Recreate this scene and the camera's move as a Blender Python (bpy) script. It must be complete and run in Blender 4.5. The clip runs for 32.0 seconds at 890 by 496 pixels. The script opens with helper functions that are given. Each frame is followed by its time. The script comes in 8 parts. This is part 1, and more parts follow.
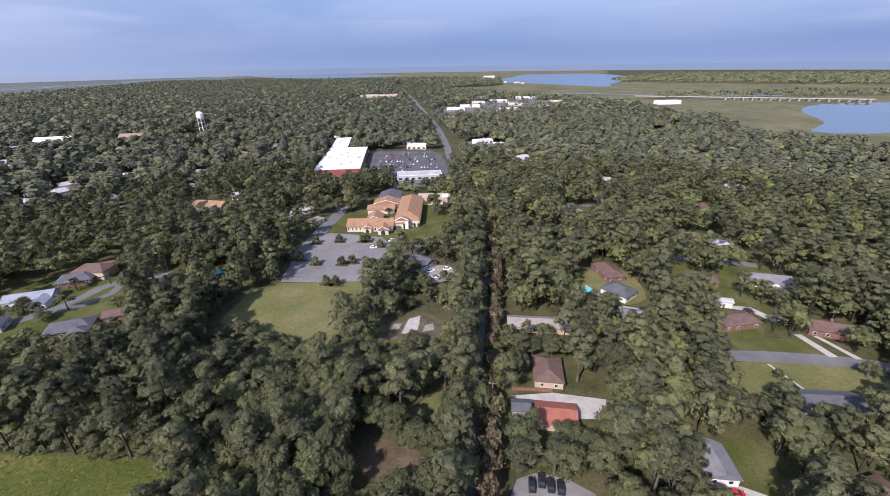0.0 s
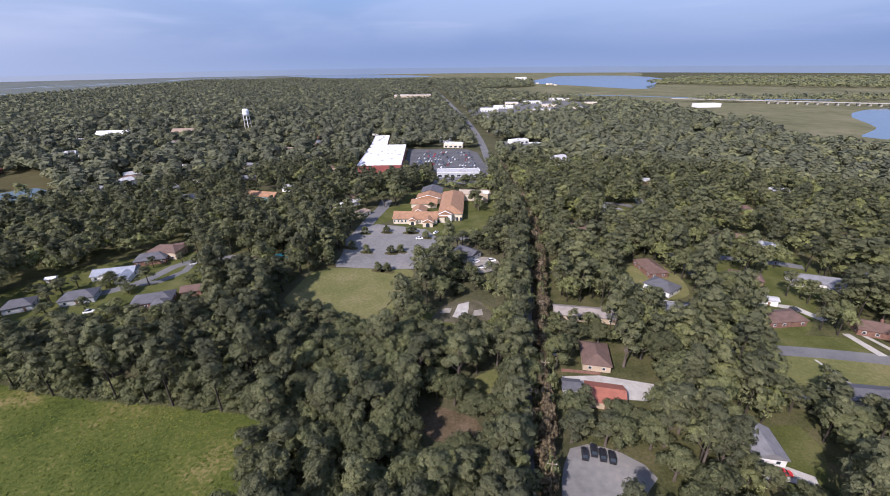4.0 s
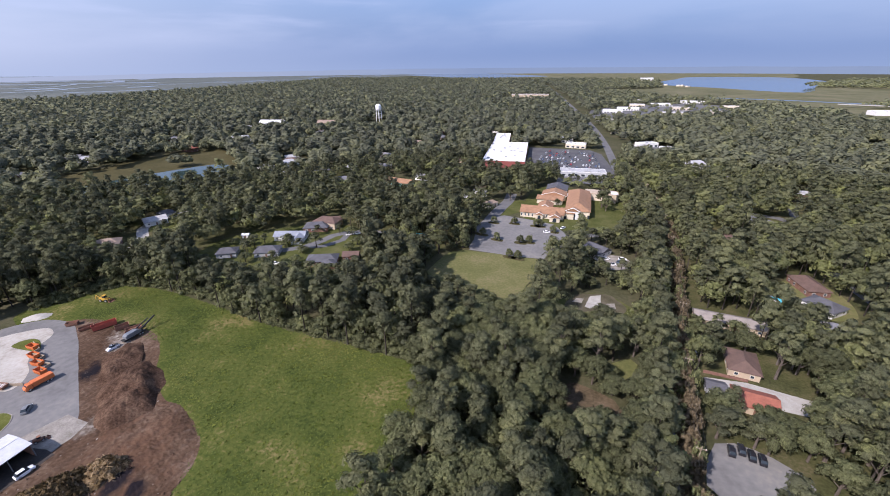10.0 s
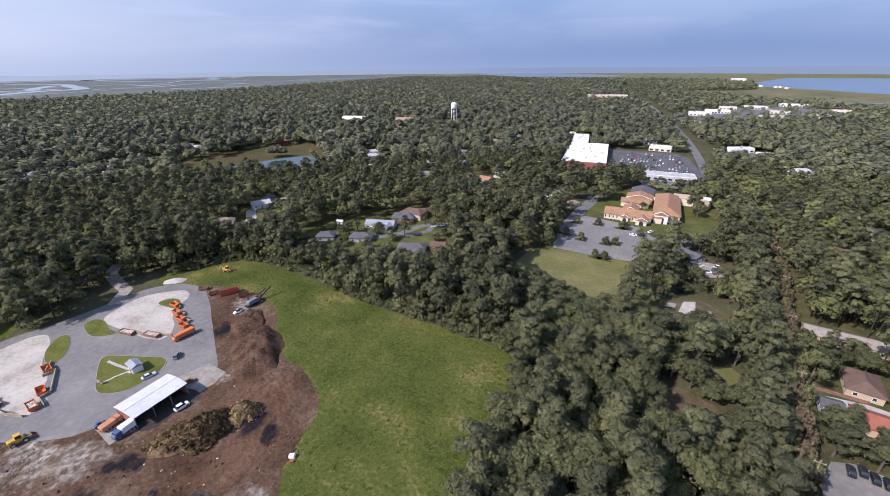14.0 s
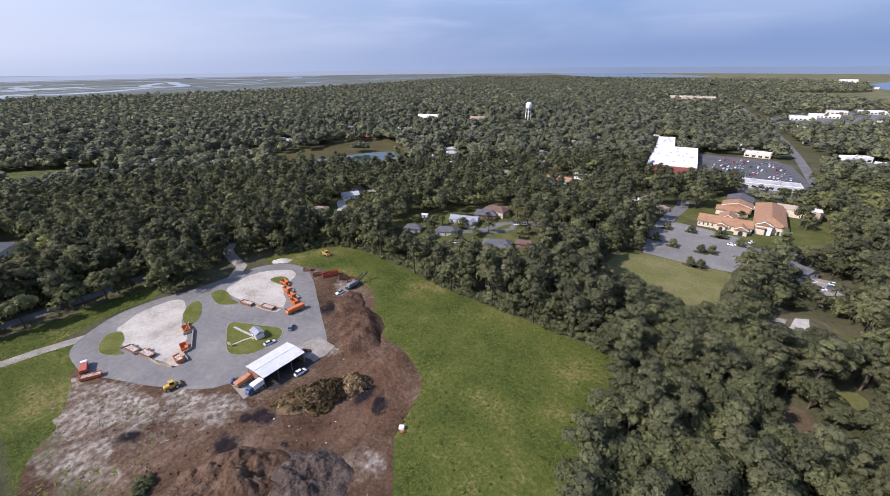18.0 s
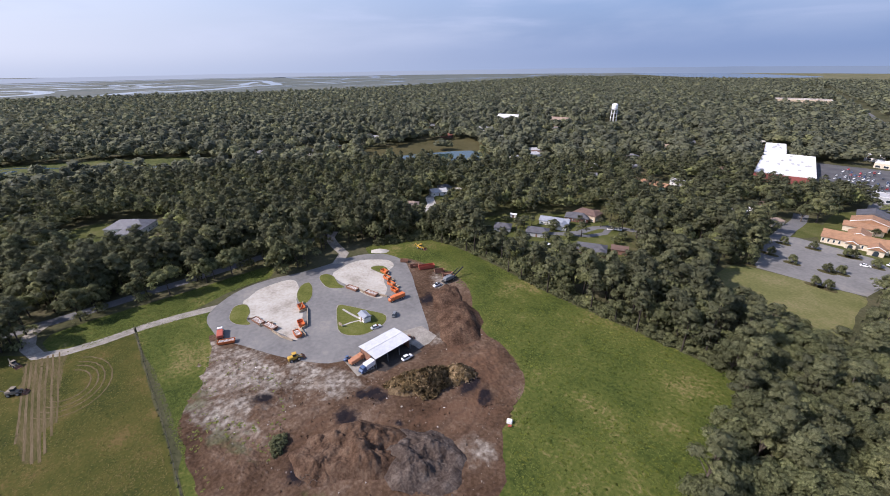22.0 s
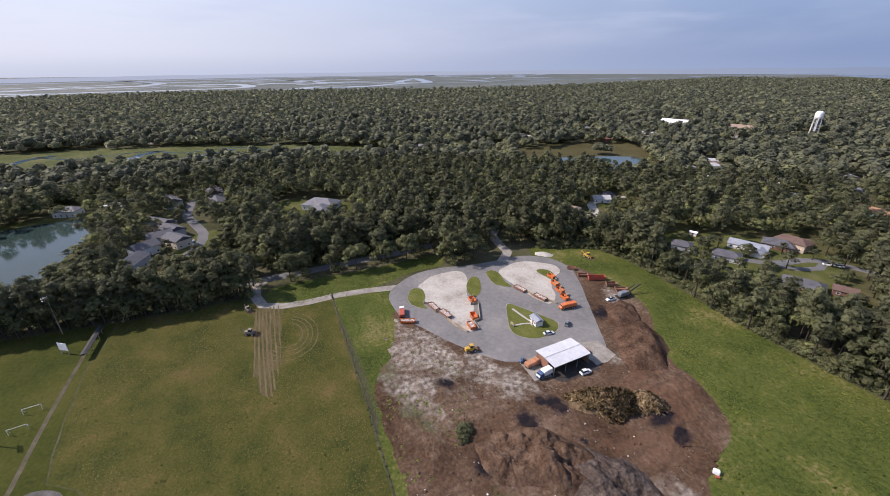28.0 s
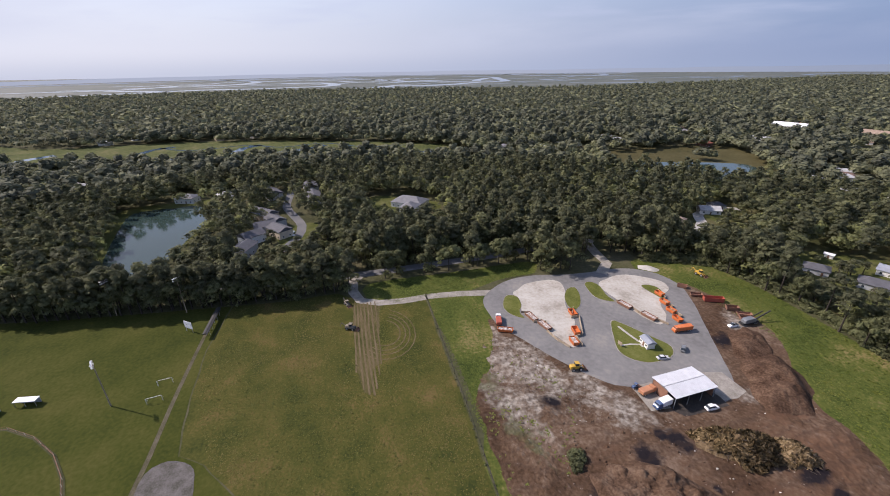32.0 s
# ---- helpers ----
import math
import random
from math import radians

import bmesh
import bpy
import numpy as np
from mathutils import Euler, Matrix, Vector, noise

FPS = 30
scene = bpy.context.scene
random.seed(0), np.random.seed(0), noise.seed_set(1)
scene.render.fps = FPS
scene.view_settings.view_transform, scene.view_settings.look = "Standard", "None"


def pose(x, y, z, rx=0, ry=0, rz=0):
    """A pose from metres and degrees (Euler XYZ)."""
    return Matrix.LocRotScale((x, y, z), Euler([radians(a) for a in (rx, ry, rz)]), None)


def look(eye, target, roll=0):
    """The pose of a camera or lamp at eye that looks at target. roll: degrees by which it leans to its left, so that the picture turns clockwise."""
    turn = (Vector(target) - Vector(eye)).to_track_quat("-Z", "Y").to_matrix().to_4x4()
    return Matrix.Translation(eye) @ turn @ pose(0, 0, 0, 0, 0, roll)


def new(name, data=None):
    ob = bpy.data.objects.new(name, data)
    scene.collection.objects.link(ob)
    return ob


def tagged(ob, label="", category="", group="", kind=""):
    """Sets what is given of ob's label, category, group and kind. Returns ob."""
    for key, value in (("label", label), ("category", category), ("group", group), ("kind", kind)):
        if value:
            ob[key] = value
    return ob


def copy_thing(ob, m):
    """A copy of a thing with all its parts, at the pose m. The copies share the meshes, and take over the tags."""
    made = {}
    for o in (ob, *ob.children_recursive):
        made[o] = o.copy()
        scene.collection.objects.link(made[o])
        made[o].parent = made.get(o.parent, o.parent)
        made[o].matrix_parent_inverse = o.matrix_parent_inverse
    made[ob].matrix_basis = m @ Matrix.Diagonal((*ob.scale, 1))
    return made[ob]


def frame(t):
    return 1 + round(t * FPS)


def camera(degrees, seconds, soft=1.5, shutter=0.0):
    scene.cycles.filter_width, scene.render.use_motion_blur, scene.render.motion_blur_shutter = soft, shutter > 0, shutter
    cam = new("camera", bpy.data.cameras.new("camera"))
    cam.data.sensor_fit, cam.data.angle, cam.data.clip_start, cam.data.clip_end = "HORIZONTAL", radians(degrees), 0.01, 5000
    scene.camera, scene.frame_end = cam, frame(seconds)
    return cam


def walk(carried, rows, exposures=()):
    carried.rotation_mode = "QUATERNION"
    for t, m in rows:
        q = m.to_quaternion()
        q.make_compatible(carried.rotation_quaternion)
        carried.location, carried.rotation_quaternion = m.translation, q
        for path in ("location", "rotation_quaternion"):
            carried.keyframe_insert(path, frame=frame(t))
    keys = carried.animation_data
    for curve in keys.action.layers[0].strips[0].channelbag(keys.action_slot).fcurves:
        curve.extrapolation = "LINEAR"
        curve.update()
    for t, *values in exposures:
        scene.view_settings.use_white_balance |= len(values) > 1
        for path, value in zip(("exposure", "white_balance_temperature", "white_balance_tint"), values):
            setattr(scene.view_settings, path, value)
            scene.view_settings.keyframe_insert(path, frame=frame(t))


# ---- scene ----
cam = camera(94.2, 32.0, soft=0.95)
PATH = [
    (0, (0.00, 0.00, 105.80), (-0.48, 91.15, 64.68), -0.89),
    (0.5, (-1.52, -1.49, 105.74), (-2.46, 89.71, 64.72), -0.83),
    (1, (-3.04, -2.99, 105.68), (-4.37, 88.24, 64.75), -0.77),
    (1.5, (-4.56, -4.51, 105.62), (-6.19, 86.75, 64.77), -0.72),
    (2, (-6.07, -6.04, 105.56), (-7.97, 85.23, 64.75), -0.67),
    (2.5, (-7.58, -7.59, 105.51), (-9.93, 83.68, 64.71), -0.64),
    (4.5, (-13.60, -13.89, 105.33), (-21.69, 77.00, 64.44), -0.54),
    (5.0, (-15.10, -15.50, 105.29), (-25.08, 75.20, 64.38), -0.52),
    (5.5, (-16.60, -17.11, 105.25), (-28.54, 73.35, 64.35), -0.52),
    (6.0, (-18.09, -18.74, 105.22), (-31.79, 71.49, 64.34), -0.52),
    (6.5, (-19.58, -20.37, 105.19), (-35.27, 69.54, 64.34), -0.52),
    (7.0, (-21.07, -22.02, 105.16), (-38.72, 67.55, 64.35), -0.53),
    (7.5, (-22.56, -23.67, 105.13), (-42.08, 65.53, 64.35), -0.53),
    (8.0, (-24.05, -25.33, 105.11), (-45.41, 63.45, 64.35), -0.53),
    (8.5, (-25.54, -27.00, 105.08), (-48.73, 61.32, 64.34), -0.53),
    (9.0, (-27.02, -28.68, 105.06), (-51.94, 59.18, 64.32), -0.52),
    (9.5, (-28.51, -30.36, 105.04), (-55.36, 56.92, 64.30), -0.51),
    (10.0, (-29.99, -32.05, 105.03), (-58.63, 54.66, 64.29), -0.50),
    (10.5, (-31.47, -33.75, 105.01), (-61.88, 52.37, 64.28), -0.49),
    (11.0, (-32.95, -35.45, 105.00), (-64.81, 50.14, 64.28), -0.48),
    (11.5, (-34.43, -37.16, 104.99), (-67.89, 47.82, 64.27), -0.47),
    (12.0, (-35.91, -38.87, 104.98), (-71.13, 45.38, 64.23), -0.45),
    (12.5, (-37.39, -40.59, 104.98), (-74.28, 42.94, 64.19), -0.45),
    (13.0, (-38.87, -42.31, 104.97), (-77.22, 40.54, 64.16), -0.46),
    (13.5, (-40.35, -44.03, 104.97), (-80.17, 38.13, 64.17), -0.46),
    (14.0, (-41.83, -45.76, 104.97), (-83.36, 35.56, 64.19), -0.46),
    (14.5, (-43.31, -47.49, 104.97), (-86.20, 33.13, 64.21), -0.46),
    (16.5, (-49.24, -54.43, 104.99), (-98.19, 22.66, 64.23), -0.48),
    (17.0, (-50.72, -56.16, 105.00), (-101.11, 19.99, 64.24), -0.48),
    (17.5, (-52.20, -57.90, 105.01), (-103.98, 17.32, 64.25), -0.48),
    (18.0, (-53.69, -59.63, 105.02), (-106.95, 14.54, 64.26), -0.48),
    (18.5, (-55.17, -61.37, 105.03), (-109.89, 11.74, 64.28), -0.48),
    (19.0, (-56.66, -63.10, 105.04), (-112.83, 8.91, 64.31), -0.49),
    (19.5, (-58.15, -64.83, 105.06), (-115.61, 6.15, 64.33), -0.51),
    (20.0, (-59.63, -66.56, 105.07), (-118.49, 3.29, 64.36), -0.52),
    (20.5, (-61.13, -68.29, 105.09), (-121.52, 0.24, 64.39), -0.54),
    (21.0, (-62.62, -70.01, 105.11), (-124.49, -2.81, 64.42), -0.57),
    (21.5, (-64.11, -71.73, 105.13), (-127.45, -5.90, 64.46), -0.60),
    (22.0, (-65.61, -73.44, 105.15), (-130.33, -8.97, 64.48), -0.63),
    (22.5, (-67.11, -75.16, 105.17), (-133.25, -12.15, 64.48), -0.65),
    (23.0, (-68.61, -76.86, 105.20), (-136.14, -15.36, 64.49), -0.66),
    (23.5, (-70.11, -78.56, 105.22), (-139.15, -18.76, 64.50), -0.68),
    (24.0, (-71.62, -80.26, 105.24), (-142.26, -22.37, 64.51), -0.68),
    (24.5, (-73.12, -81.94, 105.27), (-145.36, -26.06, 64.54), -0.68),
    (25.0, (-74.64, -83.63, 105.30), (-148.41, -29.77, 64.59), -0.67),
    (25.5, (-76.15, -85.30, 105.32), (-151.17, -33.18, 64.63), -0.66),
    (27.5, (-82.23, -91.92, 105.44), (-162.31, -47.89, 64.82), -0.54),
    (28.0, (-83.76, -93.55, 105.47), (-165.25, -52.19, 64.87), -0.52),
    (28.5, (-85.30, -95.17, 105.50), (-168.28, -56.89, 64.90), -0.53),
    (29.0, (-86.83, -96.79, 105.53), (-171.07, -61.33, 64.94), -0.56),
    (29.5, (-88.37, -98.39, 105.56), (-173.71, -65.66, 64.98), -0.60),
    (30.0, (-89.92, -99.98, 105.59), (-176.26, -69.98, 65.03), -0.65),
    (30.5, (-91.47, -101.56, 105.62), (-178.30, -73.02, 65.05), -0.70),
    (31.0, (-93.02, -103.12, 105.65), (-180.03, -75.17, 65.05), -0.77),
    (31.5, (-94.58, -104.68, 105.69), (-181.72, -77.20, 65.04), -0.84),
    (32.0, (-96.14, -106.22, 105.72), (-183.42, -79.25, 65.03), -0.91),
]
walk(cam, [(t, look(eye, target, roll)) for t, eye, target, roll in PATH], [(0.0, 0.54, 6100, 25), (9.0, 0.51, 6120, 24), (21.0, 0.48, 6250, 22), (32.0, 0.34, 6600, 22)])

# ---------------------------------------------------------------- light
SUN_WAY = Vector((-0.55, -0.835, 0.88)).normalized()
sun = new("sun", bpy.data.lights.new("sun", "SUN"))
sun.data.energy, sun.data.angle, sun.data.color = 4.5, radians(0.6), (1.0, 0.94, 0.84)
sun.matrix_world = look(SUN_WAY * 1000, (0, 0, 0))

world = bpy.data.worlds.new("sky")
scene.world = world
world.use_nodes = True
wt = world.node_tree
wt.nodes.clear()
w_out = wt.nodes.new("ShaderNodeOutputWorld")
w_bg = wt.nodes.new("ShaderNodeBackground")
w_bg.inputs["Strength"].default_value = 0.15
sky = wt.nodes.new("ShaderNodeTexSky")
sky.sky_type = "NISHITA"
sky.sun_disc = False
sky.sun_elevation = math.asin(SUN_WAY.z)
sky.sun_rotation = math.atan2(SUN_WAY.x, SUN_WAY.y)
sky.altitude, sky.air_density, sky.dust_density, sky.ozone_density = 100, 1.0, 0.7, 2.5
w_co = wt.nodes.new("ShaderNodeTexCoord")
w_sep = wt.nodes.new("ShaderNodeSeparateXYZ")
wt.links.new(w_co.outputs["Generated"], w_sep.inputs["Vector"])


def w_range(socket, a, b, c, d):
    n = wt.nodes.new("ShaderNodeMapRange")
    n.interpolation_type = "SMOOTHSTEP"
    for key, v in zip(("From Min", "From Max", "To Min", "To Max"), (a, b, c, d)):
        n.inputs[key].default_value = v
    wt.links.new(socket, n.inputs["Value"])
    return n.outputs["Result"]


def w_product(a, b):
    n = wt.nodes.new("ShaderNodeMath")
    n.operation = "MULTIPLY"
    wt.links.new(a, n.inputs[0])
    wt.links.new(b, n.inputs[1])
    return n.outputs[0]


def w_blend(factor, a, colour):
    n = wt.nodes.new("ShaderNodeMix")
    n.data_type = "RGBA"
    n.inputs["B"].default_value = (*colour, 1)
    wt.links.new(factor, n.inputs["Factor"])
    wt.links.new(a, n.inputs["A"])
    return n.outputs["Result"]


def w_cloud(scale, stretch, lo, hi):
    mp, no = wt.nodes.new("ShaderNodeMapping"), wt.nodes.new("ShaderNodeTexNoise")
    mp.inputs["Scale"].default_value = stretch
    mp.inputs["Rotation"].default_value = (0.0, 0.12, 0.4)
    no.inputs["Scale"].default_value, no.inputs["Detail"].default_value = scale, 7
    no.inputs["Distortion"].default_value = 0.3
    wt.links.new(w_co.outputs["Generated"], mp.inputs["Vector"])
    wt.links.new(mp.outputs["Vector"], no.inputs["Vector"])
    return w_range(no.outputs["Fac"], lo, hi, 0.0, 1.0)


# haze along the horizon, bright towards the sun and blue away from it, a thin veil of cloud in the west, streaks above
w_dot = wt.nodes.new("ShaderNodeVectorMath")
w_dot.operation = "DOT_PRODUCT"
w_dot.inputs[1].default_value = (-0.55, -0.835, 0.0)
wt.links.new(w_co.outputs["Generated"], w_dot.inputs[0])
sunward = w_range(w_dot.outputs["Value"], -0.8, 1.0, 0.0, 1.0)
w_haze = wt.nodes.new("ShaderNodeMix")
w_haze.data_type = "RGBA"
w_haze.inputs["A"].default_value, w_haze.inputs["B"].default_value = (0.86, 1.42, 2.55, 1), (3.75, 4.15, 4.65, 1)
wt.links.new(sunward, w_haze.inputs["Factor"])
w_low = wt.nodes.new("ShaderNodeMix")
w_low.data_type = "RGBA"
wt.links.new(w_range(w_sep.outputs["Z"], 0.02, 0.4, 0.96, 0.0), w_low.inputs["Factor"])
wt.links.new(sky.outputs["Color"], w_low.inputs["A"])
wt.links.new(w_haze.outputs["Result"], w_low.inputs["B"])
west = w_range(w_dot.outputs["Value"], -0.9, 0.6, 0.22, 0.75)
veil = w_product(w_product(w_cloud(1.3, (1.0, 1.0, 4.0), 0.4, 0.62), west), w_range(w_sep.outputs["Z"], 0.005, 0.07, 0.1, 1.0))
streak = w_product(w_cloud(2.6, (0.7, 1.6, 11.0), 0.5, 0.75), w_range(w_sep.outputs["Z"], 0.02, 0.1, 0.0, 0.4))
colour = w_blend(veil, w_low.outputs["Result"], (3.3, 3.75, 4.45))
colour = w_blend(streak, colour, (2.9, 3.4, 4.35))
colour = w_blend(w_range(w_sep.outputs["Z"], -0.02, 0.035, 0.45, 0.0), colour, (1.85, 2.35, 3.15))
wt.links.new(colour, w_bg.inputs["Color"])
wt.links.new(w_bg.outputs["Background"], w_out.inputs["Surface"])


# ---------------------------------------------------------------- materials
def material(name, colours, scale=0.2, fine=3.0, rough=0.9, bump=0.0, metal=0.0, spread=0.0, detail=8.0, stretch=(1, 1, 1)):
    """Two scales of noise run through the colours; spread varies it from piece to piece."""
    m = bpy.data.materials.new(name)
    m.use_nodes = True
    nt = m.node_tree
    n, l = nt.nodes, nt.links
    b = n["Principled BSDF"]
    b.inputs["Roughness"].default_value = rough
    b.inputs["Metallic"].default_value = metal
    if rough >= 0.95:
        b.inputs["Specular IOR Level"].default_value = 0.06
    co = n.new("ShaderNodeTexCoord")
    geo = n.new("ShaderNodeNewGeometry")
    mp = n.new("ShaderNodeMapping")
    mp.inputs["Scale"].default_value = stretch
    l.new(geo.outputs["Position"], mp.inputs["Vector"])
    big, small = n.new("ShaderNodeTexNoise"), n.new("ShaderNodeTexNoise")
    big.inputs["Scale"].default_value, small.inputs["Scale"].default_value = scale, fine
    big.inputs["Detail"].default_value, small.inputs["Detail"].default_value = detail, 4
    big.inputs["Roughness"].default_value = 0.6
    l.new(mp.outputs["Vector"], big.inputs["Vector"])
    l.new(mp.outputs["Vector"], small.inputs["Vector"])
    mix = n.new("ShaderNodeMath")
    mix.operation = "MULTIPLY_ADD"
    mix.inputs[1].default_value = 0.35
    l.new(small.outputs["Fac"], mix.inputs[0])
    half = n.new("ShaderNodeMath")
    half.operation = "MULTIPLY"
    half.inputs[1].default_value = 0.65
    l.new(big.outputs["Fac"], half.inputs[0])
    l.new(half.outputs[0], mix.inputs[2])
    ramp = n.new("ShaderNodeValToRGB")
    e = ramp.color_ramp.elements
    lo, hi = 0.36, 0.64
    e[0].position, e[1].position = lo, hi
    e[0].color, e[1].color = (*colours[0], 1), (*colours[-1], 1)
    for i, c in enumerate(colours[1:-1], 1):
        e.new(lo + (hi - lo) * i / (len(colours) - 1)).color = (*c, 1)
    l.new(mix.outputs[0], ramp.inputs["Fac"])
    colour = ramp.outputs["Color"]
    if spread:
        info = n.new("ShaderNodeObjectInfo")
        hsv = n.new("ShaderNodeHueSaturation")
        rng = n.new("ShaderNodeMapRange")
        rng.inputs["To Min"].default_value, rng.inputs["To Max"].default_value = 1 - spread, 1 + spread
        l.new(info.outputs["Random"], rng.inputs["Value"])
        l.new(rng.outputs["Result"], hsv.inputs["Value"])
        l.new(colour, hsv.inputs["Color"])
        colour = hsv.outputs["Color"]
    l.new(colour, b.inputs["Base Color"])
    if bump:
        bp = n.new("ShaderNodeBump")
        bp.inputs["Strength"].default_value = 0.8
        bp.inputs["Distance"].default_value = bump
        l.new(small.outputs["Fac"], bp.inputs["Height"])
        l.new(bp.outputs["Normal"], b.inputs["Normal"])
    return m


def leaf_material(name, dark, mid, light, grain=1.6, gaps=0.44, vary=0.5):
    """Foliage: tint holds the species and age of each tree and the shade painted inside its crown, the rest varies leaf
    clump by leaf clump.
    """
    m = bpy.data.materials.new(name)
    m.use_nodes = True
    nt = m.node_tree
    n, l = nt.nodes, nt.links
    b = n["Principled BSDF"]
    b.inputs["Roughness"].default_value = 0.75
    b.inputs["Specular IOR Level"].default_value = 0.1
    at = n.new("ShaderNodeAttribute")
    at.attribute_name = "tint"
    info = n.new("ShaderNodeObjectInfo")
    geo = n.new("ShaderNodeNewGeometry")
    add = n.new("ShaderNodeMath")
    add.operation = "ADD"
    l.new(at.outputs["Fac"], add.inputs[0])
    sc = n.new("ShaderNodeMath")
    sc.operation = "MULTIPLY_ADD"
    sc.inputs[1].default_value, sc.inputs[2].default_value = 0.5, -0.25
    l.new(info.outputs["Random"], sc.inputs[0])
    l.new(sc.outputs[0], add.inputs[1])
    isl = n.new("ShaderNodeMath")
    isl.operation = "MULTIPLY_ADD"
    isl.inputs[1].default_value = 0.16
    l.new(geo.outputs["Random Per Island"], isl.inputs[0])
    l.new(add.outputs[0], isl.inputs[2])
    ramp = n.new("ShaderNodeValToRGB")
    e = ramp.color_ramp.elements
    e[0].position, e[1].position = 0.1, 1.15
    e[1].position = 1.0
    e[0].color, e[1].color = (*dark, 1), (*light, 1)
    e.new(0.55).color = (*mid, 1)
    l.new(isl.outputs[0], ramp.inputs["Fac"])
    # sprays of leaves within each clump: light and dark, uneven relief, ragged edges with gaps
    spray, hole = n.new("ShaderNodeTexNoise"), n.new("ShaderNodeTexNoise")
    spray.inputs["Scale"].default_value, spray.inputs["Detail"].default_value = grain, 3
    hole.inputs["Scale"].default_value, hole.inputs["Detail"].default_value = grain * 0.8, 2
    for t in (spray, hole):
        l.new(geo.outputs["Position"], t.inputs["Vector"])
    val = n.new("ShaderNodeMapRange")
    for key, x in zip(("From Min", "From Max", "To Min", "To Max"), (0.3, 0.7, 1 - vary, 1 + vary)):
        val.inputs[key].default_value = x
    l.new(spray.outputs["Fac"], val.inputs["Value"])
    hsv = n.new("ShaderNodeHueSaturation")
    l.new(val.outputs["Result"], hsv.inputs["Value"])
    l.new(ramp.outputs["Color"], hsv.inputs["Color"])
    bump = n.new("ShaderNodeBump")
    bump.inputs["Strength"].default_value, bump.inputs["Distance"].default_value = 0.7, 0.6 / grain
    l.new(spray.outputs["Fac"], bump.inputs["Height"])
    l.new(bump.outputs["Normal"], b.inputs["Normal"])
    l.new(hsv.outputs["Color"], b.inputs["Base Color"])
    tr = n.new("ShaderNodeBsdfTranslucent")
    l.new(hsv.outputs["Color"], tr.inputs["Color"])
    ms = n.new("ShaderNodeMixShader")
    ms.inputs["Fac"].default_value = 0.38
    l.new(b.outputs[0], ms.inputs[1])
    l.new(tr.outputs[0], ms.inputs[2])
    if gaps:
        cut = n.new("ShaderNodeMath")
        cut.operation = "GREATER_THAN"
        cut.inputs[1].default_value = gaps
        l.new(hole.outputs["Fac"], cut.inputs[0])
        clear, mask = n.new("ShaderNodeBsdfTransparent"), n.new("ShaderNodeMixShader")
        l.new(cut.outputs[0], mask.inputs["Fac"])
        l.new(clear.outputs[0], mask.inputs[1])
        l.new(ms.outputs[0], mask.inputs[2])
        ms = mask
    l.new(ms.outputs[0], n["Material Output"].inputs["Surface"])
    return m


M_WOODFLOOR = material("forest_floor", [(0.040, 0.043, 0.021), (0.066, 0.066, 0.034), (0.098, 0.088, 0.054)], 0.03, 0.6, 1.0)
M_LAWN = material("mown_lawn", [(0.046, 0.054, 0.016), (0.074, 0.082, 0.025), (0.115, 0.112, 0.048)], 0.08, 1.5, 1.0, 0.05)
M_DRYLAWN = material("dry_lawn", [(0.086, 0.096, 0.034), (0.124, 0.125, 0.048), (0.185, 0.160, 0.082)], 0.04, 0.8, 1.0, 0.05)
M_GARDEN = material("garden_ground", [(0.034, 0.036, 0.017), (0.058, 0.062, 0.025), (0.084, 0.079, 0.037), (0.115, 0.1, 0.058)], 0.1, 1.2, 1.0, 0.05)
M_FIELD = material("rank_green_field", [(0.027, 0.040, 0.010), (0.054, 0.071, 0.016), (0.084, 0.095, 0.023), (0.17, 0.142, 0.058)], 0.05, 0.8, 1.0, 0.12, detail=14)
M_HAY = material("rough_meadow", [(0.028, 0.036, 0.011), (0.050, 0.055, 0.014), (0.074, 0.069, 0.019), (0.120, 0.086, 0.034)], 0.07, 1.2, 1.0, 0.1, detail=12)
M_SPORT = material("sports_turf", [(0.029, 0.037, 0.009), (0.048, 0.055, 0.012), (0.072, 0.070, 0.019)], 0.035, 0.8, 1.0, 0.03, detail=12)
M_PALE = material("pale_rubble", [(0.09, 0.065, 0.05), (0.17, 0.135, 0.11), (0.26, 0.225, 0.19), (0.38, 0.35, 0.3)], 0.15, 1.5, 1.0, 0.15)
M_SAND = material("white_shell_sand", [(0.27, 0.245, 0.205), (0.38, 0.355, 0.31), (0.45, 0.428, 0.385)], 0.09, 0.7, 1.0, 0.06)
M_YARDASPHALT = material("worn_yard_asphalt", [(0.138, 0.134, 0.130), (0.165, 0.161, 0.156), (0.190, 0.185, 0.177), (0.235, 0.222, 0.200)], 0.045, 0.5, 0.97, 0.0, detail=6)
M_ASPHALT = material("grey_asphalt", [(0.108, 0.108, 0.111), (0.136, 0.136, 0.138), (0.170, 0.166, 0.162)], 0.08, 2.0, 0.95, 0.01)
M_DARKASPHALT = material("dark_asphalt", [(0.072, 0.072, 0.080), (0.096, 0.096, 0.100), (0.128, 0.128, 0.128)], 0.08, 2.0, 0.95, 0.01)
M_CONCRETE = material("concrete", [(0.281, 0.264, 0.238), (0.357, 0.340, 0.306), (0.425, 0.408, 0.374)], 0.3, 3.0, 0.9, 0.01)
M_GRAVEL = material("gravel", [(0.180, 0.165, 0.135), (0.250, 0.230, 0.200), (0.330, 0.305, 0.270)], 0.3, 3.0, 1.0, 0.05)
M_WORN = material("worn_earth_path", [(0.060, 0.056, 0.032), (0.090, 0.080, 0.052), (0.125, 0.110, 0.080)], 0.2, 2.0, 1.0, 0.03)
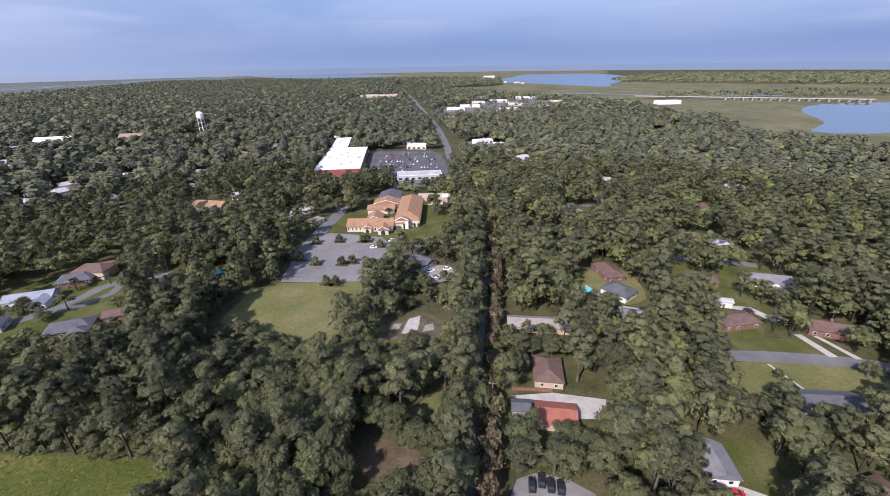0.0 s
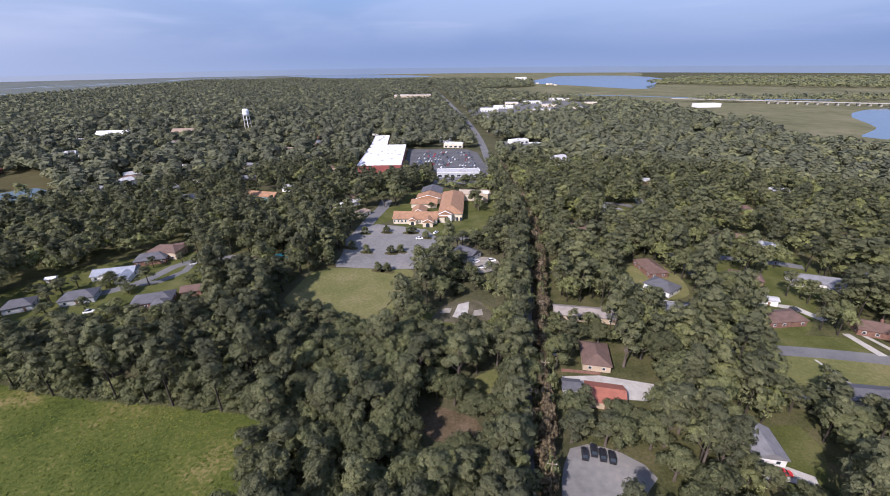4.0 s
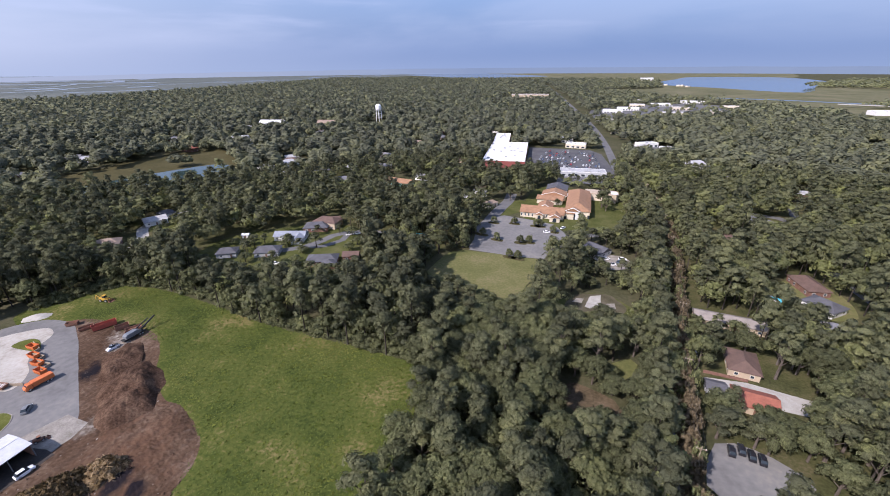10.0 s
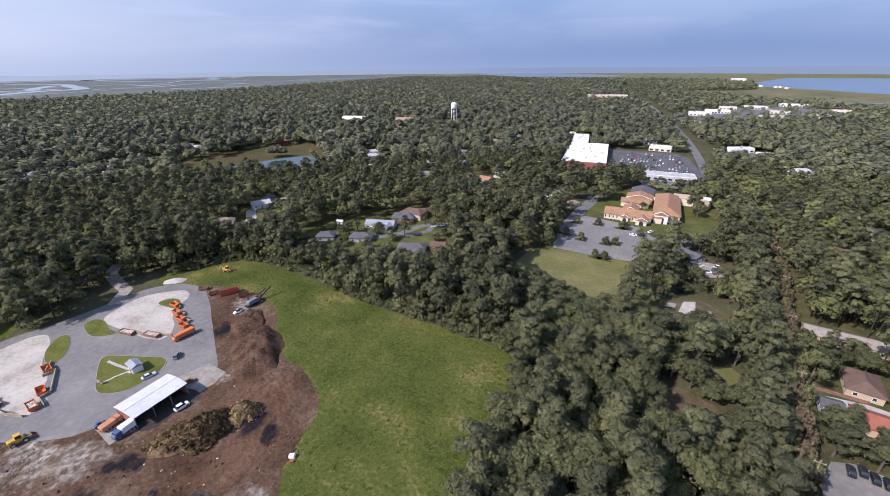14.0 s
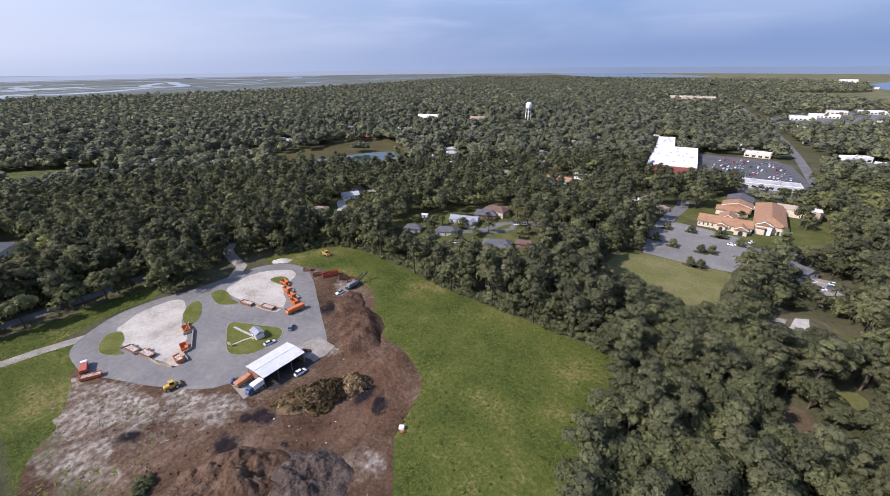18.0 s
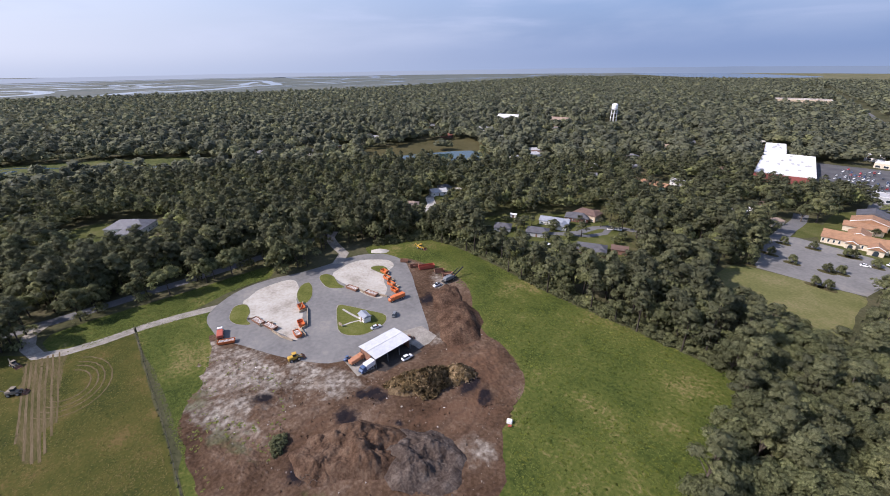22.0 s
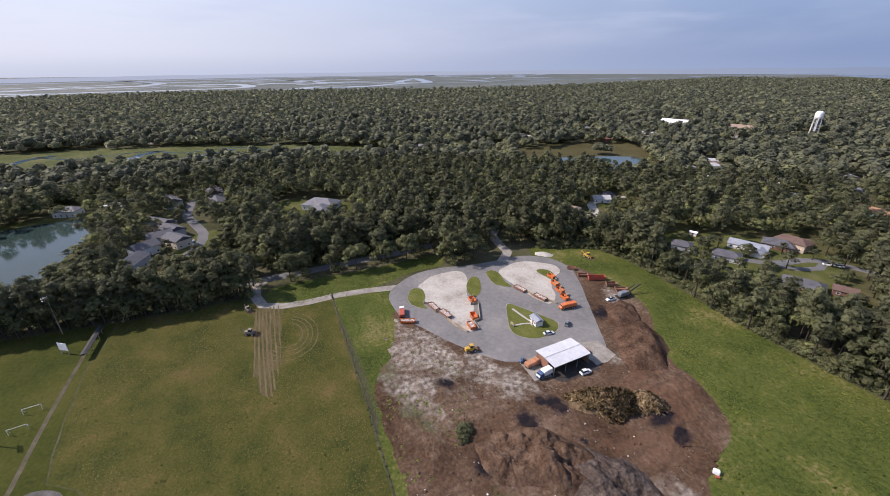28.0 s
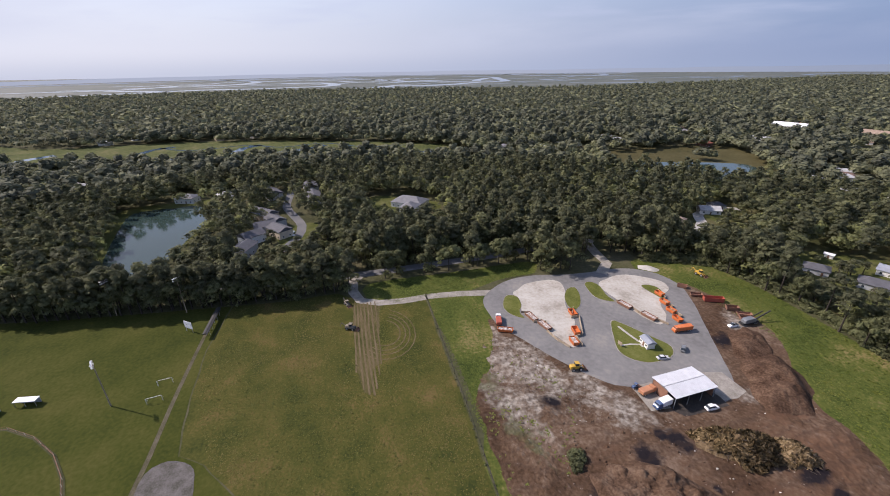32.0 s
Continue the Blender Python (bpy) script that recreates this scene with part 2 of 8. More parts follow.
M_RUT = material("dry_rutted_soil", [(0.078, 0.068, 0.030), (0.115, 0.088, 0.050), (0.155, 0.120, 0.076)], 0.3, 1.6, 1.0, 0.08, stretch=(0.25, 2.2, 1))
M_THIN = material("thin_worn_grass", [(0.046, 0.048, 0.015), (0.078, 0.068, 0.028), (0.115, 0.09, 0.048)], 0.2, 1.4, 1.0, 0.05, stretch=(0.3, 1.6, 1))
# earth under the shed, with the roof's shade put into its colour
M_SHEDSHADE = material("shade_dark_earth", [(0.018, 0.015, 0.013), (0.032, 0.026, 0.022), (0.055, 0.044, 0.036)], 0.3, 1.5, 0.9, 0.05)
M_ISLAND = material("island_turf", [(0.070, 0.080, 0.020), (0.102, 0.112, 0.029), (0.145, 0.14, 0.05)], 0.12, 1.5, 1.0, 0.04)
M_GREYGRAVEL = material("weedy_grey_gravel", [(0.060, 0.058, 0.045), (0.105, 0.098, 0.090), (0.150, 0.138, 0.130)], 0.3, 2.2, 1.0, 0.05)
M_SCRUB = material("dry_brown_verge", [(0.060, 0.048, 0.026), (0.098, 0.074, 0.046), (0.150, 0.112, 0.076)], 0.12, 1.1, 1.0, 0.1)
M_MARSH = material("salt_marsh_grass", [(0.085, 0.088, 0.045), (0.125, 0.120, 0.066), (0.165, 0.152, 0.092)], 0.008, 0.05, 1.0)
M_INLET = material("green_marsh_grass", [(0.044, 0.052, 0.020), (0.068, 0.080, 0.028), (0.092, 0.098, 0.038), (0.13, 0.118, 0.055)], 0.025, 0.2, 1.0, detail=10)
M_REED = material("brown_reeds", [(0.048, 0.046, 0.020), (0.070, 0.062, 0.028), (0.092, 0.082, 0.040)], 0.02, 0.3, 1.0)
M_MUD = material("tidal_mud", [(0.052, 0.064, 0.052), (0.078, 0.088, 0.070), (0.11, 0.115, 0.092)], 0.004, 0.02, 0.8)
# darker copy of bark: shade below the crowns put into its colour
M_SHADEBARK = material("shaded_bark", [(0.028, 0.024, 0.02), (0.05, 0.042, 0.036), (0.08, 0.07, 0.06)], 0.8, 6.0, 1.0, 0.02, stretch=(1, 1, 0.2))
M_BARK = material("bark", [(0.06, 0.05, 0.04), (0.11, 0.09, 0.075), (0.16, 0.14, 0.12)], 0.8, 6.0, 1.0, 0.02, stretch=(1, 1, 0.2))
L_OAK = leaf_material("broadleaf_foliage", (0.092, 0.099, 0.052), (0.169, 0.181, 0.086), (0.268, 0.288, 0.108), 4.2, 0.46, 0.6)
L_PINE = leaf_material("pine_foliage", (0.092, 0.098, 0.058), (0.166, 0.174, 0.091), (0.242, 0.250, 0.108), 4.6, 0.46, 0.6)
# far foliage: paler and bluer, aerial haze put into the base colour
L_HAZEOAK = leaf_material("hazed_broadleaf_foliage", (0.112, 0.118, 0.080), (0.184, 0.192, 0.110), (0.258, 0.266, 0.124), 0.7, 0.0, 0.35)
L_HAZEPINE = leaf_material("hazed_pine_foliage", (0.104, 0.111, 0.081), (0.170, 0.179, 0.112), (0.228, 0.237, 0.126), 0.8, 0.0, 0.35)


def yard_material():
    """Bare earth with zones of pale rubble and of burnt ground, whose edges break up, and streaks of wheel tracks."""
    m = material("yard_earth", [(0.036, 0.021, 0.013), (0.069, 0.042, 0.026), (0.104, 0.067, 0.044), (0.16, 0.115, 0.083)], 0.055, 0.9, 1.0, 0.25)
    n, l = m.node_tree.nodes, m.node_tree.links
    b = n["Principled BSDF"]
    geo = n.new("ShaderNodeNewGeometry")
    rough, grain, track = n.new("ShaderNodeTexNoise"), n.new("ShaderNodeTexNoise"), n.new("ShaderNodeTexWave")
    rough.inputs["Scale"].default_value, rough.inputs["Detail"].default_value = 0.16, 9
    rough.inputs["Roughness"].default_value = 0.68
    grain.inputs["Scale"].default_value, grain.inputs["Detail"].default_value = 0.55, 8
    track.inputs["Scale"].default_value, track.inputs["Distortion"].default_value = 0.07, 16
    track.inputs["Detail"].default_value, track.inputs["Detail Scale"].default_value = 4, 0.6
    for t in (rough, grain, track):
        l.new(geo.outputs["Position"], t.inputs["Vector"])
    colour = b.inputs["Base Color"].links[0].from_socket

    def mixed(a, factor, tint):
        x = n.new("ShaderNodeMix")
        x.data_type = "RGBA"
        l.new(factor, x.inputs["Factor"])
        l.new(a, x.inputs["A"])
        if isinstance(tint, tuple):
            x.inputs["B"].default_value = (*tint, 1)
        else:
            l.new(tint, x.inputs["B"])
        return x.outputs["Result"]

    def maths(op, a, c):
        x = n.new("ShaderNodeMath")
        x.operation = op
        for i, v in enumerate((a, c)):
            if isinstance(v, (int, float)):
                x.inputs[i].default_value = v
            else:
                l.new(v, x.inputs[i])
        return x.outputs[0]

    def stepped(v, lo, hi, top):
        x = n.new("ShaderNodeMapRange")
        for key, val in zip(("From Min", "From Max", "To Min", "To Max"), (lo, hi, 0.0, top)):
            x.inputs[key].default_value = val
        l.new(v, x.inputs["Value"])
        return x.outputs["Result"]

    def zone(x, y, rx, ry, rot, ragged=3.0):
        mp, ln = n.new("ShaderNodeMapping"), n.new("ShaderNodeVectorMath")
        mp.vector_type = "TEXTURE"
        mp.inputs["Location"].default_value = (x, y, 0)
        mp.inputs["Rotation"].default_value = (0, 0, radians(rot))
        mp.inputs["Scale"].default_value = (rx, ry, 60)
        ln.operation = "LENGTH"
        l.new(geo.outputs["Position"], mp.inputs["Vector"])
        l.new(mp.outputs["Vector"], ln.inputs[0])
        return maths("ADD", maths("SUBTRACT", 1.0, ln.outputs["Value"]), maths("MULTIPLY", maths("SUBTRACT", rough.outputs["Fac"], 0.5), ragged))

    pale = n.new("ShaderNodeValToRGB")
    pale.color_ramp.elements[0].color, pale.color_ramp.elements[1].color = (0.10, 0.078, 0.060, 1), (0.42, 0.385, 0.33, 1)
    pale.color_ramp.elements[0].position, pale.color_ramp.elements[1].position = 0.34, 0.66
    l.new(grain.outputs["Fac"], pale.inputs["Fac"])
    for x, y, rx, ry, rot in ((-206, -42, 34, 17, 30), (-178, -20, 16, 9, 40), (-190, -54, 22, 9, 10), (-192, -25, 15, 6, 33), (-216, -36, 14, 5, 24), (-203, 60, 20, 6, -38), (-168, 26, 8, 5, 60), (-121, -5, 7, 6, 0), (-232, -44, 16, 4, 20)):
        colour = mixed(colour, stepped(zone(x, y, rx, ry, rot), 0.1, 1.0, 0.85), pale.outputs["Color"])
    for x, y, rx, ry, rot in ((-146, 22, 24, 15, -30), (-168, 40, 22, 10, -45), (-150, -28, 20, 13, 40), (-135, 2, 16, 10, 60)):
        colour = mixed(colour, stepped(zone(x, y, rx, ry, rot), 0.0, 0.9, 0.7), (0.112, 0.063, 0.039))
    for x, y, rx, ry, rot in ((-205, -57, 14, 6, 15), (-178, -56, 16, 7, 10), (-132, -14, 6, 4, 20), (-140, -48, 9, 6, 0)):
        colour = mixed(colour, stepped(zone(x, y, rx, ry, rot, 4.0), 0.35, 0.9, 0.6), (0.062, 0.07, 0.026))
    for x, y, rx, ry, rot in ((-159.6, -25.5, 8, 5.5, -20), (-141, 13.2, 4, 7, 10), (-133.5, 14, 3.5, 6, 30), (-161.3, -12.2, 6, 4.5, 0), (-153.3, -45.7, 6, 5, 0), (-187, -41, 5, 3, 40), (-166, -16, 3, 3, 0), (-196, 44, 8, 4, -50), (-146, -15, 3, 2, 0)):
        colour = mixed(colour, stepped(zone(x, y, rx, ry, rot, 2.2), 0.1, 0.55, 0.96), (0.012, 0.011, 0.014))
    colour = mixed(colour, stepped(track.outputs["Fac"], 0.7, 1.0, 0.3), (0.05, 0.033, 0.025))
    colour = mixed(colour, stepped(grain.outputs["Fac"], 0.62, 0.76, 0.25), (0.26, 0.21, 0.17))
    l.new(colour, b.inputs["Base Color"])
    return m


def water_material(name, deep):
    m = bpy.data.materials.new(name)
    m.use_nodes = True
    n, l = m.node_tree.nodes, m.node_tree.links
    b = n["Principled BSDF"]
    b.inputs["Base Color"].default_value = (*deep, 1)
    b.inputs["Roughness"].default_value = 0.08
    b.inputs["IOR"].default_value = 1.33
    no, bp = n.new("ShaderNodeTexNoise"), n.new("ShaderNodeBump")
    no.inputs["Scale"].default_value = 0.8
    bp.inputs["Strength"].default_value, bp.inputs["Distance"].default_value = 0.15, 0.05
    l.new(no.outputs["Fac"], bp.inputs["Height"])
    l.new(bp.outputs["Normal"], b.inputs["Normal"])
    return m


M_YARD = yard_material()
M_POND = water_material("pond_water", (0.03, 0.05, 0.045))
M_RIVER = water_material("tidal_water", (0.05, 0.09, 0.14))


# ---------------------------------------------------------------- helpers
def part(name, bm, mat, parent=None, label=""):
    me = bpy.data.meshes.new(name)
    bm.to_mesh(me)
    bm.free()
    if mat:
        me.materials.append(mat)
    ob = new(name, me)
    ob.parent = parent
    if label:
        tagged(ob, label)
    return ob


def shared(name, me, parent, m=None, label=""):
    """One more object on a mesh that alike pieces share."""
    ob = new(name, me)
    ob.parent = parent
    if m is not None:
        ob.matrix_basis = m
    if label:
        tagged(ob, label)
    return ob


def empty(name, m, label, category, group=""):
    ob = new(name)
    ob.empty_display_size = 0.5
    ob.matrix_basis = m
    return tagged(ob, label, category, group)


def box(bm, x0, y0, z0, x1, y1, z1, bevel=0.0):
    vs = [bm.verts.new(p) for p in ((x0, y0, z0), (x1, y0, z0), (x1, y1, z0), (x0, y1, z0), (x0, y0, z1), (x1, y0, z1), (x1, y1, z1), (x0, y1, z1))]
    fs = [bm.faces.new([vs[i] for i in f]) for f in ((3, 2, 1, 0), (4, 5, 6, 7), (0, 1, 5, 4), (1, 2, 6, 5), (2, 3, 7, 6), (3, 0, 4, 7))]
    if bevel:
        bmesh.ops.bevel(bm, geom=list({e for f in fs for e in f.edges}), offset=bevel, segments=1, affect="EDGES")
    return vs


def boxed(*a, **k):
    bm = bmesh.new()
    box(bm, *a, **k)
    return bm


def rod(bm, p, q, r0, r1=None, sides=8):
    """A round bar from p to q."""
    p, q = Vector(p), Vector(q)
    r1 = r0 if r1 is None else r1
    turn = (q - p).to_track_quat("Z", "Y").to_matrix()
    ring = [[bm.verts.new(c + turn @ Vector((r * math.cos(a), r * math.sin(a), 0))) for a in [2 * math.pi * i / sides for i in range(sides)]] for c, r in ((p, r0), (q, r1))]
    for i in range(sides):
        j = (i + 1) % sides
        bm.faces.new((ring[0][i], ring[0][j], ring[1][j], ring[1][i]))
    bm.faces.new(ring[0][::-1])
    bm.faces.new(ring[1])


def roded(*a, **k):
    bm = bmesh.new()
    rod(bm, *a, **k)
    return bm


def outline(pts, step=4.0, wobble=0.6, smooth=True):
    """A closed line through the points, rounded and a little uneven."""
    n, out = len(pts), []
    v = [Vector((*p, 0)) for p in pts]
    for i in range(n):
        a, b, c, d = v[i - 1], v[i], v[(i + 1) % n], v[(i + 2) % n]
        k = max(1, int((c - b).length / step))
        for j in range(k):
            s = j / k
            p = b.lerp(c, s)
            if smooth:
                p = 0.5 * (2 * b + (c - a) * s + (2 * a - 5 * b + 4 * c - d) * s * s + (3 * b - a - 3 * c + d) * s ** 3)
            if wobble:
                q = noise.noise_vector(p * 0.11) + 0.5 * noise.noise_vector(p * 0.4)
                p = p + Vector((q.x, q.y, 0)) * wobble
            out.append((p.x, p.y))
    return out


CLEAR, FRONT, DEEP, THIN = [], [], [], []  # treeless ground; and that which also lies open towards the south


def sheet(name, pts, z, mat, label, category, step=4.0, wobble=0.6, smooth=True, clear=None, kind="structure", skirt=0.0, front=True):
    """A flat piece of ground; clear: how far beyond its edge no tree stands (None: trees may stand on it)."""
    line = outline(pts, step, wobble, smooth)
    bm = bmesh.new()
    top = [bm.verts.new((x, y, z)) for x, y in line]
    f = bm.faces.new(top)
    if f.calc_area() and f.normal.z < 0:
        f.normal_flip()
    f.normal_update()
    if f.normal.z < 0:
        f.normal_flip()
    if skirt:
        low = [bm.verts.new((x, y, z - skirt)) for x, y in line]
        for i in range(len(line)):
            j = (i + 1) % len(line)
            bm.faces.new((low[i], low[j], top[j], top[i]))
    bmesh.ops.triangulate(bm, faces=[f])
    if clear == "thin":
        THIN.append(np.array(outline(pts, 8, 0)))
    elif clear is not None:
        CLEAR.append((np.array(outline(pts, max(step, 6), 0, smooth)), clear))
        if front:
            FRONT.append(CLEAR[-1][0])
    return tagged(part(name, bm, mat), label, category, kind=kind)


def band(name, pts, width, z, mat, label, category, clear=1.0, kind="structure"):
    """A road or path along a line of points."""
    v, line = [Vector((*p, 0)) for p in pts], []
    for i in range(len(v) - 1):
        a, b, c, d = v[max(i - 1, 0)], v[i], v[i + 1], v[min(i + 2, len(v) - 1)]
        k = max(1, int((c - b).length / 8))
        for j in range(k + (i == len(v) - 2)):
            s = j / k
            line.append(0.5 * (2 * b + (c - a) * s + (2 * a - 5 * b + 4 * c - d) * s * s + (3 * b - a - 3 * c + d) * s ** 3))
    bm, left, right = bmesh.new(), [], []
    for i, p in enumerate(line):
        d = (line[min(i + 1, len(line) - 1)] - line[max(i - 1, 0)]).normalized()
        o = Vector((-d.y, d.x, 0)) * width / 2
        left.append((p + o).to_2d()), right.append((p - o).to_2d())
    lv = [bm.verts.new((*p, z)) for p in left]
    rv = [bm.verts.new((*p, z)) for p in right]
    for i in range(len(lv) - 1):
        bm.faces.new((rv[i], rv[i + 1], lv[i + 1], lv[i]))
    if clear is not None:
        for i in range(0, len(line) - 1, 6):
            j = min(i + 6, len(line) - 1)
            CLEAR.append((np.array([left[i], left[j], right[j], right[i]]), clear))
    return tagged(part(name, bm, mat), label, category, kind=kind)


# ---------------------------------------------------------------- ground, fields, roads, water
sheet("ground", [(-7000, -7000), (7000, -7000), (7000, 7000), (-7000, 7000)], 0.0, M_WOODFLOOR, "dark leaf litter and undergrowth under the trees", "ground", 20000, 0, False)
# backdrop ring that glows: the blue of distant haze is put in as emission
M_SHOREGLOW = material("glowing_haze_shore", [(0.03, 0.04, 0.05), (0.04, 0.05, 0.06)], 0.002, 0.01, 1.0)
M_SHOREGLOW.node_tree.nodes["Principled BSDF"].inputs["Emission Color"].default_value = (0.17, 0.22, 0.31, 1)
M_SHOREGLOW.node_tree.nodes["Principled BSDF"].inputs["Emission Strength"].default_value = 1.0
bm, rim_pts = bmesh.new(), [radians(i) for i in range(360)]
shore = [max(0.0, min(1.0, (abs(a - 3.2) - 1.3) / -0.6)) for a in rim_pts]
lows = [bm.verts.new((4880 * math.cos(a), 4880 * math.sin(a), -2)) for a in rim_pts]
tops = []
for a, r in zip(rim_pts, shore):
    p = Vector((4880 * math.cos(a), 4880 * math.sin(a), 0))
    tops.append(bm.verts.new((p.x, p.y, 50 - r * 14 + 8 * math.cos(a - 1.1) + 5 * noise.noise(p * 0.002) + 2 * noise.noise(p * 0.012))))
for i in range(360):
    j = (i + 1) % 360
    bm.faces.new((lows[j], lows[i], tops[i], tops[j]))
# the glow pales westwards, haze towards the sun put into its colour
dist_nodes, dist_links = M_SHOREGLOW.node_tree.nodes, M_SHOREGLOW.node_tree.links
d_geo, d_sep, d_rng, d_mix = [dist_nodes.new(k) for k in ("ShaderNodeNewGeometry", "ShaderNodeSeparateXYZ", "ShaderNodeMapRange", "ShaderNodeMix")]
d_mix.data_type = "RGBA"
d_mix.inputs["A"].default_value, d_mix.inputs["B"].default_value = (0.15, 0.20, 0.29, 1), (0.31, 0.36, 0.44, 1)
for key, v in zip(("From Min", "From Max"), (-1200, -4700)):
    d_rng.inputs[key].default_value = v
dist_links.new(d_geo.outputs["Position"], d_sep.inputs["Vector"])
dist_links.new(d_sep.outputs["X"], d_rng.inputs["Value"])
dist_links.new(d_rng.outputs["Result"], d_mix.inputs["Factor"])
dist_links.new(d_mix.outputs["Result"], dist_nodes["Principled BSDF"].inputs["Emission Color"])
haze_ring = part("backdrop", bm, M_SHOREGLOW)
tagged(haze_ring, "low glowing backdrop ring for the distant shore, blue haze in its colour", "distant shore", kind="structure")

# tidal marsh and sounds round the island
sheet("marsh_flats", [(-2080, -3400), (-2090, -1250), (-2150, -830), (-2170, -420), (-2080, 50), (-1890, 460), (-1720, 930), (-1700, 1500), (-1780, 2350), (-1880, 3050), (-1980, 4800), (-6980, 4900), (-6980, -3400)], 0.03, M_MUD, "flat tidal mud and marsh with winding creeks", "marsh", 60, 12, clear=0, front=False)
def creek(pts, w, z=0.06):
    band("tidal_creek", pts, w, z, M_RIVER, "winding tidal creek shining with sky light", "creek", clear=None)
for pts, w in (([(-2280, -1300), (-2402, -1128), (-2470, -960), (-2600, -736), (-2640, -544), (-2600, -356), (-2646, -146), (-2680, 0), (-2872, 67), (-3180, 10), (-3285, -120), (-3261, -256)], 75),
               ([(-3030, -1400), (-2940, -1198), (-2706, -936), (-2615, -745)], 60),
               ([(-3050, -1100), (-3150, -931), (-3312, -880), (-3313, -719), (-3340, -520), (-3745, -449), (-4300, -640), (-4659, -924)], 80),
               ([(-3700, -2900), (-4000, -2200), (-4250, -1600), (-4400, -1000), (-4520, -400), (-4580, 200), (-4560, 800), (-4400, 1500), (-4150, 2100), (-3800, 2700)], 170),
               ([(-2369, 230), (-2485, 346), (-2426, 488), (-2421, 623), (-2628, 912), (-2700, 1114), (-3100, 1250), (-3500, 1369), (-3900, 1250)], 70),
               ([(-4702, 1982), (-4100, 1850), (-3531, 1871), (-3244, 2144), (-2900, 2300)], 90),
               ([(-2880, 330), (-3000, 530), (-3160, 264), (-3425, 141)], 60), ([(-2840, 978), (-3000, 1050), (-3319, 1259)], 60)):
    creek(pts, w, 0.1)
for x, y, rx, ry in ((-2293, 145, 45, 30), (-2385, 290, 40, 60), (-2460, 600, 30, 70), (-2330, -700, 40, 60), (-3100, 700, 60, 120), (-2750, 1500, 50, 110), (-4100, 200, 90, 200), (-2400, 1800, 40, 90)):
    sheet("tidal_pool", [(x + rx * math.cos(a), y + ry * math.sin(a)) for a in [0.7 * i for i in range(9)]], 0.12, M_RIVER, "shallow tidal pool on the marsh", "water", 20, 10)
rnd = random.Random(4)
for x0, y0, w, n in ((-2250, -1500, 30, 16), (-2700, -1900, 60, 18), (-2350, -300, 22, 14), (-2250, 1300, 30, 14), (-2400, 2300, 40, 14), (-3300, 2200, 70, 14), (-2900, -2600, 110, 14), (-3800, 300, 60, 14), (-2300, 3200, 60, 10), (-2450, -1000, 26, 14), (-2950, -700, 34, 16), (-3500, -1300, 60, 16), (-3050, 600, 30, 14), (-2550, 1100, 28, 16), (-3900, -600, 80, 14), (-2150, -200, 16, 12), (-2600, -2300, 50, 14)):
    pts, head = [], 1.2
    p = Vector((x0, y0))
    for i in range(n):
        pts.append(tuple(p))
        head += rnd.uniform(-1.0, 1.0)
        head = 0.75 * head + 0.25 * 1.57
        p = p + Vector((0.8 * math.cos(head) * 130, math.sin(head) * 130))
    creek(pts, w)
sheet("north_marsh", [(-1700, 4700), (-760, 3250), (-340, 3150), (64, 3000), (330, 2800), (700, 2900), (1300, 3600), (1500, 4800), (0, 4850)], 0.03, M_MARSH, "broad tan marsh beyond the town", "marsh", 80, 15, clear=0, front=False)
sheet("north_sound", [(-1850, 4300), (-980, 3400), (-620, 3560), (-400, 3900), (-1200, 4750)], 0.07, M_RIVER, "wide blue sound on the horizon", "water", 80, 12, clear=0)
sheet("marsh_mid", [(16, 1850), (185, 1480), (361, 1270), (500, 1060), (640, 1040), (790, 1050), (870, 1020), (900, 820), (570, 480), (900, 480), (2400, 1400), (2600, 2300), (1200, 2900), (700, 2900), (330, 2600), (268, 2100)], 0.03, M_MARSH, "tan and green salt marsh beyond the woods", "marsh", 40, 8, clear=0, front=False)
sheet("marsh_east", [(439, 920), (466, 760), (440, 590), (490, 500), (565, 460), (950, 500), (950, 900), (860, 1050), (494, 1079)], 0.035, M_MARSH, "open green and tan salt marsh by the river", "marsh", 30, 6, clear=0, front=False)
sheet("river_east", [(560, 650), (660, 745), (720, 860), (790, 960), (900, 1040), (1010, 1060), (1300, 1050), (1500, 900), (1150, 760), (900, 780), (780, 690), (690, 640), (610, 625)], 0.07, M_RIVER, "blue tidal river bending through the marsh", "river", 25, 4, clear=0)
sheet("river_bank_water", [(560, 505), (585, 525), (640, 560), (720, 570), (720, 480), (600, 470)], 0.07, M_RIVER, "blue tidal inlet at the wood's edge", "river", 20, 3, clear=0)
sheet("river_north", [(290, 2480), (480, 2150), (650, 1870), (760, 1960), (950, 2400), (1200, 2950), (1180, 3600), (700, 3640), (500, 3200)], 0.07, M_RIVER, "wide pale blue river below the town", "river", 60, 10, clear=0)
band("river_reach", [(330, 1530), (480, 1490), (640, 1400), (800, 1330), (1000, 1290)], 26, 0.08, M_RIVER, "narrow blue river reach in the marsh", "river", clear=None)
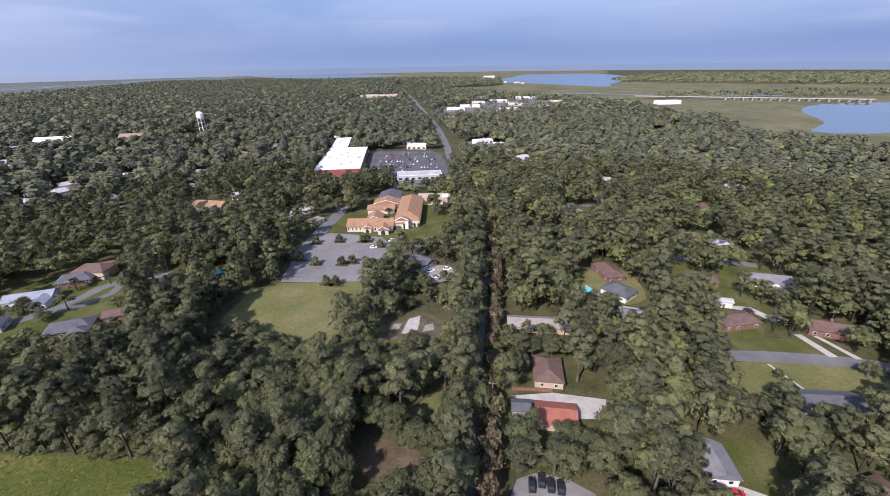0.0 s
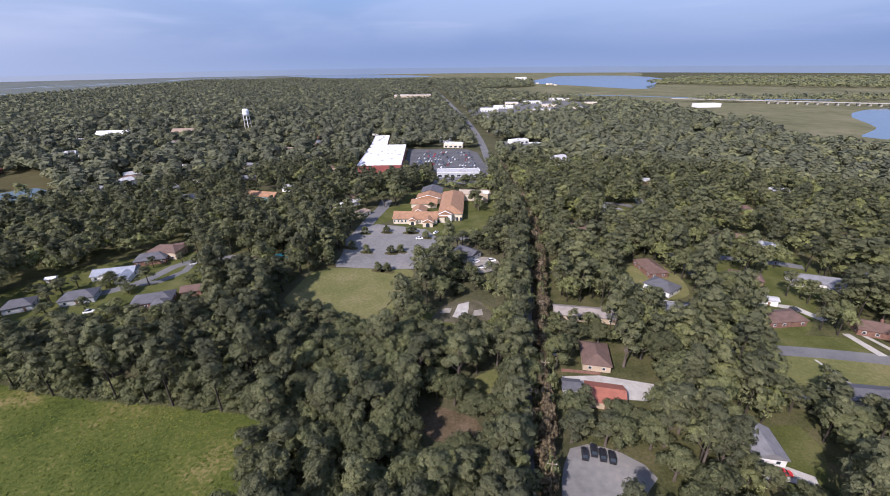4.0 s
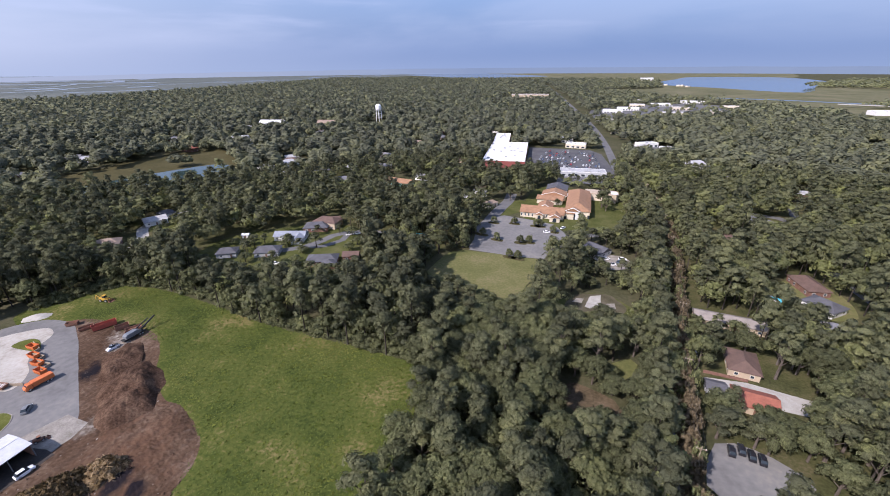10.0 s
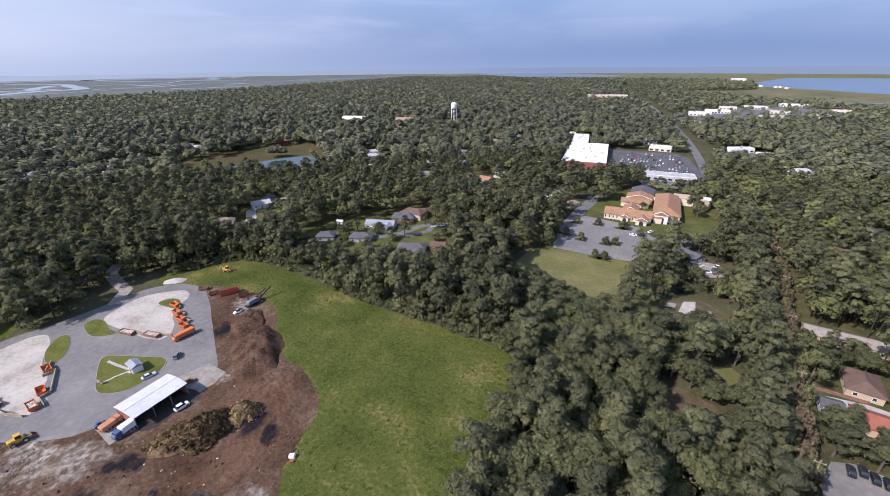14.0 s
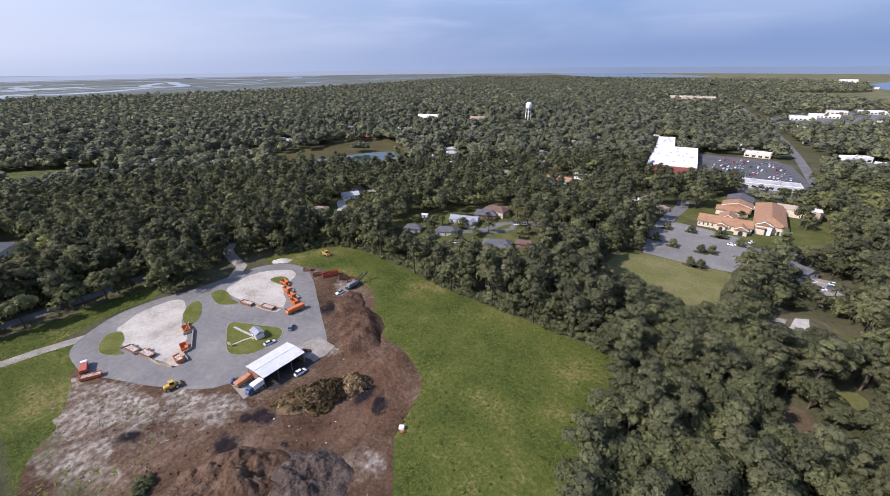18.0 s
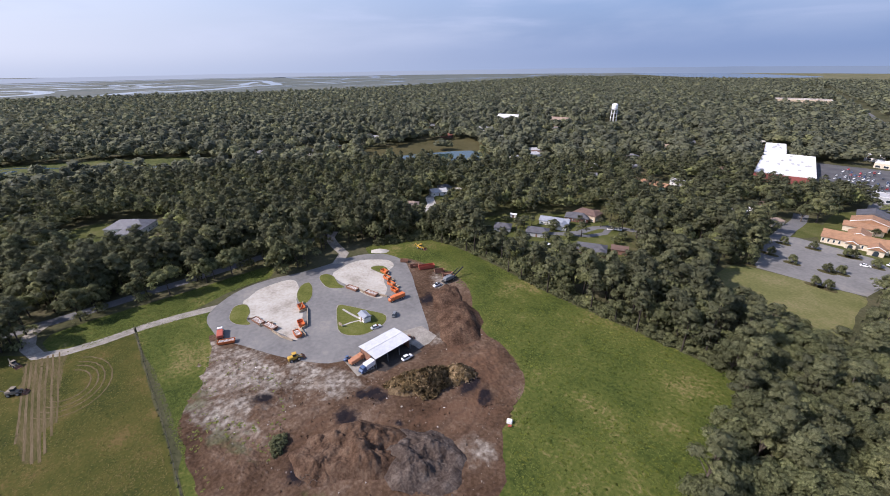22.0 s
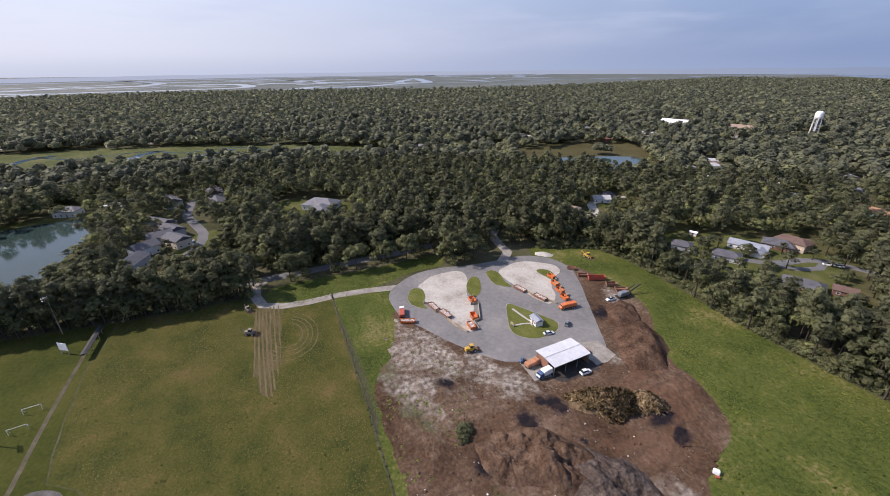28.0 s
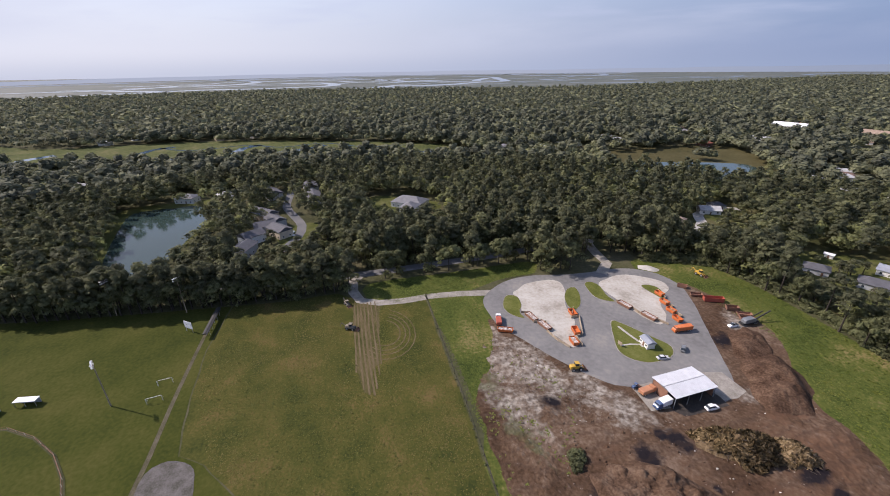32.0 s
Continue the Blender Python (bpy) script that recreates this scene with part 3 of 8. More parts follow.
# marsh creek and ponds within the woods
sheet("marsh_inlet", [(-960, -640), (-860, -500), (-845, -404), (-840, -295), (-800, -150), (-740, -30), (-672, 70), (-575, 128), (-515, 215), (-505, 340), (-480, 330), (-470, 250), (-500, 175), (-540, 118), (-575, 40), (-630, -75), (-632, -145), (-660, -270), (-670, -350), (-700, -470), (-730, -620)], 0.03, M_INLET, "narrow green marsh inlet between the woods", "marsh", 14, 4, clear=-7, front=False)
for pts, w in (([(-735, -478), (-748, -466), (-768, -462), (-790, -440)], 16), ([(-745, -340), (-757, -332), (-784, -324), (-800, -300)], 11), ([(-690, -222), (-712, -214), (-735, -205), (-750, -202), (-770, -180)], 13), ([(-670, -164), (-690, -152), (-704, -145), (-712, -112), (-735, -90)], 12), ([(-640, 20), (-626, 37), (-613, 44), (-605, 60)], 8), ([(-700, -330), (-690, -300), (-705, -275)], 6), ([(-670, -190), (-660, -165), (-680, -150)], 6), ([(-690, -120), (-650, -100), (-640, -70), (-660, -40)], 5), ([(-800, -320), (-760, -270), (-775, -200), (-740, -150), (-750, -90), (-700, -40), (-690, 20)], 4), ([(-600, 60), (-585, 75), (-590, 95)], 5)):
    creek(pts, w)
sheet("reed_bed", [(-547, 233), (-540, 290), (-548, 330), (-505, 415), (-440, 385), (-392, 352), (-400, 322), (-448, 318), (-470, 262), (-490, 215)], 0.04, M_REED, "brown reed bed round the lagoon", "reeds", 10, 2, clear=-14, front=False)
sheet("lagoon", [(-446, 190), (-462, 197), (-478, 228), (-472, 262), (-460, 290), (-448, 318), (-427, 343), (-398, 328), (-384, 300), (-390, 262), (-408, 244), (-425, 214), (-434, 192)], 0.08, M_POND, "dark blue lagoon among the trees", "pond", 6, 1.2, clear=2, front=False)
FRONT.append(np.array([(-455, 270), (-440, 318), (-427, 338), (-398, 320), (-390, 290), (-400, 255)]))
sheet("pond_bank", [(-368, -240), (-425, -256), (-480, -262), (-490, -225), (-484, -180), (-425, -184), (-386, -196), (-360, -206), (-354, -222)], 0.03, M_LAWN, "grassy bank of the pond", "lawn", 8, 1.0, clear=None)
sheet("pond", [(-338, -222), (-371, -236), (-428, -247), (-468, -250), (-474, -223), (-471, -193), (-425, -191), (-392, -196), (-350, -200), (-334, -208)], 0.08, M_POND, "still dark green pond reflecting the trees", "pond", 6, 0.8, clear=2, front=False)
CLEAR.append((np.array([(-334, -208), (-326, -204), (-326, -212), (-338, -222)]), 1))

# the open fields
sheet("green_field", [(-270, 60), (-262, 80), (-253, 94), (-227, 99), (-193, 95.5), (-166, 91), (-138, 88), (-110, 87), (-85, 85), (-74, 82), (-71.5, 58), (-71, 35), (-69, 15), (-62, -20), (-60, -60), (-150, -75), (-190, -66), (-230, -64), (-268, -62), (-268, -40), (-250, -20), (-235, 40)], 0.02, M_FIELD, "bright green rank grass field beside the yard", "field", 4, 0.9, clear=-1, front=False)
sheet("meadow", [(-271, -63.5), (-232, -66.8), (-196, -69.3), (-158, -73), (-120, -76), (-120, -150), (-184, -138.4), (-197.9, -149), (-204, -156.5), (-214, -158.2), (-230, -159), (-257, -159), (-291, -154), (-287, -130), (-287, -105), (-276, -95), (-271, -84)], 0.025, M_HAY, "uncut rough olive-green meadow", "meadow", 4, 0.5, False, clear=1, front=False)
sheet("sports_field", [(-291, -154.5), (-297, -191), (-304, -231), (-311, -262), (-330, -330), (-230, -330), (-150, -300), (-130, -150), (-184, -139), (-198, -149.5), (-204, -157), (-214, -158.7), (-230, -159.5), (-257, -159.5)], 0.02, M_SPORT, "mown green sports field", "sports field", 4, 0.3, False, clear=1, front=False)
band("field_path", [(-290, -159.5), (-283.6, -160.8), (-247, -163.6), (-226, -164.8), (-206, -165.4), (-192, -166.4), (-150, -168)], 1.4, 0.05, M_WORN, "straight worn footpath beside the sports field", "path")
sheet("gravel_patch", [(-190, -166), (-200, -164.8), (-203, -159.5), (-199, -152.6), (-192.5, -150.6), (-180, -151.3), (-176, -166)], 0.06, M_GREYGRAVEL, "grey gravel patch with weeds", "gravel", 2, 0.5)
sheet("verge", [(-268, -84), (-270, -60), (-268, -40), (-274, -20), (-274, 0), (-279, 4), (-288, 4), (-290, -40), (-292, -70), (-291, -90), (-280, -92)], 0.03, M_FIELD, "grassy ditch verge between lane and street", "verge", 4, 0.6, clear=1, front=False)
band("street_west", [(-345, -300), (-334, -259), (-324, -218), (-318, -182), (-309, -135), (-304, -90), (-303, -50), (-303, 0), (-308, 60)], 7, 0.05, M_ASPHALT, "grey residential street behind the trees", "road", clear=0)
band("lane", [(-262, -30), (-266.5, -45.8), (-269, -60), (-269, -74), (-271, -86), (-276, -94.5), (-286, -97), (-297, -96), (-304, -90)], 5.2, 0.06, M_GRAVEL, "pale gravel lane to the yard", "lane")
band("lane", [(-262, 34), (-272, 45), (-283, 47), (-300, 52), (-308, 60)], 6, 0.078, M_GRAVEL, "pale gravel way out of the yard between trees", "lane")

# the depot yard
sheet("bare_ground", [(-240, -40), (-228, -45), (-210, -55), (-198, -63.5), (-185, -67), (-170, -67.5), (-150, -69), (-128, -60), (-112, -30), (-108, -10), (-117, 0), (-122, 9), (-127, 26), (-137, 36), (-152, 40), (-169, 49), (-186, 63), (-200, 70), (-222, 70), (-238, 65), (-215, 35), (-190, 10), (-200, -20)], 0.035, M_YARD, "churned brown bare earth with wheel tracks", "bare ground", 2.5, 1.4, clear=2, front=False)
sheet("yard_pavement", [(-257, -37.5), (-245, -39.4), (-235, -39.2), (-223, -34), (-211, -29), (-199, -23), (-188, -15.5), (-184, -8), (-172, 2), (-170, 18), (-177, 27), (-191, 36), (-208, 47), (-224, 57), (-238, 63.5), (-252, 62), (-262, 52), (-265, 40), (-265.5, 28), (-267.5, 14), (-271.5, 1), (-272, -14), (-267, -27)], 0.07, M_YARDASPHALT, "worn light grey asphalt yard", "pavement", 3, 0.3, clear=2, front=False)
sheet("sand_lot", [(-257, -21.5), (-261, -17), (-265, -9), (-265, 3), (-260, 7.5), (-252, 5), (-240, -2), (-229, -5), (-221, -9.5), (-214, -11), (-211, -17), (-218, -19), (-224.6, -21), (-231, -22.5), (-239, -24)], 0.09, M_SAND, "pale shell sand unloading area", "sand lot", 2, 0.5)
sheet("sand_lot", [(-251.5, 24.5), (-256, 33), (-257, 44), (-250, 54), (-242.5, 58), (-236, 55), (-233.5, 48), (-226, 40.5), (-218, 36), (-213, 28), (-222, 25), (-236, 24)], 0.09, M_SAND, "pale shell sand unloading area", "sand lot", 2, 0.5)
for pts in ([(-250, -30), (-257, -25), (-254.5, -20.6), (-247, -22), (-241.5, -25.6), (-236.5, -25.7), (-240, -29.4), (-244.7, -31)],
            [(-246.5, 1.4), (-253, 7), (-253.5, 11.3), (-247.5, 10.2), (-239, 5.2), (-235.3, 0), (-238.7, -1.5)],
            [(-254.7, 18.5), (-255.2, 23), (-250.3, 24.3), (-241.4, 21.9), (-235.2, 21.8), (-238.6, 17.3), (-243.5, 15.6)],
            [(-243.4, 44.3), (-243, 49), (-237.7, 50.8), (-229, 46), (-233.7, 44.6)],
            [(-222, 9.8), (-217.7, 13.3), (-209.6, 16.7), (-201, 20.4), (-197, 19.4), (-194, 15.2), (-193.6, 6.5), (-197, 1), (-203, -1), (-211.7, 2.9)]):
    mx, my = sum(p[0] for p in pts) / len(pts), sum(p[1] for p in pts) / len(pts)
    sheet("kerb", [(mx + (x - mx) * 1.03, my + (y - my) * 1.03) for x, y in pts], 0.17, M_GRAVEL, "pale concrete kerb round a grass island", "kerb", 1.5, 0.12, skirt=0.17)
    sheet("grass_island", pts, 0.2, M_ISLAND, "green grass island with a low edge in the yard", "grass island", 1.5, 0.12, skirt=0.2)
sheet("concrete_pad", [(-185.3, -10.4), (-174, -11.8), (-169.5, 20), (-171, 26), (-181, 26.4), (-185, 15)], 0.1, M_GRAVEL, "stained concrete pad under the shed", "concrete pad", 6, 0.1, False)

# near-black sheet paints the shed's shadow, out past the roof to the east
sheet("shed_floor", [(-183, -4.3), (-171, -4.5), (-168.6, -3), (-167.8, 14.5), (-172, 15), (-183, 12.8)], 0.11, M_SHEDSHADE, "trodden earth floor of the shed, darkened for the roof's shade", "floor", 3, 0.3, False)

# church, shops, streets
CORRIDOR = [(7.5, 40), (10.5, 70), (12.6, 92), (16, 122), (19.6, 150), (25, 190), (28.5, 232), (29.5, 275), (27, 330), (21, 390), (14, 450)]


def corridor_x(y):
    """How far east the power corridor runs at this latitude."""
    return np.interp(y, [p[1] for p in CORRIDOR], [p[0] for p in CORRIDOR])


band("main_road", [(x - 6.4, y) for x, y in CORRIDOR], 6.0, 0.05, M_ASPHALT, "grey main road shaded by trees", "road", clear=-2.2)
band("main_road", [(8, 433), (-1, 610), (-20, 800), (-51, 1022), (-103, 1386), (-160, 1750), (-250, 2300)], 9, 0.05, M_ASPHALT, "long straight grey main road through the town", "road", clear=9)
sheet("power_corridor", [(x - 2.9, y) for x, y in CORRIDOR] + [(x + 2.9, y) for x, y in CORRIDOR[::-1]], 0.03, M_SCRUB, "brownish cleared strip under the power lines", "verge", 10, 0.6, clear=1.6, front=False)
sheet("church_lot", [(-90, 193.5), (-90, 210), (-94, 233), (-92, 252), (-80, 262), (-59, 258), (-43, 253), (-34, 238), (-30, 218), (-39, 208), (-43.6, 193), (-60, 192)], 0.06, M_YARDASPHALT, "light grey worn asphalt church car park", "car park", 6, 0.1, False, clear=1.5)
band("church_drive", [(-88, 250), (-86, 275), (-83, 300), (-84, 320)], 9, 0.055, M_ASPHALT, "asphalt drive beside the church", "road", clear=1)
sheet("church_field", [(-104, 157), (-98, 189), (-84, 192), (-60, 191.5), (-44, 190.5), (-46, 170), (-48, 138), (-57, 134), (-76, 147), (-98, 151)], 0.03, M_DRYLAWN, "mown dry lawn behind the church car park", "lawn", 5, 0.8, clear=1)
sheet("church_lawn", [(-92, 252), (-70, 272), (-68, 300), (-80, 300), (-82, 262)], 0.03, M_LAWN, "church lawn", "lawn", 6, 0.6, clear=0)
sheet("church_lawn", [(-34, 243), (-10, 238), (4, 258), (6, 320), (-14, 345), (-60, 350), (-70, 300), (-66, 262)], 0.036, M_LAWN, "green church lawn beside the arches", "lawn", 6, 0.4, clear=0)
band("church_front_drive", [(-34, 236), (-14, 240), (-2, 246), (10, 250)], 6, 0.055, M_ASPHALT, "church entrance drive", "road", clear=1)
sheet("shop_lot", [(-84, 424), (-20, 410), (5, 415), (4, 440), (-6, 520), (-20, 545), (-52, 545), (-98, 545), (-92, 480)], 0.06, M_DARKASPHALT, "dark asphalt shopping car park full of cars", "car park", 8, 0.1, False, clear=1.5)
sheet("strip_lot", [(-50, 370), (6, 374), (4, 418), (-48, 414)], 0.055, M_ASPHALT, "asphalt apron round the shops", "car park", 10, 0.1, False, clear=1)
sheet("side_lots", [(26, 566), (60, 545), (84, 556), (80, 580), (60, 606), (30, 604)], 0.04, M_ASPHALT, "asphalt lots beside the main road", "car park", 10, 0.4, clear=0)
sheet("town_lots", [(8, 800), (60, 870), (130, 930), (240, 980), (290, 1090), (300, 1250), (180, 1290), (60, 1180), (-20, 1060), (-12, 900)], 0.04, M_ASPHALT, "pale paved lots of the commercial strip", "car park", 20, 2, clear=-4, front=False)
sheet("parking_court", [(13, 62), (15.5, 72), (18.5, 78), (24, 80), (33, 77.5), (38.5, 73.5), (40.5, 69.5), (36, 65), (26, 63), (16, 59)], 0.06, M_YARDASPHALT, "small asphalt parking court among trees", "car park", 4, 0.3, clear=-1)
sheet("concrete_drive", [(22, 109.5), (36, 110.6), (54, 107), (52, 98.6), (39, 99), (34, 106), (22, 106)], 0.06, M_CONCRETE, "concrete driveway behind the red-roofed house", "driveway", 4, 0.1, False, clear=1)
sheet("slab", [(-20, 146.5), (-17.4, 157), (-12.4, 159.4), (-13, 148.7), (-17.6, 145.6)], 0.08, M_CONCRETE, "broken concrete slab of a vanished building", "slab", 2, 0.5, False, clear=2)
sheet("slab", [(-11, 147), (-10, 152), (-6.5, 153.5), (-6, 148.5)], 0.07, M_GRAVEL, "weathered slab beside the clearing", "slab", 2, 0.3, False)
sheet("slab", [(-26, 149), (-24, 153), (-20.5, 153.6), (-21.5, 149.4)], 0.07, M_GRAVEL, "weathered slab beside the clearing", "slab", 2, 0.3, False)
sheet("dirt_patch", [(-29, 143), (-24, 156), (-10, 161), (-2, 152), (-5, 143), (-16, 141)], 0.045, M_WORN, "bare dirt round old slabs", "dirt", 2, 1.2)
sheet("slab_lawn", [(-37, 143), (-27, 153), (-12, 162), (1, 151), (-2, 139), (-20, 138)], 0.03, M_LAWN, "grass clearing round a concrete slab", "lawn", 4, 0.8, clear=0)
sheet("clearing", [(-29, 86), (-23, 92), (-9, 87), (-8, 78), (-22, 78)], 0.03, M_SCRUB, "small dry grass clearing in the wood", "clearing", 4, 0.8, clear=0)
sheet("clearing", [(-12, 104), (-2, 112), (0, 104), (-6, 98)], 0.03, M_DRYLAWN, "small dry grass clearing in the wood", "clearing", 4, 0.8, clear=0)
sheet("yard_lot", [(-15, 207), (1, 210), (4, 197), (-8, 190)], 0.05, M_GRAVEL, "gravel yard beside the road", "yard", 4, 0.4, clear=1)
sheet("lawn_gap", [(0.6, 203), (8, 202), (8, 189), (0.4, 187)], 0.03, M_DRYLAWN, "dry lawn beside the road", "lawn", 4, 0.4, clear=0)
# streets of the eastern and western houses
sheet("garden_ground", [(20, 84), (60, 62), (130, 55), (200, 90), (215, 200), (230, 330), (130, 360), (40, 330), (22, 200)], 0.012, M_GARDEN, "leaf-strewn grassy garden ground under trees", "ground", 10, 3)
sheet("garden_ground", [(-330, 110), (-250, 104), (-150, 108), (-110, 160), (-110, 260), (-180, 340), (-330, 330), (-350, 200)], 0.012, M_GARDEN, "leaf-strewn grassy garden ground under trees", "ground", 10, 3)
band("street_east", [(92, 130), (105, 129.4), (123, 128.4), (152, 124.5), (170, 118), (190, 105)], 6.5, 0.05, M_ASPHALT, "quiet grey residential street", "road", clear=1.5)
band("street_east", [(104, 219), (114, 218), (134, 216), (160, 210), (172, 205)], 6, 0.05, M_ASPHALT, "quiet grey residential street", "road", clear=1.5)
band("street_east", [(114, 216), (108, 200), (109, 190), (116, 182)], 5, 0.055, M_ASPHALT, "short grey side street", "road", clear=1)
band("street_east", [(92, 318), (112, 313), (121, 300), (119, 280), (117, 268)], 7, 0.05, M_ASPHALT, "quiet grey residential street", "road", clear=1.5)
band("street_east", [(121, 300), (128, 335), (134, 352)], 6, 0.055, M_ASPHALT, "quiet grey residential street", "road", clear=1.5)
sheet("lawn_east", [(118, 236), (172, 228), (172, 190), (150, 164), (128, 140), (106, 136), (103, 156), (108, 175), (112, 215)], 0.03, M_LAWN, "green suburban lawns", "lawn", 6, 1, clear="thin")
sheet("lawn_east", [(109, 140), (148, 138), (142, 128), (107, 131)], 0.035, M_LAWN, "green front lawn", "lawn", 5, 0.4, clear=0)
sheet("lawn_east", [(109, 125.4), (155, 120.5), (146, 104), (100, 107)], 0.03, M_DRYLAWN, "dry front lawn between street and house", "lawn", 5, 0.4, clear=0)
sheet("lawn_east", [(79, 88), (92, 91), (93, 83), (86, 71), (74, 66), (72, 76)], 0.03, M_LAWN, "green front lawn with driveways", "lawn", 5, 0.5, clear=0, front=False)
sheet("lawn_east", [(98, 304), (114, 304), (114, 290), (98, 284)], 0.03, M_LAWN, "green lawn beside the street", "lawn", 5, 0.4, clear=0)
sheet("lawn_east", [(72, 200), (96, 202), (96, 172), (70, 166), (62, 180)], 0.03, M_DRYLAWN, "back garden with bare patches", "lawn", 5, 0.5, clear=-2)
for pts in ([(144, 142), (147, 142), (150, 127.5), (146.5, 127.5)], [(151, 141), (153, 141), (158, 126), (155.5, 126)], [(97, 107), (112, 105), (112, 102), (98, 103)], [(69, 77), (74, 77.5), (84, 72.5), (83, 69.5), (70, 71)], [(120, 124), (121, 124), (124, 111), (123, 111)], [(128, 166), (140, 163), (146, 152), (142.5, 151), (137, 160), (128, 163)], [(76, 168), (98, 160), (98, 156), (80, 158)]):
    sheet("driveway", pts, 0.06, M_CONCRETE, "pale concrete driveway", "driveway", 6, 0.05, False, clear=1)
band("street_cul_de_sac", [(-150, 204), (-174, 199), (-182, 189), (-185, 176), (-190, 166), (-200, 158)], 6, 0.05, M_ASPHALT, "grey cul-de-sac street", "road", clear=1.5)
band("street_cul_de_sac", [(-174, 196), (-172, 184), (-178, 172), (-186, 168)], 4.5, 0.055, M_ASPHALT, "grey cul-de-sac loop", "road", clear=1)
sheet("lawn_west", [(-240, 132), (-248, 165), (-225, 190), (-200, 206), (-176, 206), (-158, 182), (-146, 146), (-184, 134)], 0.03, M_LAWN, "green suburban lawns round a cul-de-sac", "lawn", 6, 1, clear="thin")
band("street_townhouses", [(-352, -135), (-372, -125), (-395, -122), (-420, -128), (-445, -134), (-480, -132), (-520, -128)], 6.5, 0.05, M_ASPHALT, "street between townhouses", "road", clear=2)
sheet("lawn_townhouses", [(-356, -128), (-372, -112), (-398, -112), (-396, -130), (-372, -138)], 0.03, M_LAWN, "green townhouse lawn", "lawn", 6, 0.5, clear=0)
band("street_bend", [(-290, 130), (-305, 150), (-318, 160), (-325, 180), (-318, 200)], 7, 0.05, M_CONCRETE, "pale looping residential street", "road", clear=2)
sheet("lawn_loop", [(-308, 158), (-316, 165), (-316, 180), (-306, 178), (-300, 168)], 0.03, M_LAWN, "green lawn inside a street loop", "lawn", 5, 0.5, clear=0)
sheet("hall_lawn", [(-450, -60), (-425, -20), (-400, -15), (-395, -50), (-430, -75)], 0.03, M_LAWN, "green lawn round a large low building", "lawn", 8, 1, clear=0)
sheet("worn_meadow", [(-275, -98.5), (-271, -86.5), (-258, -88), (-240, -91), (-226, -93), (-224, -96), (-212, -97.2), (-212.5, -100.6), (-227, -102), (-245, -101), (-262, -100)], 0.045, M_THIN, "thin worn grass round the wheel ruts", "tracks", 1.5, 1.0)
for y0, y1, x1, w0 in ((-88, -92.6, -226, 0.5), (-90, -94.2, -220, 0.6), (-91.6, -96.2, -213, 0.7), (-93.4, -97.6, -210, 0.8), (-95, -99.2, -211, 0.7), (-96.4, -100.8, -214, 0.7), (-97.8, -102.4, -224, 0.6)):
    band("wheel_rut", [(-273, y0), (-262, y0 + 0.2 * (y1 - y0)), (-250, (y0 + y1) / 2), (-238, y1 - 0.3 * (y1 - y0)), (x1, y1)], w0, 0.065, M_RUT, "dry wheel rut worn across the meadow", "tracks", None)
for r0, w0 in ((9.0, 0.5), (12.0, 0.5), (14.5, 0.45), (17.5, 0.4)):
    band("turning_track", [(-246 + r0 * 1.05 * math.cos(a), -88 + r0 * 0.75 * math.sin(a)) for a in [-0.9 + 0.3 * i for i in range(13)]], w0, 0.055, M_RUT, "curved tyre track in the meadow grass", "tracks", None)
DEEP.append(np.array([(-20, 192), (5, 190), (8, 212), (-18, 220)]))
CLEAR.append((np.array([(-286, 26), (-266, 30), (-260, 62), (-278, 64)]), 1))
CLEAR.append((np.array([(-285, 1290), (-150, 1280), (-150, 1470), (-285, 1480)]), 0))
DEEP.append(np.array([(-450, -60), (-425, -20), (-400, -15), (-395, -50), (-430, -75)]))
DEEP.append(np.array([(-356, -128), (-372, -112), (-398, -112), (-396, -145), (-350, -165)]))
DEEP.append(np.array([(-290, 130), (-308, 140), (-330, 170), (-318, 200), (-300, 168)]))
DEEP.append(np.array([(-338, -222), (-428, -247), (-474, -223), (-425, -191), (-350, -200)]))
for pts in ([(-104, 157), (-98, 189), (-84, 192), (-44, 190.5), (-46, 170), (-48, 138), (-57, 134), (-76, 147), (-98, 151)], [(-37, 143), (-27, 153), (-12, 162), (1, 151), (-2, 139), (-20, 138)], [(-29, 86), (-23, 92), (-9, 87), (-8, 78), (-22, 78)], [(-12, 104), (-2, 112), (0, 104), (-6, 98)]):
    DEEP.append(np.array(pts))
CLEAR.append((np.array([(10, 50), (42, 54), (41, 66), (13, 60)]), 0))
DEEP.append(np.array([(-240, 132), (-248, 165), (-225, 190), (-200, 206), (-176, 206), (-158, 182), (-146, 146), (-184, 134)]))
for pts in ([(-640, 140), (-360, 250), (-150, 210), (-110, 340), (-150, 660), (-560, 660)], [(50, 170), (190, 170), (300, 260), (260, 400), (60, 440)], [(-520, -180), (-340, -180), (-340, -100), (-420, -60), (-540, -100)], [(-470, 60), (-330, 60), (-330, 130), (-420, 160)]):
    THIN.append(np.array(pts))


# ---------------------------------------------------------------- buildings
def plain(name, colour, rough=0.6, metal=0.0):
    return material(name, [tuple(c * 0.86 for c in colour), colour, tuple(min(c * 1.1, 1) for c in colour)], 0.5, 4.0, rough, metal=metal)


def roofing(name, colour, pitch=0.35):
    return material(name, [tuple(c * 0.75 for c in colour), colour, tuple(c * 1.2 for c in colour)], 0.35, 5.0, 0.85, 0.02, stretch=(1, 1, 2.5))


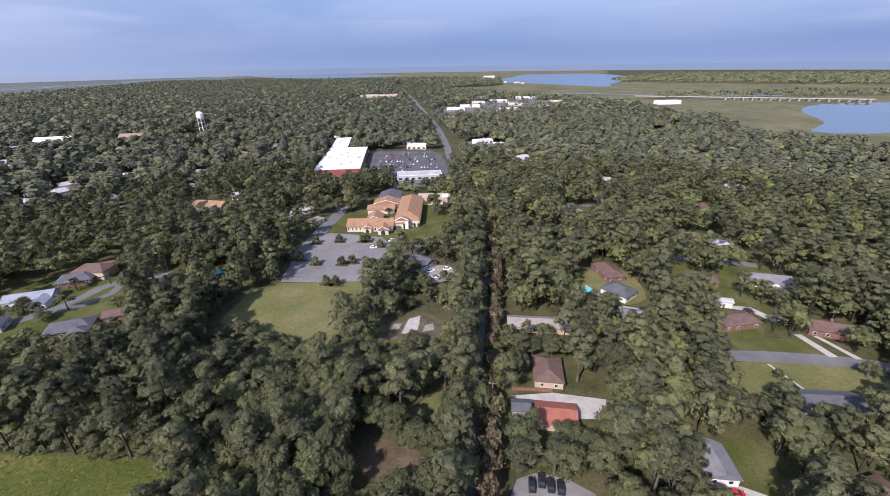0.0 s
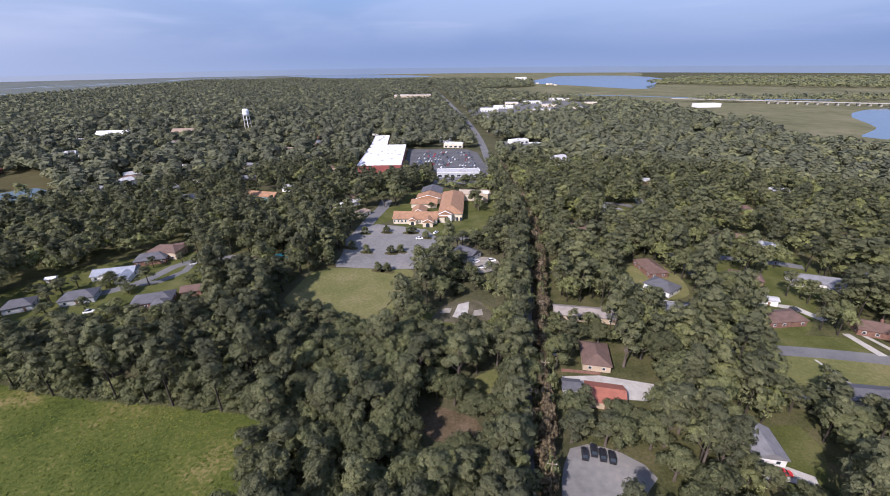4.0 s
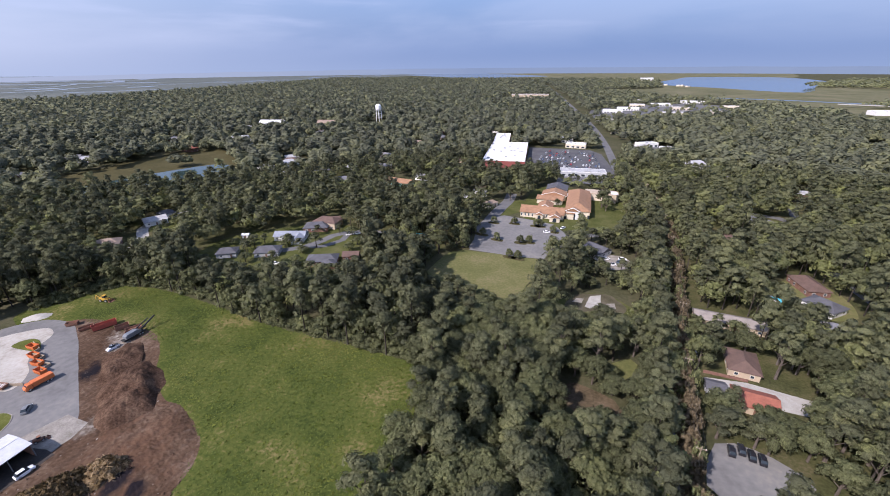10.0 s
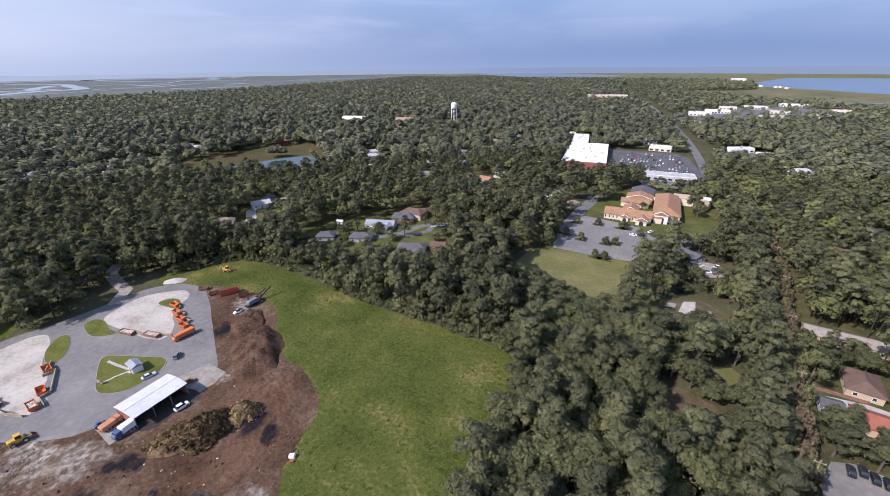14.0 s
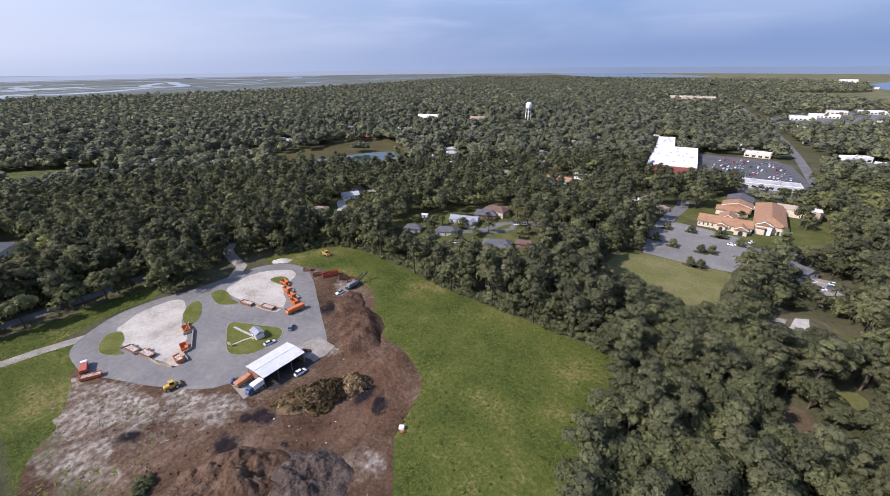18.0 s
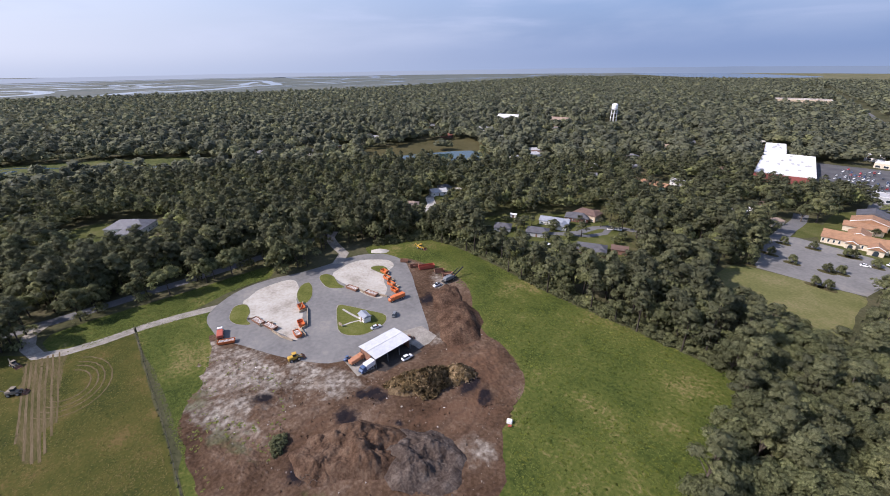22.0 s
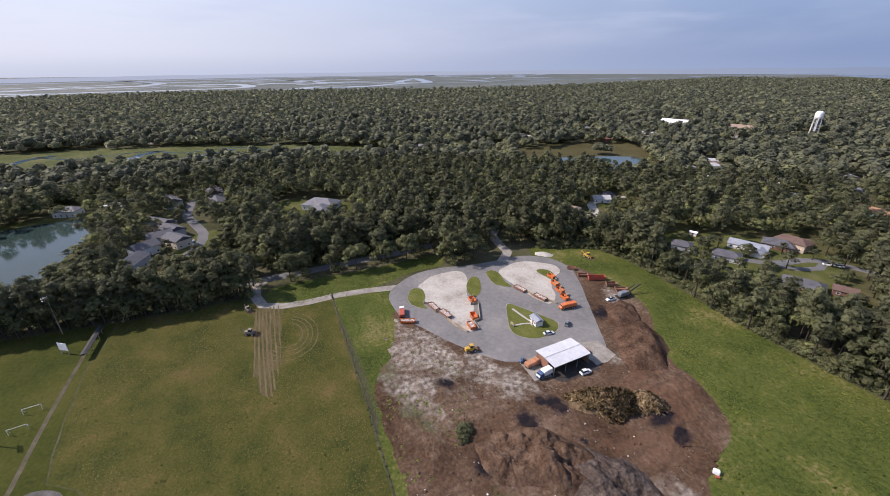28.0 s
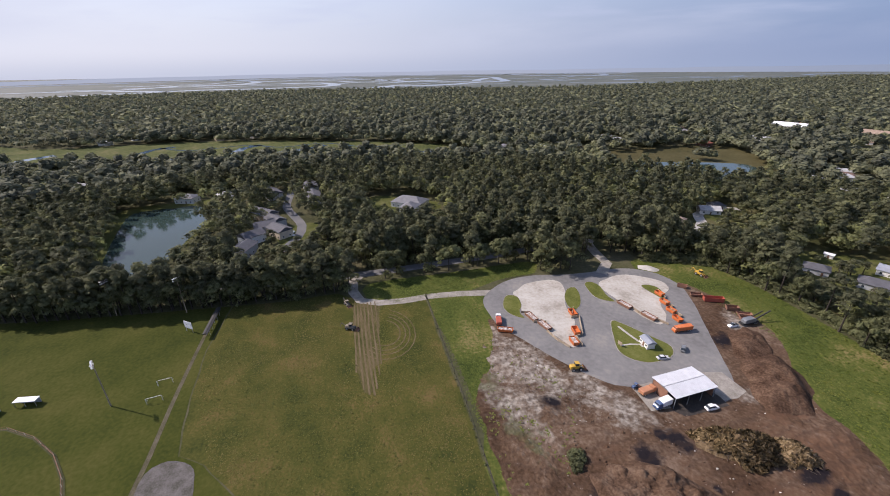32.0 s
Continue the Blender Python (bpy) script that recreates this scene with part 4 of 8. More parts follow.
ROOF = {
    "brown": roofing("brown_shingles", (0.118, 0.074, 0.058)), "dark": roofing("dark_grey_shingles", (0.085, 0.085, 0.095)),
    "grey": roofing("grey_shingles", (0.165, 0.165, 0.175)), "light": roofing("pale_grey_shingles", (0.38, 0.38, 0.38)),
    "red": roofing("red_tin_roof", (0.26, 0.09, 0.058)), "tan": roofing("tan_shingles", (0.27, 0.2, 0.15)),
    "tile": roofing("orange_clay_tiles", (0.285, 0.158, 0.088)), "white": roofing("white_roof_membrane", (0.68, 0.68, 0.68)),
    "slate": roofing("blue_grey_shingles", (0.24, 0.26, 0.3)), "beige": roofing("beige_roof_felt", (0.24, 0.212, 0.188)),
    "teal": roofing("teal_metal_roof", (0.12, 0.34, 0.33)),
}
WALL = {
    "brick": material("red_brown_brick", [(0.12, 0.058, 0.042), (0.175, 0.09, 0.066), (0.23, 0.135, 0.1)], 0.8, 7.0, 0.9, 0.01),
    "white": plain("white_siding", (0.68, 0.67, 0.64)), "tan": plain("tan_stucco", (0.45, 0.36, 0.26)), "grey": plain("grey_siding", (0.38, 0.39, 0.4)),
    "red": plain("dark_red_wall", (0.25, 0.07, 0.06)), "cream": plain("cream_stucco", (0.6, 0.52, 0.4)), "teal": plain("teal_fascia", (0.16, 0.38, 0.38)),
}
M_GLASS = water_material("window_glass", (0.03, 0.04, 0.05))
M_TRIM = plain("white_trim", (0.7, 0.7, 0.68))
M_DOOR = plain("brown_door", (0.16, 0.09, 0.06))
M_METAL = plain("galvanised_metal", (0.5, 0.5, 0.5), 0.45, 0.6)
M_SHEET = plain("pale_sheet_roof", (0.5, 0.51, 0.53), 0.5)
M_WHITE = plain("white_paint", (0.8, 0.8, 0.8), 0.4)
M_BLACK = plain("black_rubber", (0.025, 0.025, 0.025), 0.8)
M_ORANGE = plain("orange_paint", (0.53, 0.14, 0.04), 0.55)
M_YELLOW = plain("yellow_paint", (0.5, 0.3, 0.04), 0.5)
M_RED = plain("faded_red_paint", (0.36, 0.08, 0.05), 0.7)
M_RUST = plain("rusty_steel", (0.22, 0.11, 0.07), 0.9)
M_WOOD = material("weathered_timber", [(0.2, 0.15, 0.1), (0.3, 0.24, 0.17), (0.4, 0.33, 0.25)], 0.6, 5.0, 0.9, 0.01)
M_SCRAP = material("mixed_scrap", [(0.06, 0.05, 0.05), (0.55, 0.53, 0.5), (0.2, 0.1, 0.06), (0.7, 0.68, 0.64)], 0.9, 2.6, 0.8, 0.2)


def roof_bm(l, w, z, rise, hip=0.0, eave=0.5, thick=0.18):
    """A roof over a block l by w, its eaves at z: hip is how far the ridge ends draw in."""
    a, b = l / 2 + eave, w / 2 + eave
    r = max(a - hip - (0 if hip else 0), 0.1)
    bm = bmesh.new()
    low = [bm.verts.new(p) for p in ((-a, -b, z), (a, -b, z), (a, b, z), (-a, b, z))]
    mid = [bm.verts.new((v.co.x, v.co.y, z + thick)) for v in low]
    r0, r1 = bm.verts.new((-r, 0, z + thick + rise)), bm.verts.new((r, 0, z + thick + rise))
    for i in range(4):
        bm.faces.new((low[i], low[(i + 1) % 4], mid[(i + 1) % 4], mid[i]))
    bm.faces.new(low[::-1])
    bm.faces.new((mid[0], mid[1], r1, r0))
    bm.faces.new((mid[2], mid[3], r0, r1))
    bm.faces.new((mid[1], mid[2], r1))
    bm.faces.new((mid[3], mid[0], r0))
    return bm


PANE, FRAME, DOOR = {}, {}, {}


def pieces(store, name, w, h, mat, d):
    key = (w, h)
    if key not in store:
        bm = boxed(-w / 2, -d, 0, w / 2, 0, h)
        me = bpy.data.meshes.new(name)
        bm.to_mesh(me)
        bm.free()
        me.materials.append(mat)
        store[key] = me
    return store[key]


def openings(parent, l, w, sill=0.9, ww=1.3, wh=1.3, every=3.6, z=0.0, door=True):
    """Windows with frames and panes along the four walls, and a door."""
    for side, (length, half) in enumerate(((l, w / 2), (w, l / 2), (l, w / 2), (w, l / 2))):
        n = max(1, int((length - 1) / every))
        for i in range(n):
            s = (i + 0.5) * length / n - length / 2
            m = pose(0, 0, 0, 0, 0, 90 * side) @ pose(s, -half - 0.01, z + sill)
            if door and side == 0 and i == n // 2:
                shared("door", pieces(DOOR, "door", 1.0, 2.1, M_DOOR, 0.06), parent, pose(s, -half - 0.01, 0.05), "brown front door")
                continue
            f = shared("window", pieces(FRAME, "window", ww, wh, M_TRIM, 0.06), parent, m, "white-framed window")
            shared("pane", pieces(PANE, "pane", ww - 0.24, wh - 0.24, M_GLASS, 0.02), f, pose(0, -0.062, 0.12))


def block(parent, l, w, h, roof, wall, rise=2.0, hip=0.0, m=None, eave=0.5, name="wall"):
    """A wall block with gables or hips and its roof, as two parts."""
    bm = boxed(-l / 2, -w / 2, 0, l / 2, w / 2, h)
    if not hip and rise:
        for x in (-l / 2, l / 2 - 0.2):
            v = [bm.verts.new(p) for p in ((x, -w / 2, h), (x, w / 2, h), (x, 0, h + rise), (x + 0.2, -w / 2, h), (x + 0.2, w / 2, h), (x + 0.2, 0, h + rise))]
            for f in ((0, 2, 1), (3, 4, 5), (0, 3, 5, 2), (1, 2, 5, 4)):
                bm.faces.new([v[i] for i in f])
    a = part(name, bm, WALL[wall], parent)
    b = part("roof", roof_bm(l, w, h, rise, hip, eave), ROOF[roof], parent)
    if m is not None:
        a.matrix_basis, b.matrix_basis = m, m
    return a, b


def house(x, y, rot, l, w=9.0, roof="brown", wall="brick", hip=False, chimney=False, wing=0.0, clear=2.5, h=2.9, windows=3.6):
    words = {"brown": "brown shingle", "dark": "dark grey shingle", "grey": "grey shingle", "light": "pale grey", "red": "red metal", "tan": "tan shingle", "white": "white", "teal": "teal metal", "tile": "orange tile", "slate": "blue-grey shingle", "beige": "beige felt"}
    hw = {"brick": "brick", "white": "white", "tan": "tan", "grey": "grey", "red": "dark red", "cream": "cream", "teal": "teal"}
    t = empty("house", pose(x, y, 0, 0, 0, rot), f"single-storey {hw[wall]} house with {'hipped' if hip else 'gabled'} {words[roof]} roof among trees", "house")
    block(t, l, w, h, roof, wall, w * 0.24, w * 0.45 if hip else 0.0)
    openings(t, l, w, every=windows)
    if wing:
        block(t, wing, w * 0.75, h, roof, wall, w * 0.2, w * 0.3 if hip else 0.0, pose(l / 2 - w * 0.38, -w / 2 - wing / 2 + 1.5, 0.03, 0, 0, 90))
    if chimney:
        part("chimney", boxed(-0.45, 0.6, h, 0.45, 1.5, h + w * 0.24 + 1.2, bevel=0.04), WALL["brick"], t, "brick chimney")
    c, s = math.cos(radians(rot)), math.sin(radians(rot))
    a, b = l / 2, w / 2
    CLEAR.append((np.array([(x + c * i - s * j, y + s * i + c * j) for i, j in ((-a, -b), (a, -b), (a, b), (-a, b))]), clear))
    FRONT.append(CLEAR[-1][0])
    return t


# houses near the main road and in the eastern streets
house(36.2, 119.4, 82, 13.5, 9.8, "brown", "tan", True)
house(34, 98.5, -8, 12, 9, "red", "tan", False)
house(23.5, 102, -5, 5.5, 5, "dark", "grey")
house(39, 149, -6, 26, 8, "beige", "tan", False)
house(86, 197, -80, 17, 10, "brown", "brick", True)
house(84, 176, -50, 13, 11, "dark", "white", True)
house(83, 154, -18, 11, 8, "grey", "white")
house(152, 242, -15, 19, 10, "brown", "brick", True)
house(166, 230, -25, 12, 8, "light", "white")
house(131, 188, -20, 14, 9, "brown", "brick", True)
house(163, 185, -16, 22, 10, "grey", "white", wing=6)
house(124, 150, 9, 17, 9, "brown", "brick", True)
house(159, 143, -20, 17, 9, "brown", "brick", False, chimney=True)
house(123, 103, -5, 21, 8, "dark", "white", False)
house(74, 81, -96, 11, 8.5, "grey", "white", False)
house(112, 68, -76, 14, 9, "brown", "grey", True)
house(95, 292, -50, 17, 10, "grey", "white")
house(128, 165, -14, 7, 4, "light", "white")
# the cul-de-sac west of the church
house(-206, 177, 18, 20, 9, "slate", "white", False, wing=8)
house(-199, 196, 22, 16, 11, "dark", "brick", True)
house(-165, 151, 23, 17, 10, "dark", "brick", True, wing=6)
house(-152, 161, 20, 9, 7, "brown", "brick", False)
house(-236, 169, 20, 4, 3, "white", "white", False, h=2.2)
house(-204, 152, 25, 14, 10, "dark", "grey", True)
house(-226, 143, 30, 11, 9, "dark", "grey", True)
house(-196, 210, 30, 12, 8, "brown", "white")
house(-142, 192, 25, 14, 8, "brown", "brick")
house(-310, 130, 45, 15, 11, "tan", "brick", True, wing=6)
house(-302, 122, 20, 10, 8, "brown", "tan", True)
house(-320, 172, 60, 14, 10, "light", "white")
house(-326, 186, 70, 10, 9, "dark", "white", True)
house(-14, 212, -39, 13, 9, "dark", "white", False, wing=6)
house(-118, 293, 45, 12, 8, "white", "white")
house(-109, 306, 45, 9, 7, "light", "white")
house(-95, 281, 60, 11, 7, "tan", "cream", True)
house(-112, 318, 45, 10, 7, "brown", "white")
# townhouses by the pond
for x, y, rot, l, w, roof, wall in ((-352, -157, 155, 20, 11, "dark", "grey"), (-375, -153, 125, 14, 11, "dark", "white"), (-392, -146, 100, 14, 11, "dark", "grey"), (-421, -149, 40, 20, 12, "dark", "tan"), (-402, -140, 30, 14, 10, "dark", "grey"), (-381, -136, 34, 16, 10, "dark", "cream"), (-478, -146, 20, 18, 12, "dark", "grey"), (-455, -112, 5, 20, 12, "dark", "grey"), (-490, -114, 5, 18, 12, "dark", "grey")):
    house(x, y, rot, l, w, roof, wall, False, h=5.2, clear=3)
# farther houses, glimpsed between the trees
for x, y, rot, roof, wall in ((-496, 463, 20, "light", "white"), (-529, 394, 10, "red", "brick"), (-596, 308, 30, "grey", "white"), (-349, 368, 15, "brown", "white"), (-605, 138, 40, "grey", "grey"), (-195, 204, 0, "brown", "tan"), (-570, 184, 20, "grey", "white"), (-633, 131, 50, "grey", "white"), (-582, 180, 30, "light", "white"), (-591, 305, 45, "light", "white")):
    house(x, y, rot, 17, 11, roof, wall, True, h=4.5, clear=5)
for x, y, rot, roof, wall in ((-860, -407, 60, "white", "white"), (-900, -380, 30, "grey", "white"), (-849, -198, 45, "light", "white"), (-844, -248, 20, "grey", "tan"), (-800, -60, 40, "grey", "white"), (-490, -216, 70, "grey", "white"), (-484, -185, 20, "light", "cream"), (-567, -323, 40, "light", "white"), (-546, -384, 80, "light", "grey"), (-354, 330, 10, "light", "white"), (-346, 360, 60, "light", "white")):
    house(x, y, rot, 16, 11, roof, wall, True, h=4.5, clear=5)
for x, y, rot, roof, wall in ((-256, 636, 0, "tan", "brick"), (-495, 721, 10, "white", "white"), (-606, 689, 20, "red", "white"), (-407, 627, 30, "light", "white"), (-315, 317, 40, "light", "white"), (-273, 361, 20, "light", "white"), (-289, 337, 70, "grey", "white"), (-176, 345, 0, "light", "white"), (-364, 389, 50, "light", "white"), (-250, 312, 30, "grey", "white"), (-330, 420, 15, "white", "white")):
    house(x, y, rot, 15, 10, roof, wall, False, h=3.4, clear=5)
g = random.Random(31)
for i in range(7):
    for j in range(8):
        x, y = -640 + i * 78 + g.uniform(-25, 25), 150 + j * 72 + g.uniform(-25, 25)
        if g.random() < 0.75 and not (x > -140 and y < 330) and not (x > -360 and y < 240) and not (-580 < x < -340 and y < 440):
            house(x, y, g.uniform(0, 180), g.uniform(13, 19), g.uniform(8, 10.5), g.choice(("grey", "grey", "brown", "tan", "dark", "light")), g.choice(("white", "grey", "brick", "tan")), g.random() < 0.5, clear=4, h=3.2, windows=8)
            if (i + j) % 3:
                DEEP.append(FRONT[-1])
for x, y in ((60, 255), (190, 300), (230, 240), (150, 380), (60, 400), (250, 350), (110, 430), (190, 190)):
    house(x, y, g.uniform(-30, 10), g.uniform(13, 19), 9.5, g.choice(("grey", "brown", "dark", "light")), g.choice(("white", "brick")), g.random() < 0.5, clear=2, windows=8)
house(-588, 634, 15, 46, 22, "white", "white", False, h=6, clear=12)
house(-490, 668, 10, 40, 20, "tan", "tan", False, h=5, clear=10)
house(-415, -37, 50, 26, 17, "grey", "white", True, wing=12, h=4, clear=5)
house(-193, 322, -11, 30, 12, "tile", "teal", False, clear=5)
house(-508, 464, 30, 22, 14, "light", "white", False, h=8, clear=8)


def church():
    t = empty("church", pose(-43, 290, 0), "sprawling cream stucco church with orange tile roofs and arched portal", "church")
    # south wing, its two little gables, link, nave, and the wings round the courtyard
    for l, w, h, rise, hip, x, y, z, rot in ((31, 14, 3.8, 3.3, 0.0, -9.5, -19.5, 0, 0), (7, 5, 3.4, 1.7, 0.0, -11, -25, 0.02, 90), (11, 7, 3.6, 2.2, 0.0, 0.3, -27, 0.03, 90), (9, 11, 4.4, 2.2, 0.0, 8.5, -17.5, 0.05, 0), (54, 17, 5.4, 4.2, 8.5, 15.5, 8.5, 0.02, 90),
                                            (13, 10, 4.0, 2.8, 0.0, -8.5, -8, 0.04, 90), (20, 12, 3.6, 1.9, 0.0, -7, 15, 0.06, 0), (13, 19, 4.2, 3.0, 0.0, -4.5, 27, 0.08, 90)):
        block(t, l, w, h, "tile", "cream", rise, hip, pose(x, y, z, 0, 0, rot), 0.7)
        if rot == 90 and not hip:
            for s in (-1, 1):
                part("bargeboard", roded((x, y - l / 2 - 0.75, h + z + 0.25 + rise), (x + s * (w / 2 + 0.7), y - l / 2 - 0.75, h + z + 0.2), 0.2, sides=4), M_TRIM, t, "white bargeboard")
    block(t, 15, 17, 4.8, "dark", "white", 3.0, 0.0, pose(-3.5, 44, 0.1, 0, 0, 90), 0.6)
    # the white portal with its gable, proud of the nave
    block(t, 4, 9, 6.2, "tile", "white", 2.4, 0.0, pose(12, -20.5, 0.03, 0, 0, 90), 0.5, "portal")
    for s in (-1, 1):
        part("bargeboard", roded((12, -23.1, 8.9), (12 + s * 5.1, -23.1, 6.4), 0.28, sides=4), M_TRIM, t, "white bargeboard")
    part("white_canopy", boxed(1.6, 25, 3.6, 8, 31.5, 4.0), M_WHITE, t, "flat white canopy roof")
    for x, y in ((2, 25.4), (7.6, 25.4), (2, 31.1)):
        part("canopy_post", roded((x, y, 0), (x, y, 3.6), 0.14, sides=6), M_WHITE, t)
    an = part("annex", boxed(20, 30, 0, 46, 42, 5.4), WALL["cream"], t, "flat-roofed cream annex")
    part("parapet", boxed(19.8, 29.8, 5.4, 46.2, 42.2, 6.1), WALL["tan"], an)
    bt = part("bell_tower", boxed(40, 24, 0, 44, 29.8, 8.0, bevel=0.2), WALL["tan"], t, "square tan tower")
    part("cap", boxed(39.6, 23.6, 8.0, 44.4, 30.2, 8.7), M_TRIM, bt)
    # arched openings: a dark recess under a round head
    for x, y, w, h in ((12, -22.56, 4.2, 3.0), (0.3, -32.56, 2.6, 1.7), (-11, -28.56, 2.2, 1.4), (20.5, -18.56, 1.5, 2.0), (23.2, -18.56, 1.5, 2.0), (7.2, -23.1, 1.5, 1.6)):
        bm = bmesh.new()
        arc = [(-w / 2, 0), (w / 2, 0)] + [(w / 2 * math.cos(a), h + w / 2 * math.sin(a)) for a in [math.pi * i / 10 for i in range(11)]]
        f0 = [bm.verts.new((x + px, y, 0.1 + pz)) for px, pz in arc]
        f1 = [bm.verts.new((x + px, y - 0.12, 0.1 + pz)) for px, pz in arc]
        bm.faces.new(f1)
        bm.faces.new(f0[::-1])
        for i in range(len(arc)):
            j = (i + 1) % len(arc)
            bm.faces.new((f0[i], f0[j], f1[j], f1[i]))
        part("arched_opening", bm, M_GLASS, t, "dark glazed round-headed opening")
    for i in range(9):
        x = -24 + i * 2.6
        if abs(x + 11) < 3.4 or abs(x - 0.3) < 4.5:
            continue
        f = shared("window", pieces(FRAME, "window", 1.1, 2.0, M_TRIM, 0.06), t, pose(x, -26.55, 1.1), "tall white-framed window")
        shared("pane", pieces(PANE, "pane", 0.86, 1.76, M_GLASS, 0.02), f, pose(0, -0.062, 0.12))
    for i in range(12):
        f = shared("window", pieces(FRAME, "window", 1.1, 2.0, M_TRIM, 0.06), t, pose(24.05, -15 + i * 4.0, 1.4, 0, 0, 90), "tall white-framed window")
        shared("pane", pieces(PANE, "pane", 0.86, 1.76, M_GLASS, 0.02), f, pose(0, -0.062, 0.12))
    CLEAR.append((np.array([(-72, 252), (-14, 252), (6, 318), (6, 338), (-36, 346), (-62, 340), (-72, 290)]), 0))
    FRONT.append(np.array([(-70, 258), (-14, 262), (-16, 330), (-60, 340)]))
    DEEP.append(FRONT[-1])


church()
CLEAR.append((np.array([(-139, 372), (-88, 380), (-84, 420), (-136, 412)]), 0))
CLEAR.append((np.array([(-46, 232), (-14, 236), (-10, 250), (-46, 252)]), 0))


def flat_building(name, m, l, w, h, wall, roof, label, category, parapet=0.7, units=0, windows=True, band_mat=None, door=True):
    t = empty(name, m, label, category)
    part("wall", boxed(-l / 2, -w / 2, 0, l / 2, w / 2, h), wall, t)
    part("roof", boxed(-l / 2 + 0.3, -w / 2 + 0.3, h, l / 2 - 0.3, w / 2 - 0.3, h + 0.25), roof, t)
    for x0, y0, x1, y1 in ((-l / 2, -w / 2, l / 2, -w / 2 + 0.3), (-l / 2, w / 2 - 0.3, l / 2, w / 2), (-l / 2, -w / 2 + 0.3, -l / 2 + 0.3, w / 2 - 0.3), (l / 2 - 0.3, -w / 2 + 0.3, l / 2, w / 2 - 0.3)):
        part("parapet", boxed(x0, y0, h, x1, y1, h + parapet), band_mat or M_TRIM, t)
    g = random.Random(int(abs(l * 7 + w)))
    for i in range(units):
        x, y = g.uniform(-l * 0.4, l * 0.4), g.uniform(-w * 0.4, w * 0.4)
        part("roof_unit", boxed(x - 1.2, y - 0.9, h + 0.25, x + 1.2, y + 0.9, h + 1.6, bevel=0.05), M_METAL, t, "grey metal roof unit")
    if windows:
        n = max(2, int(l / 6))
        for i in range(n):
            f = shared("shop_window", pieces(FRAME, "window", 4.0, 2.4, M_TRIM, 0.06), t, pose(-l / 2 + (i + 0.5) * l / n, -w / 2 - 0.01, 0.5), "wide shop window")
            shared("pane", pieces(PANE, "pane", 3.7, 2.1, M_GLASS, 0.02), f, pose(0, -0.062, 0.15))
    c = [m @ Vector((a * l / 2, b * w / 2, 0)) for a, b in ((-1, -1), (1, -1), (1, 1), (-1, 1))]
    CLEAR.append((np.array([(p.x, p.y) for p in c]), 4))
    FRONT.append(CLEAR[-1][0])
    STORES.append(CLEAR[-1][0])
    return t


STORES = []
flat_building("supermarket", pose(-115.5, 470, 0, 0, 0, 6), 46, 115, 8, WALL["red"], ROOF["white"], "huge white flat-roofed supermarket with dark red walls", "shopping building", 0.9, 14, False)
flat_building("supermarket_annex", pose(-140, 568, 0, 0, 0, 8), 21, 76, 7.5, WALL["red"], ROOF["white"], "white flat-roofed shop annex with red walls", "shopping building", 0.8, 6, False)
flat_building("shop_row", pose(-26.5, 406, 0, 0, 0, 5), 44, 17, 4.6, WALL["grey"], ROOF["light"], "row of shops with pale flat roof and teal fascia", "shops", 0.5, 5, True)
flat_building("corner_shop", pose(-38, 562, 0, 0, 0, -6), 26, 16, 5, WALL["cream"], ROOF["white"], "low cream shop with white roof", "shops", 0.6, 3)
flat_building("corner_shop", pose(-52, 600, 0, 0, 0, -6), 16, 12, 6, WALL["white"], ROOF["white"], "small white shop with flat roof", "shops", 0.6, 1)
for x, y, rot, l, w, h in ((52, 592, 25, 34, 15, 5), (74, 562, -5, 26, 13, 5), (5, 845, 0, 40, 24, 6), (25, 1020, 5, 50, 30, 6), (62, 1085, 0, 60, 26, 6), (150, 1215, 10, 60, 30, 6), (240, 1310, 0, 70, 30, 6), (118, 1350, 0, 50, 25, 6)):
    flat_building("store", pose(x, y, 0, 0, 0, rot), l * 0.8, w * 0.8, h, WALL["white"], ROOF["white"], "low white flat-roofed store beside the main road", "shops", 0.6, 3)
for x, y, rot, l, w, h in ((146, 996, 5, 60, 26, 6), (70, 1410, 0, 60, 30, 6), (228, 1050, 0, 60, 24, 6), (60, 905, 0, 36, 20, 5), (100, 950, 8, 44, 20, 5), (20, 700, 0, 26, 16, 5), (180, 1120, 0, 50, 26, 6), (300, 1180, 0, 50, 22, 6), (90, 1180, 0, 50, 26, 6), (190, 1420, 0, 70, 30, 6)):
    flat_building("store", pose(x, y, 0, 0, 0, rot), l * 0.7, w * 0.8, h, WALL["cream"], ROOF["light" if int(x) % 20 else "tan"], "low pale flat-roofed store among trees", "shops", 0.6, 3)
house(86, 466, 30, 26, 18, "light", "white", True, h=5, clear=5)
flat_building("brick_school", pose(-215, 1440, 0, 0, 0, 8), 120, 40, 9, WALL["tan"], ROOF["tan"], "long tan brick school building beyond the trees", "school", 0.8, 6, False)
flat_building("hotel", pose(262, 2640, 0, 0, 0, 10), 60, 30, 24, WALL["white"], ROOF["white"], "white multi-storey building by the river", "hotel", 1.0, 3, False)
flat_building("river_sheds", pose(560, 1100, 0, 0, 0, 10), 60, 24, 8, WALL["white"], ROOF["white"], "white sheds at the marsh edge", "sheds", 0.6, 2, False)
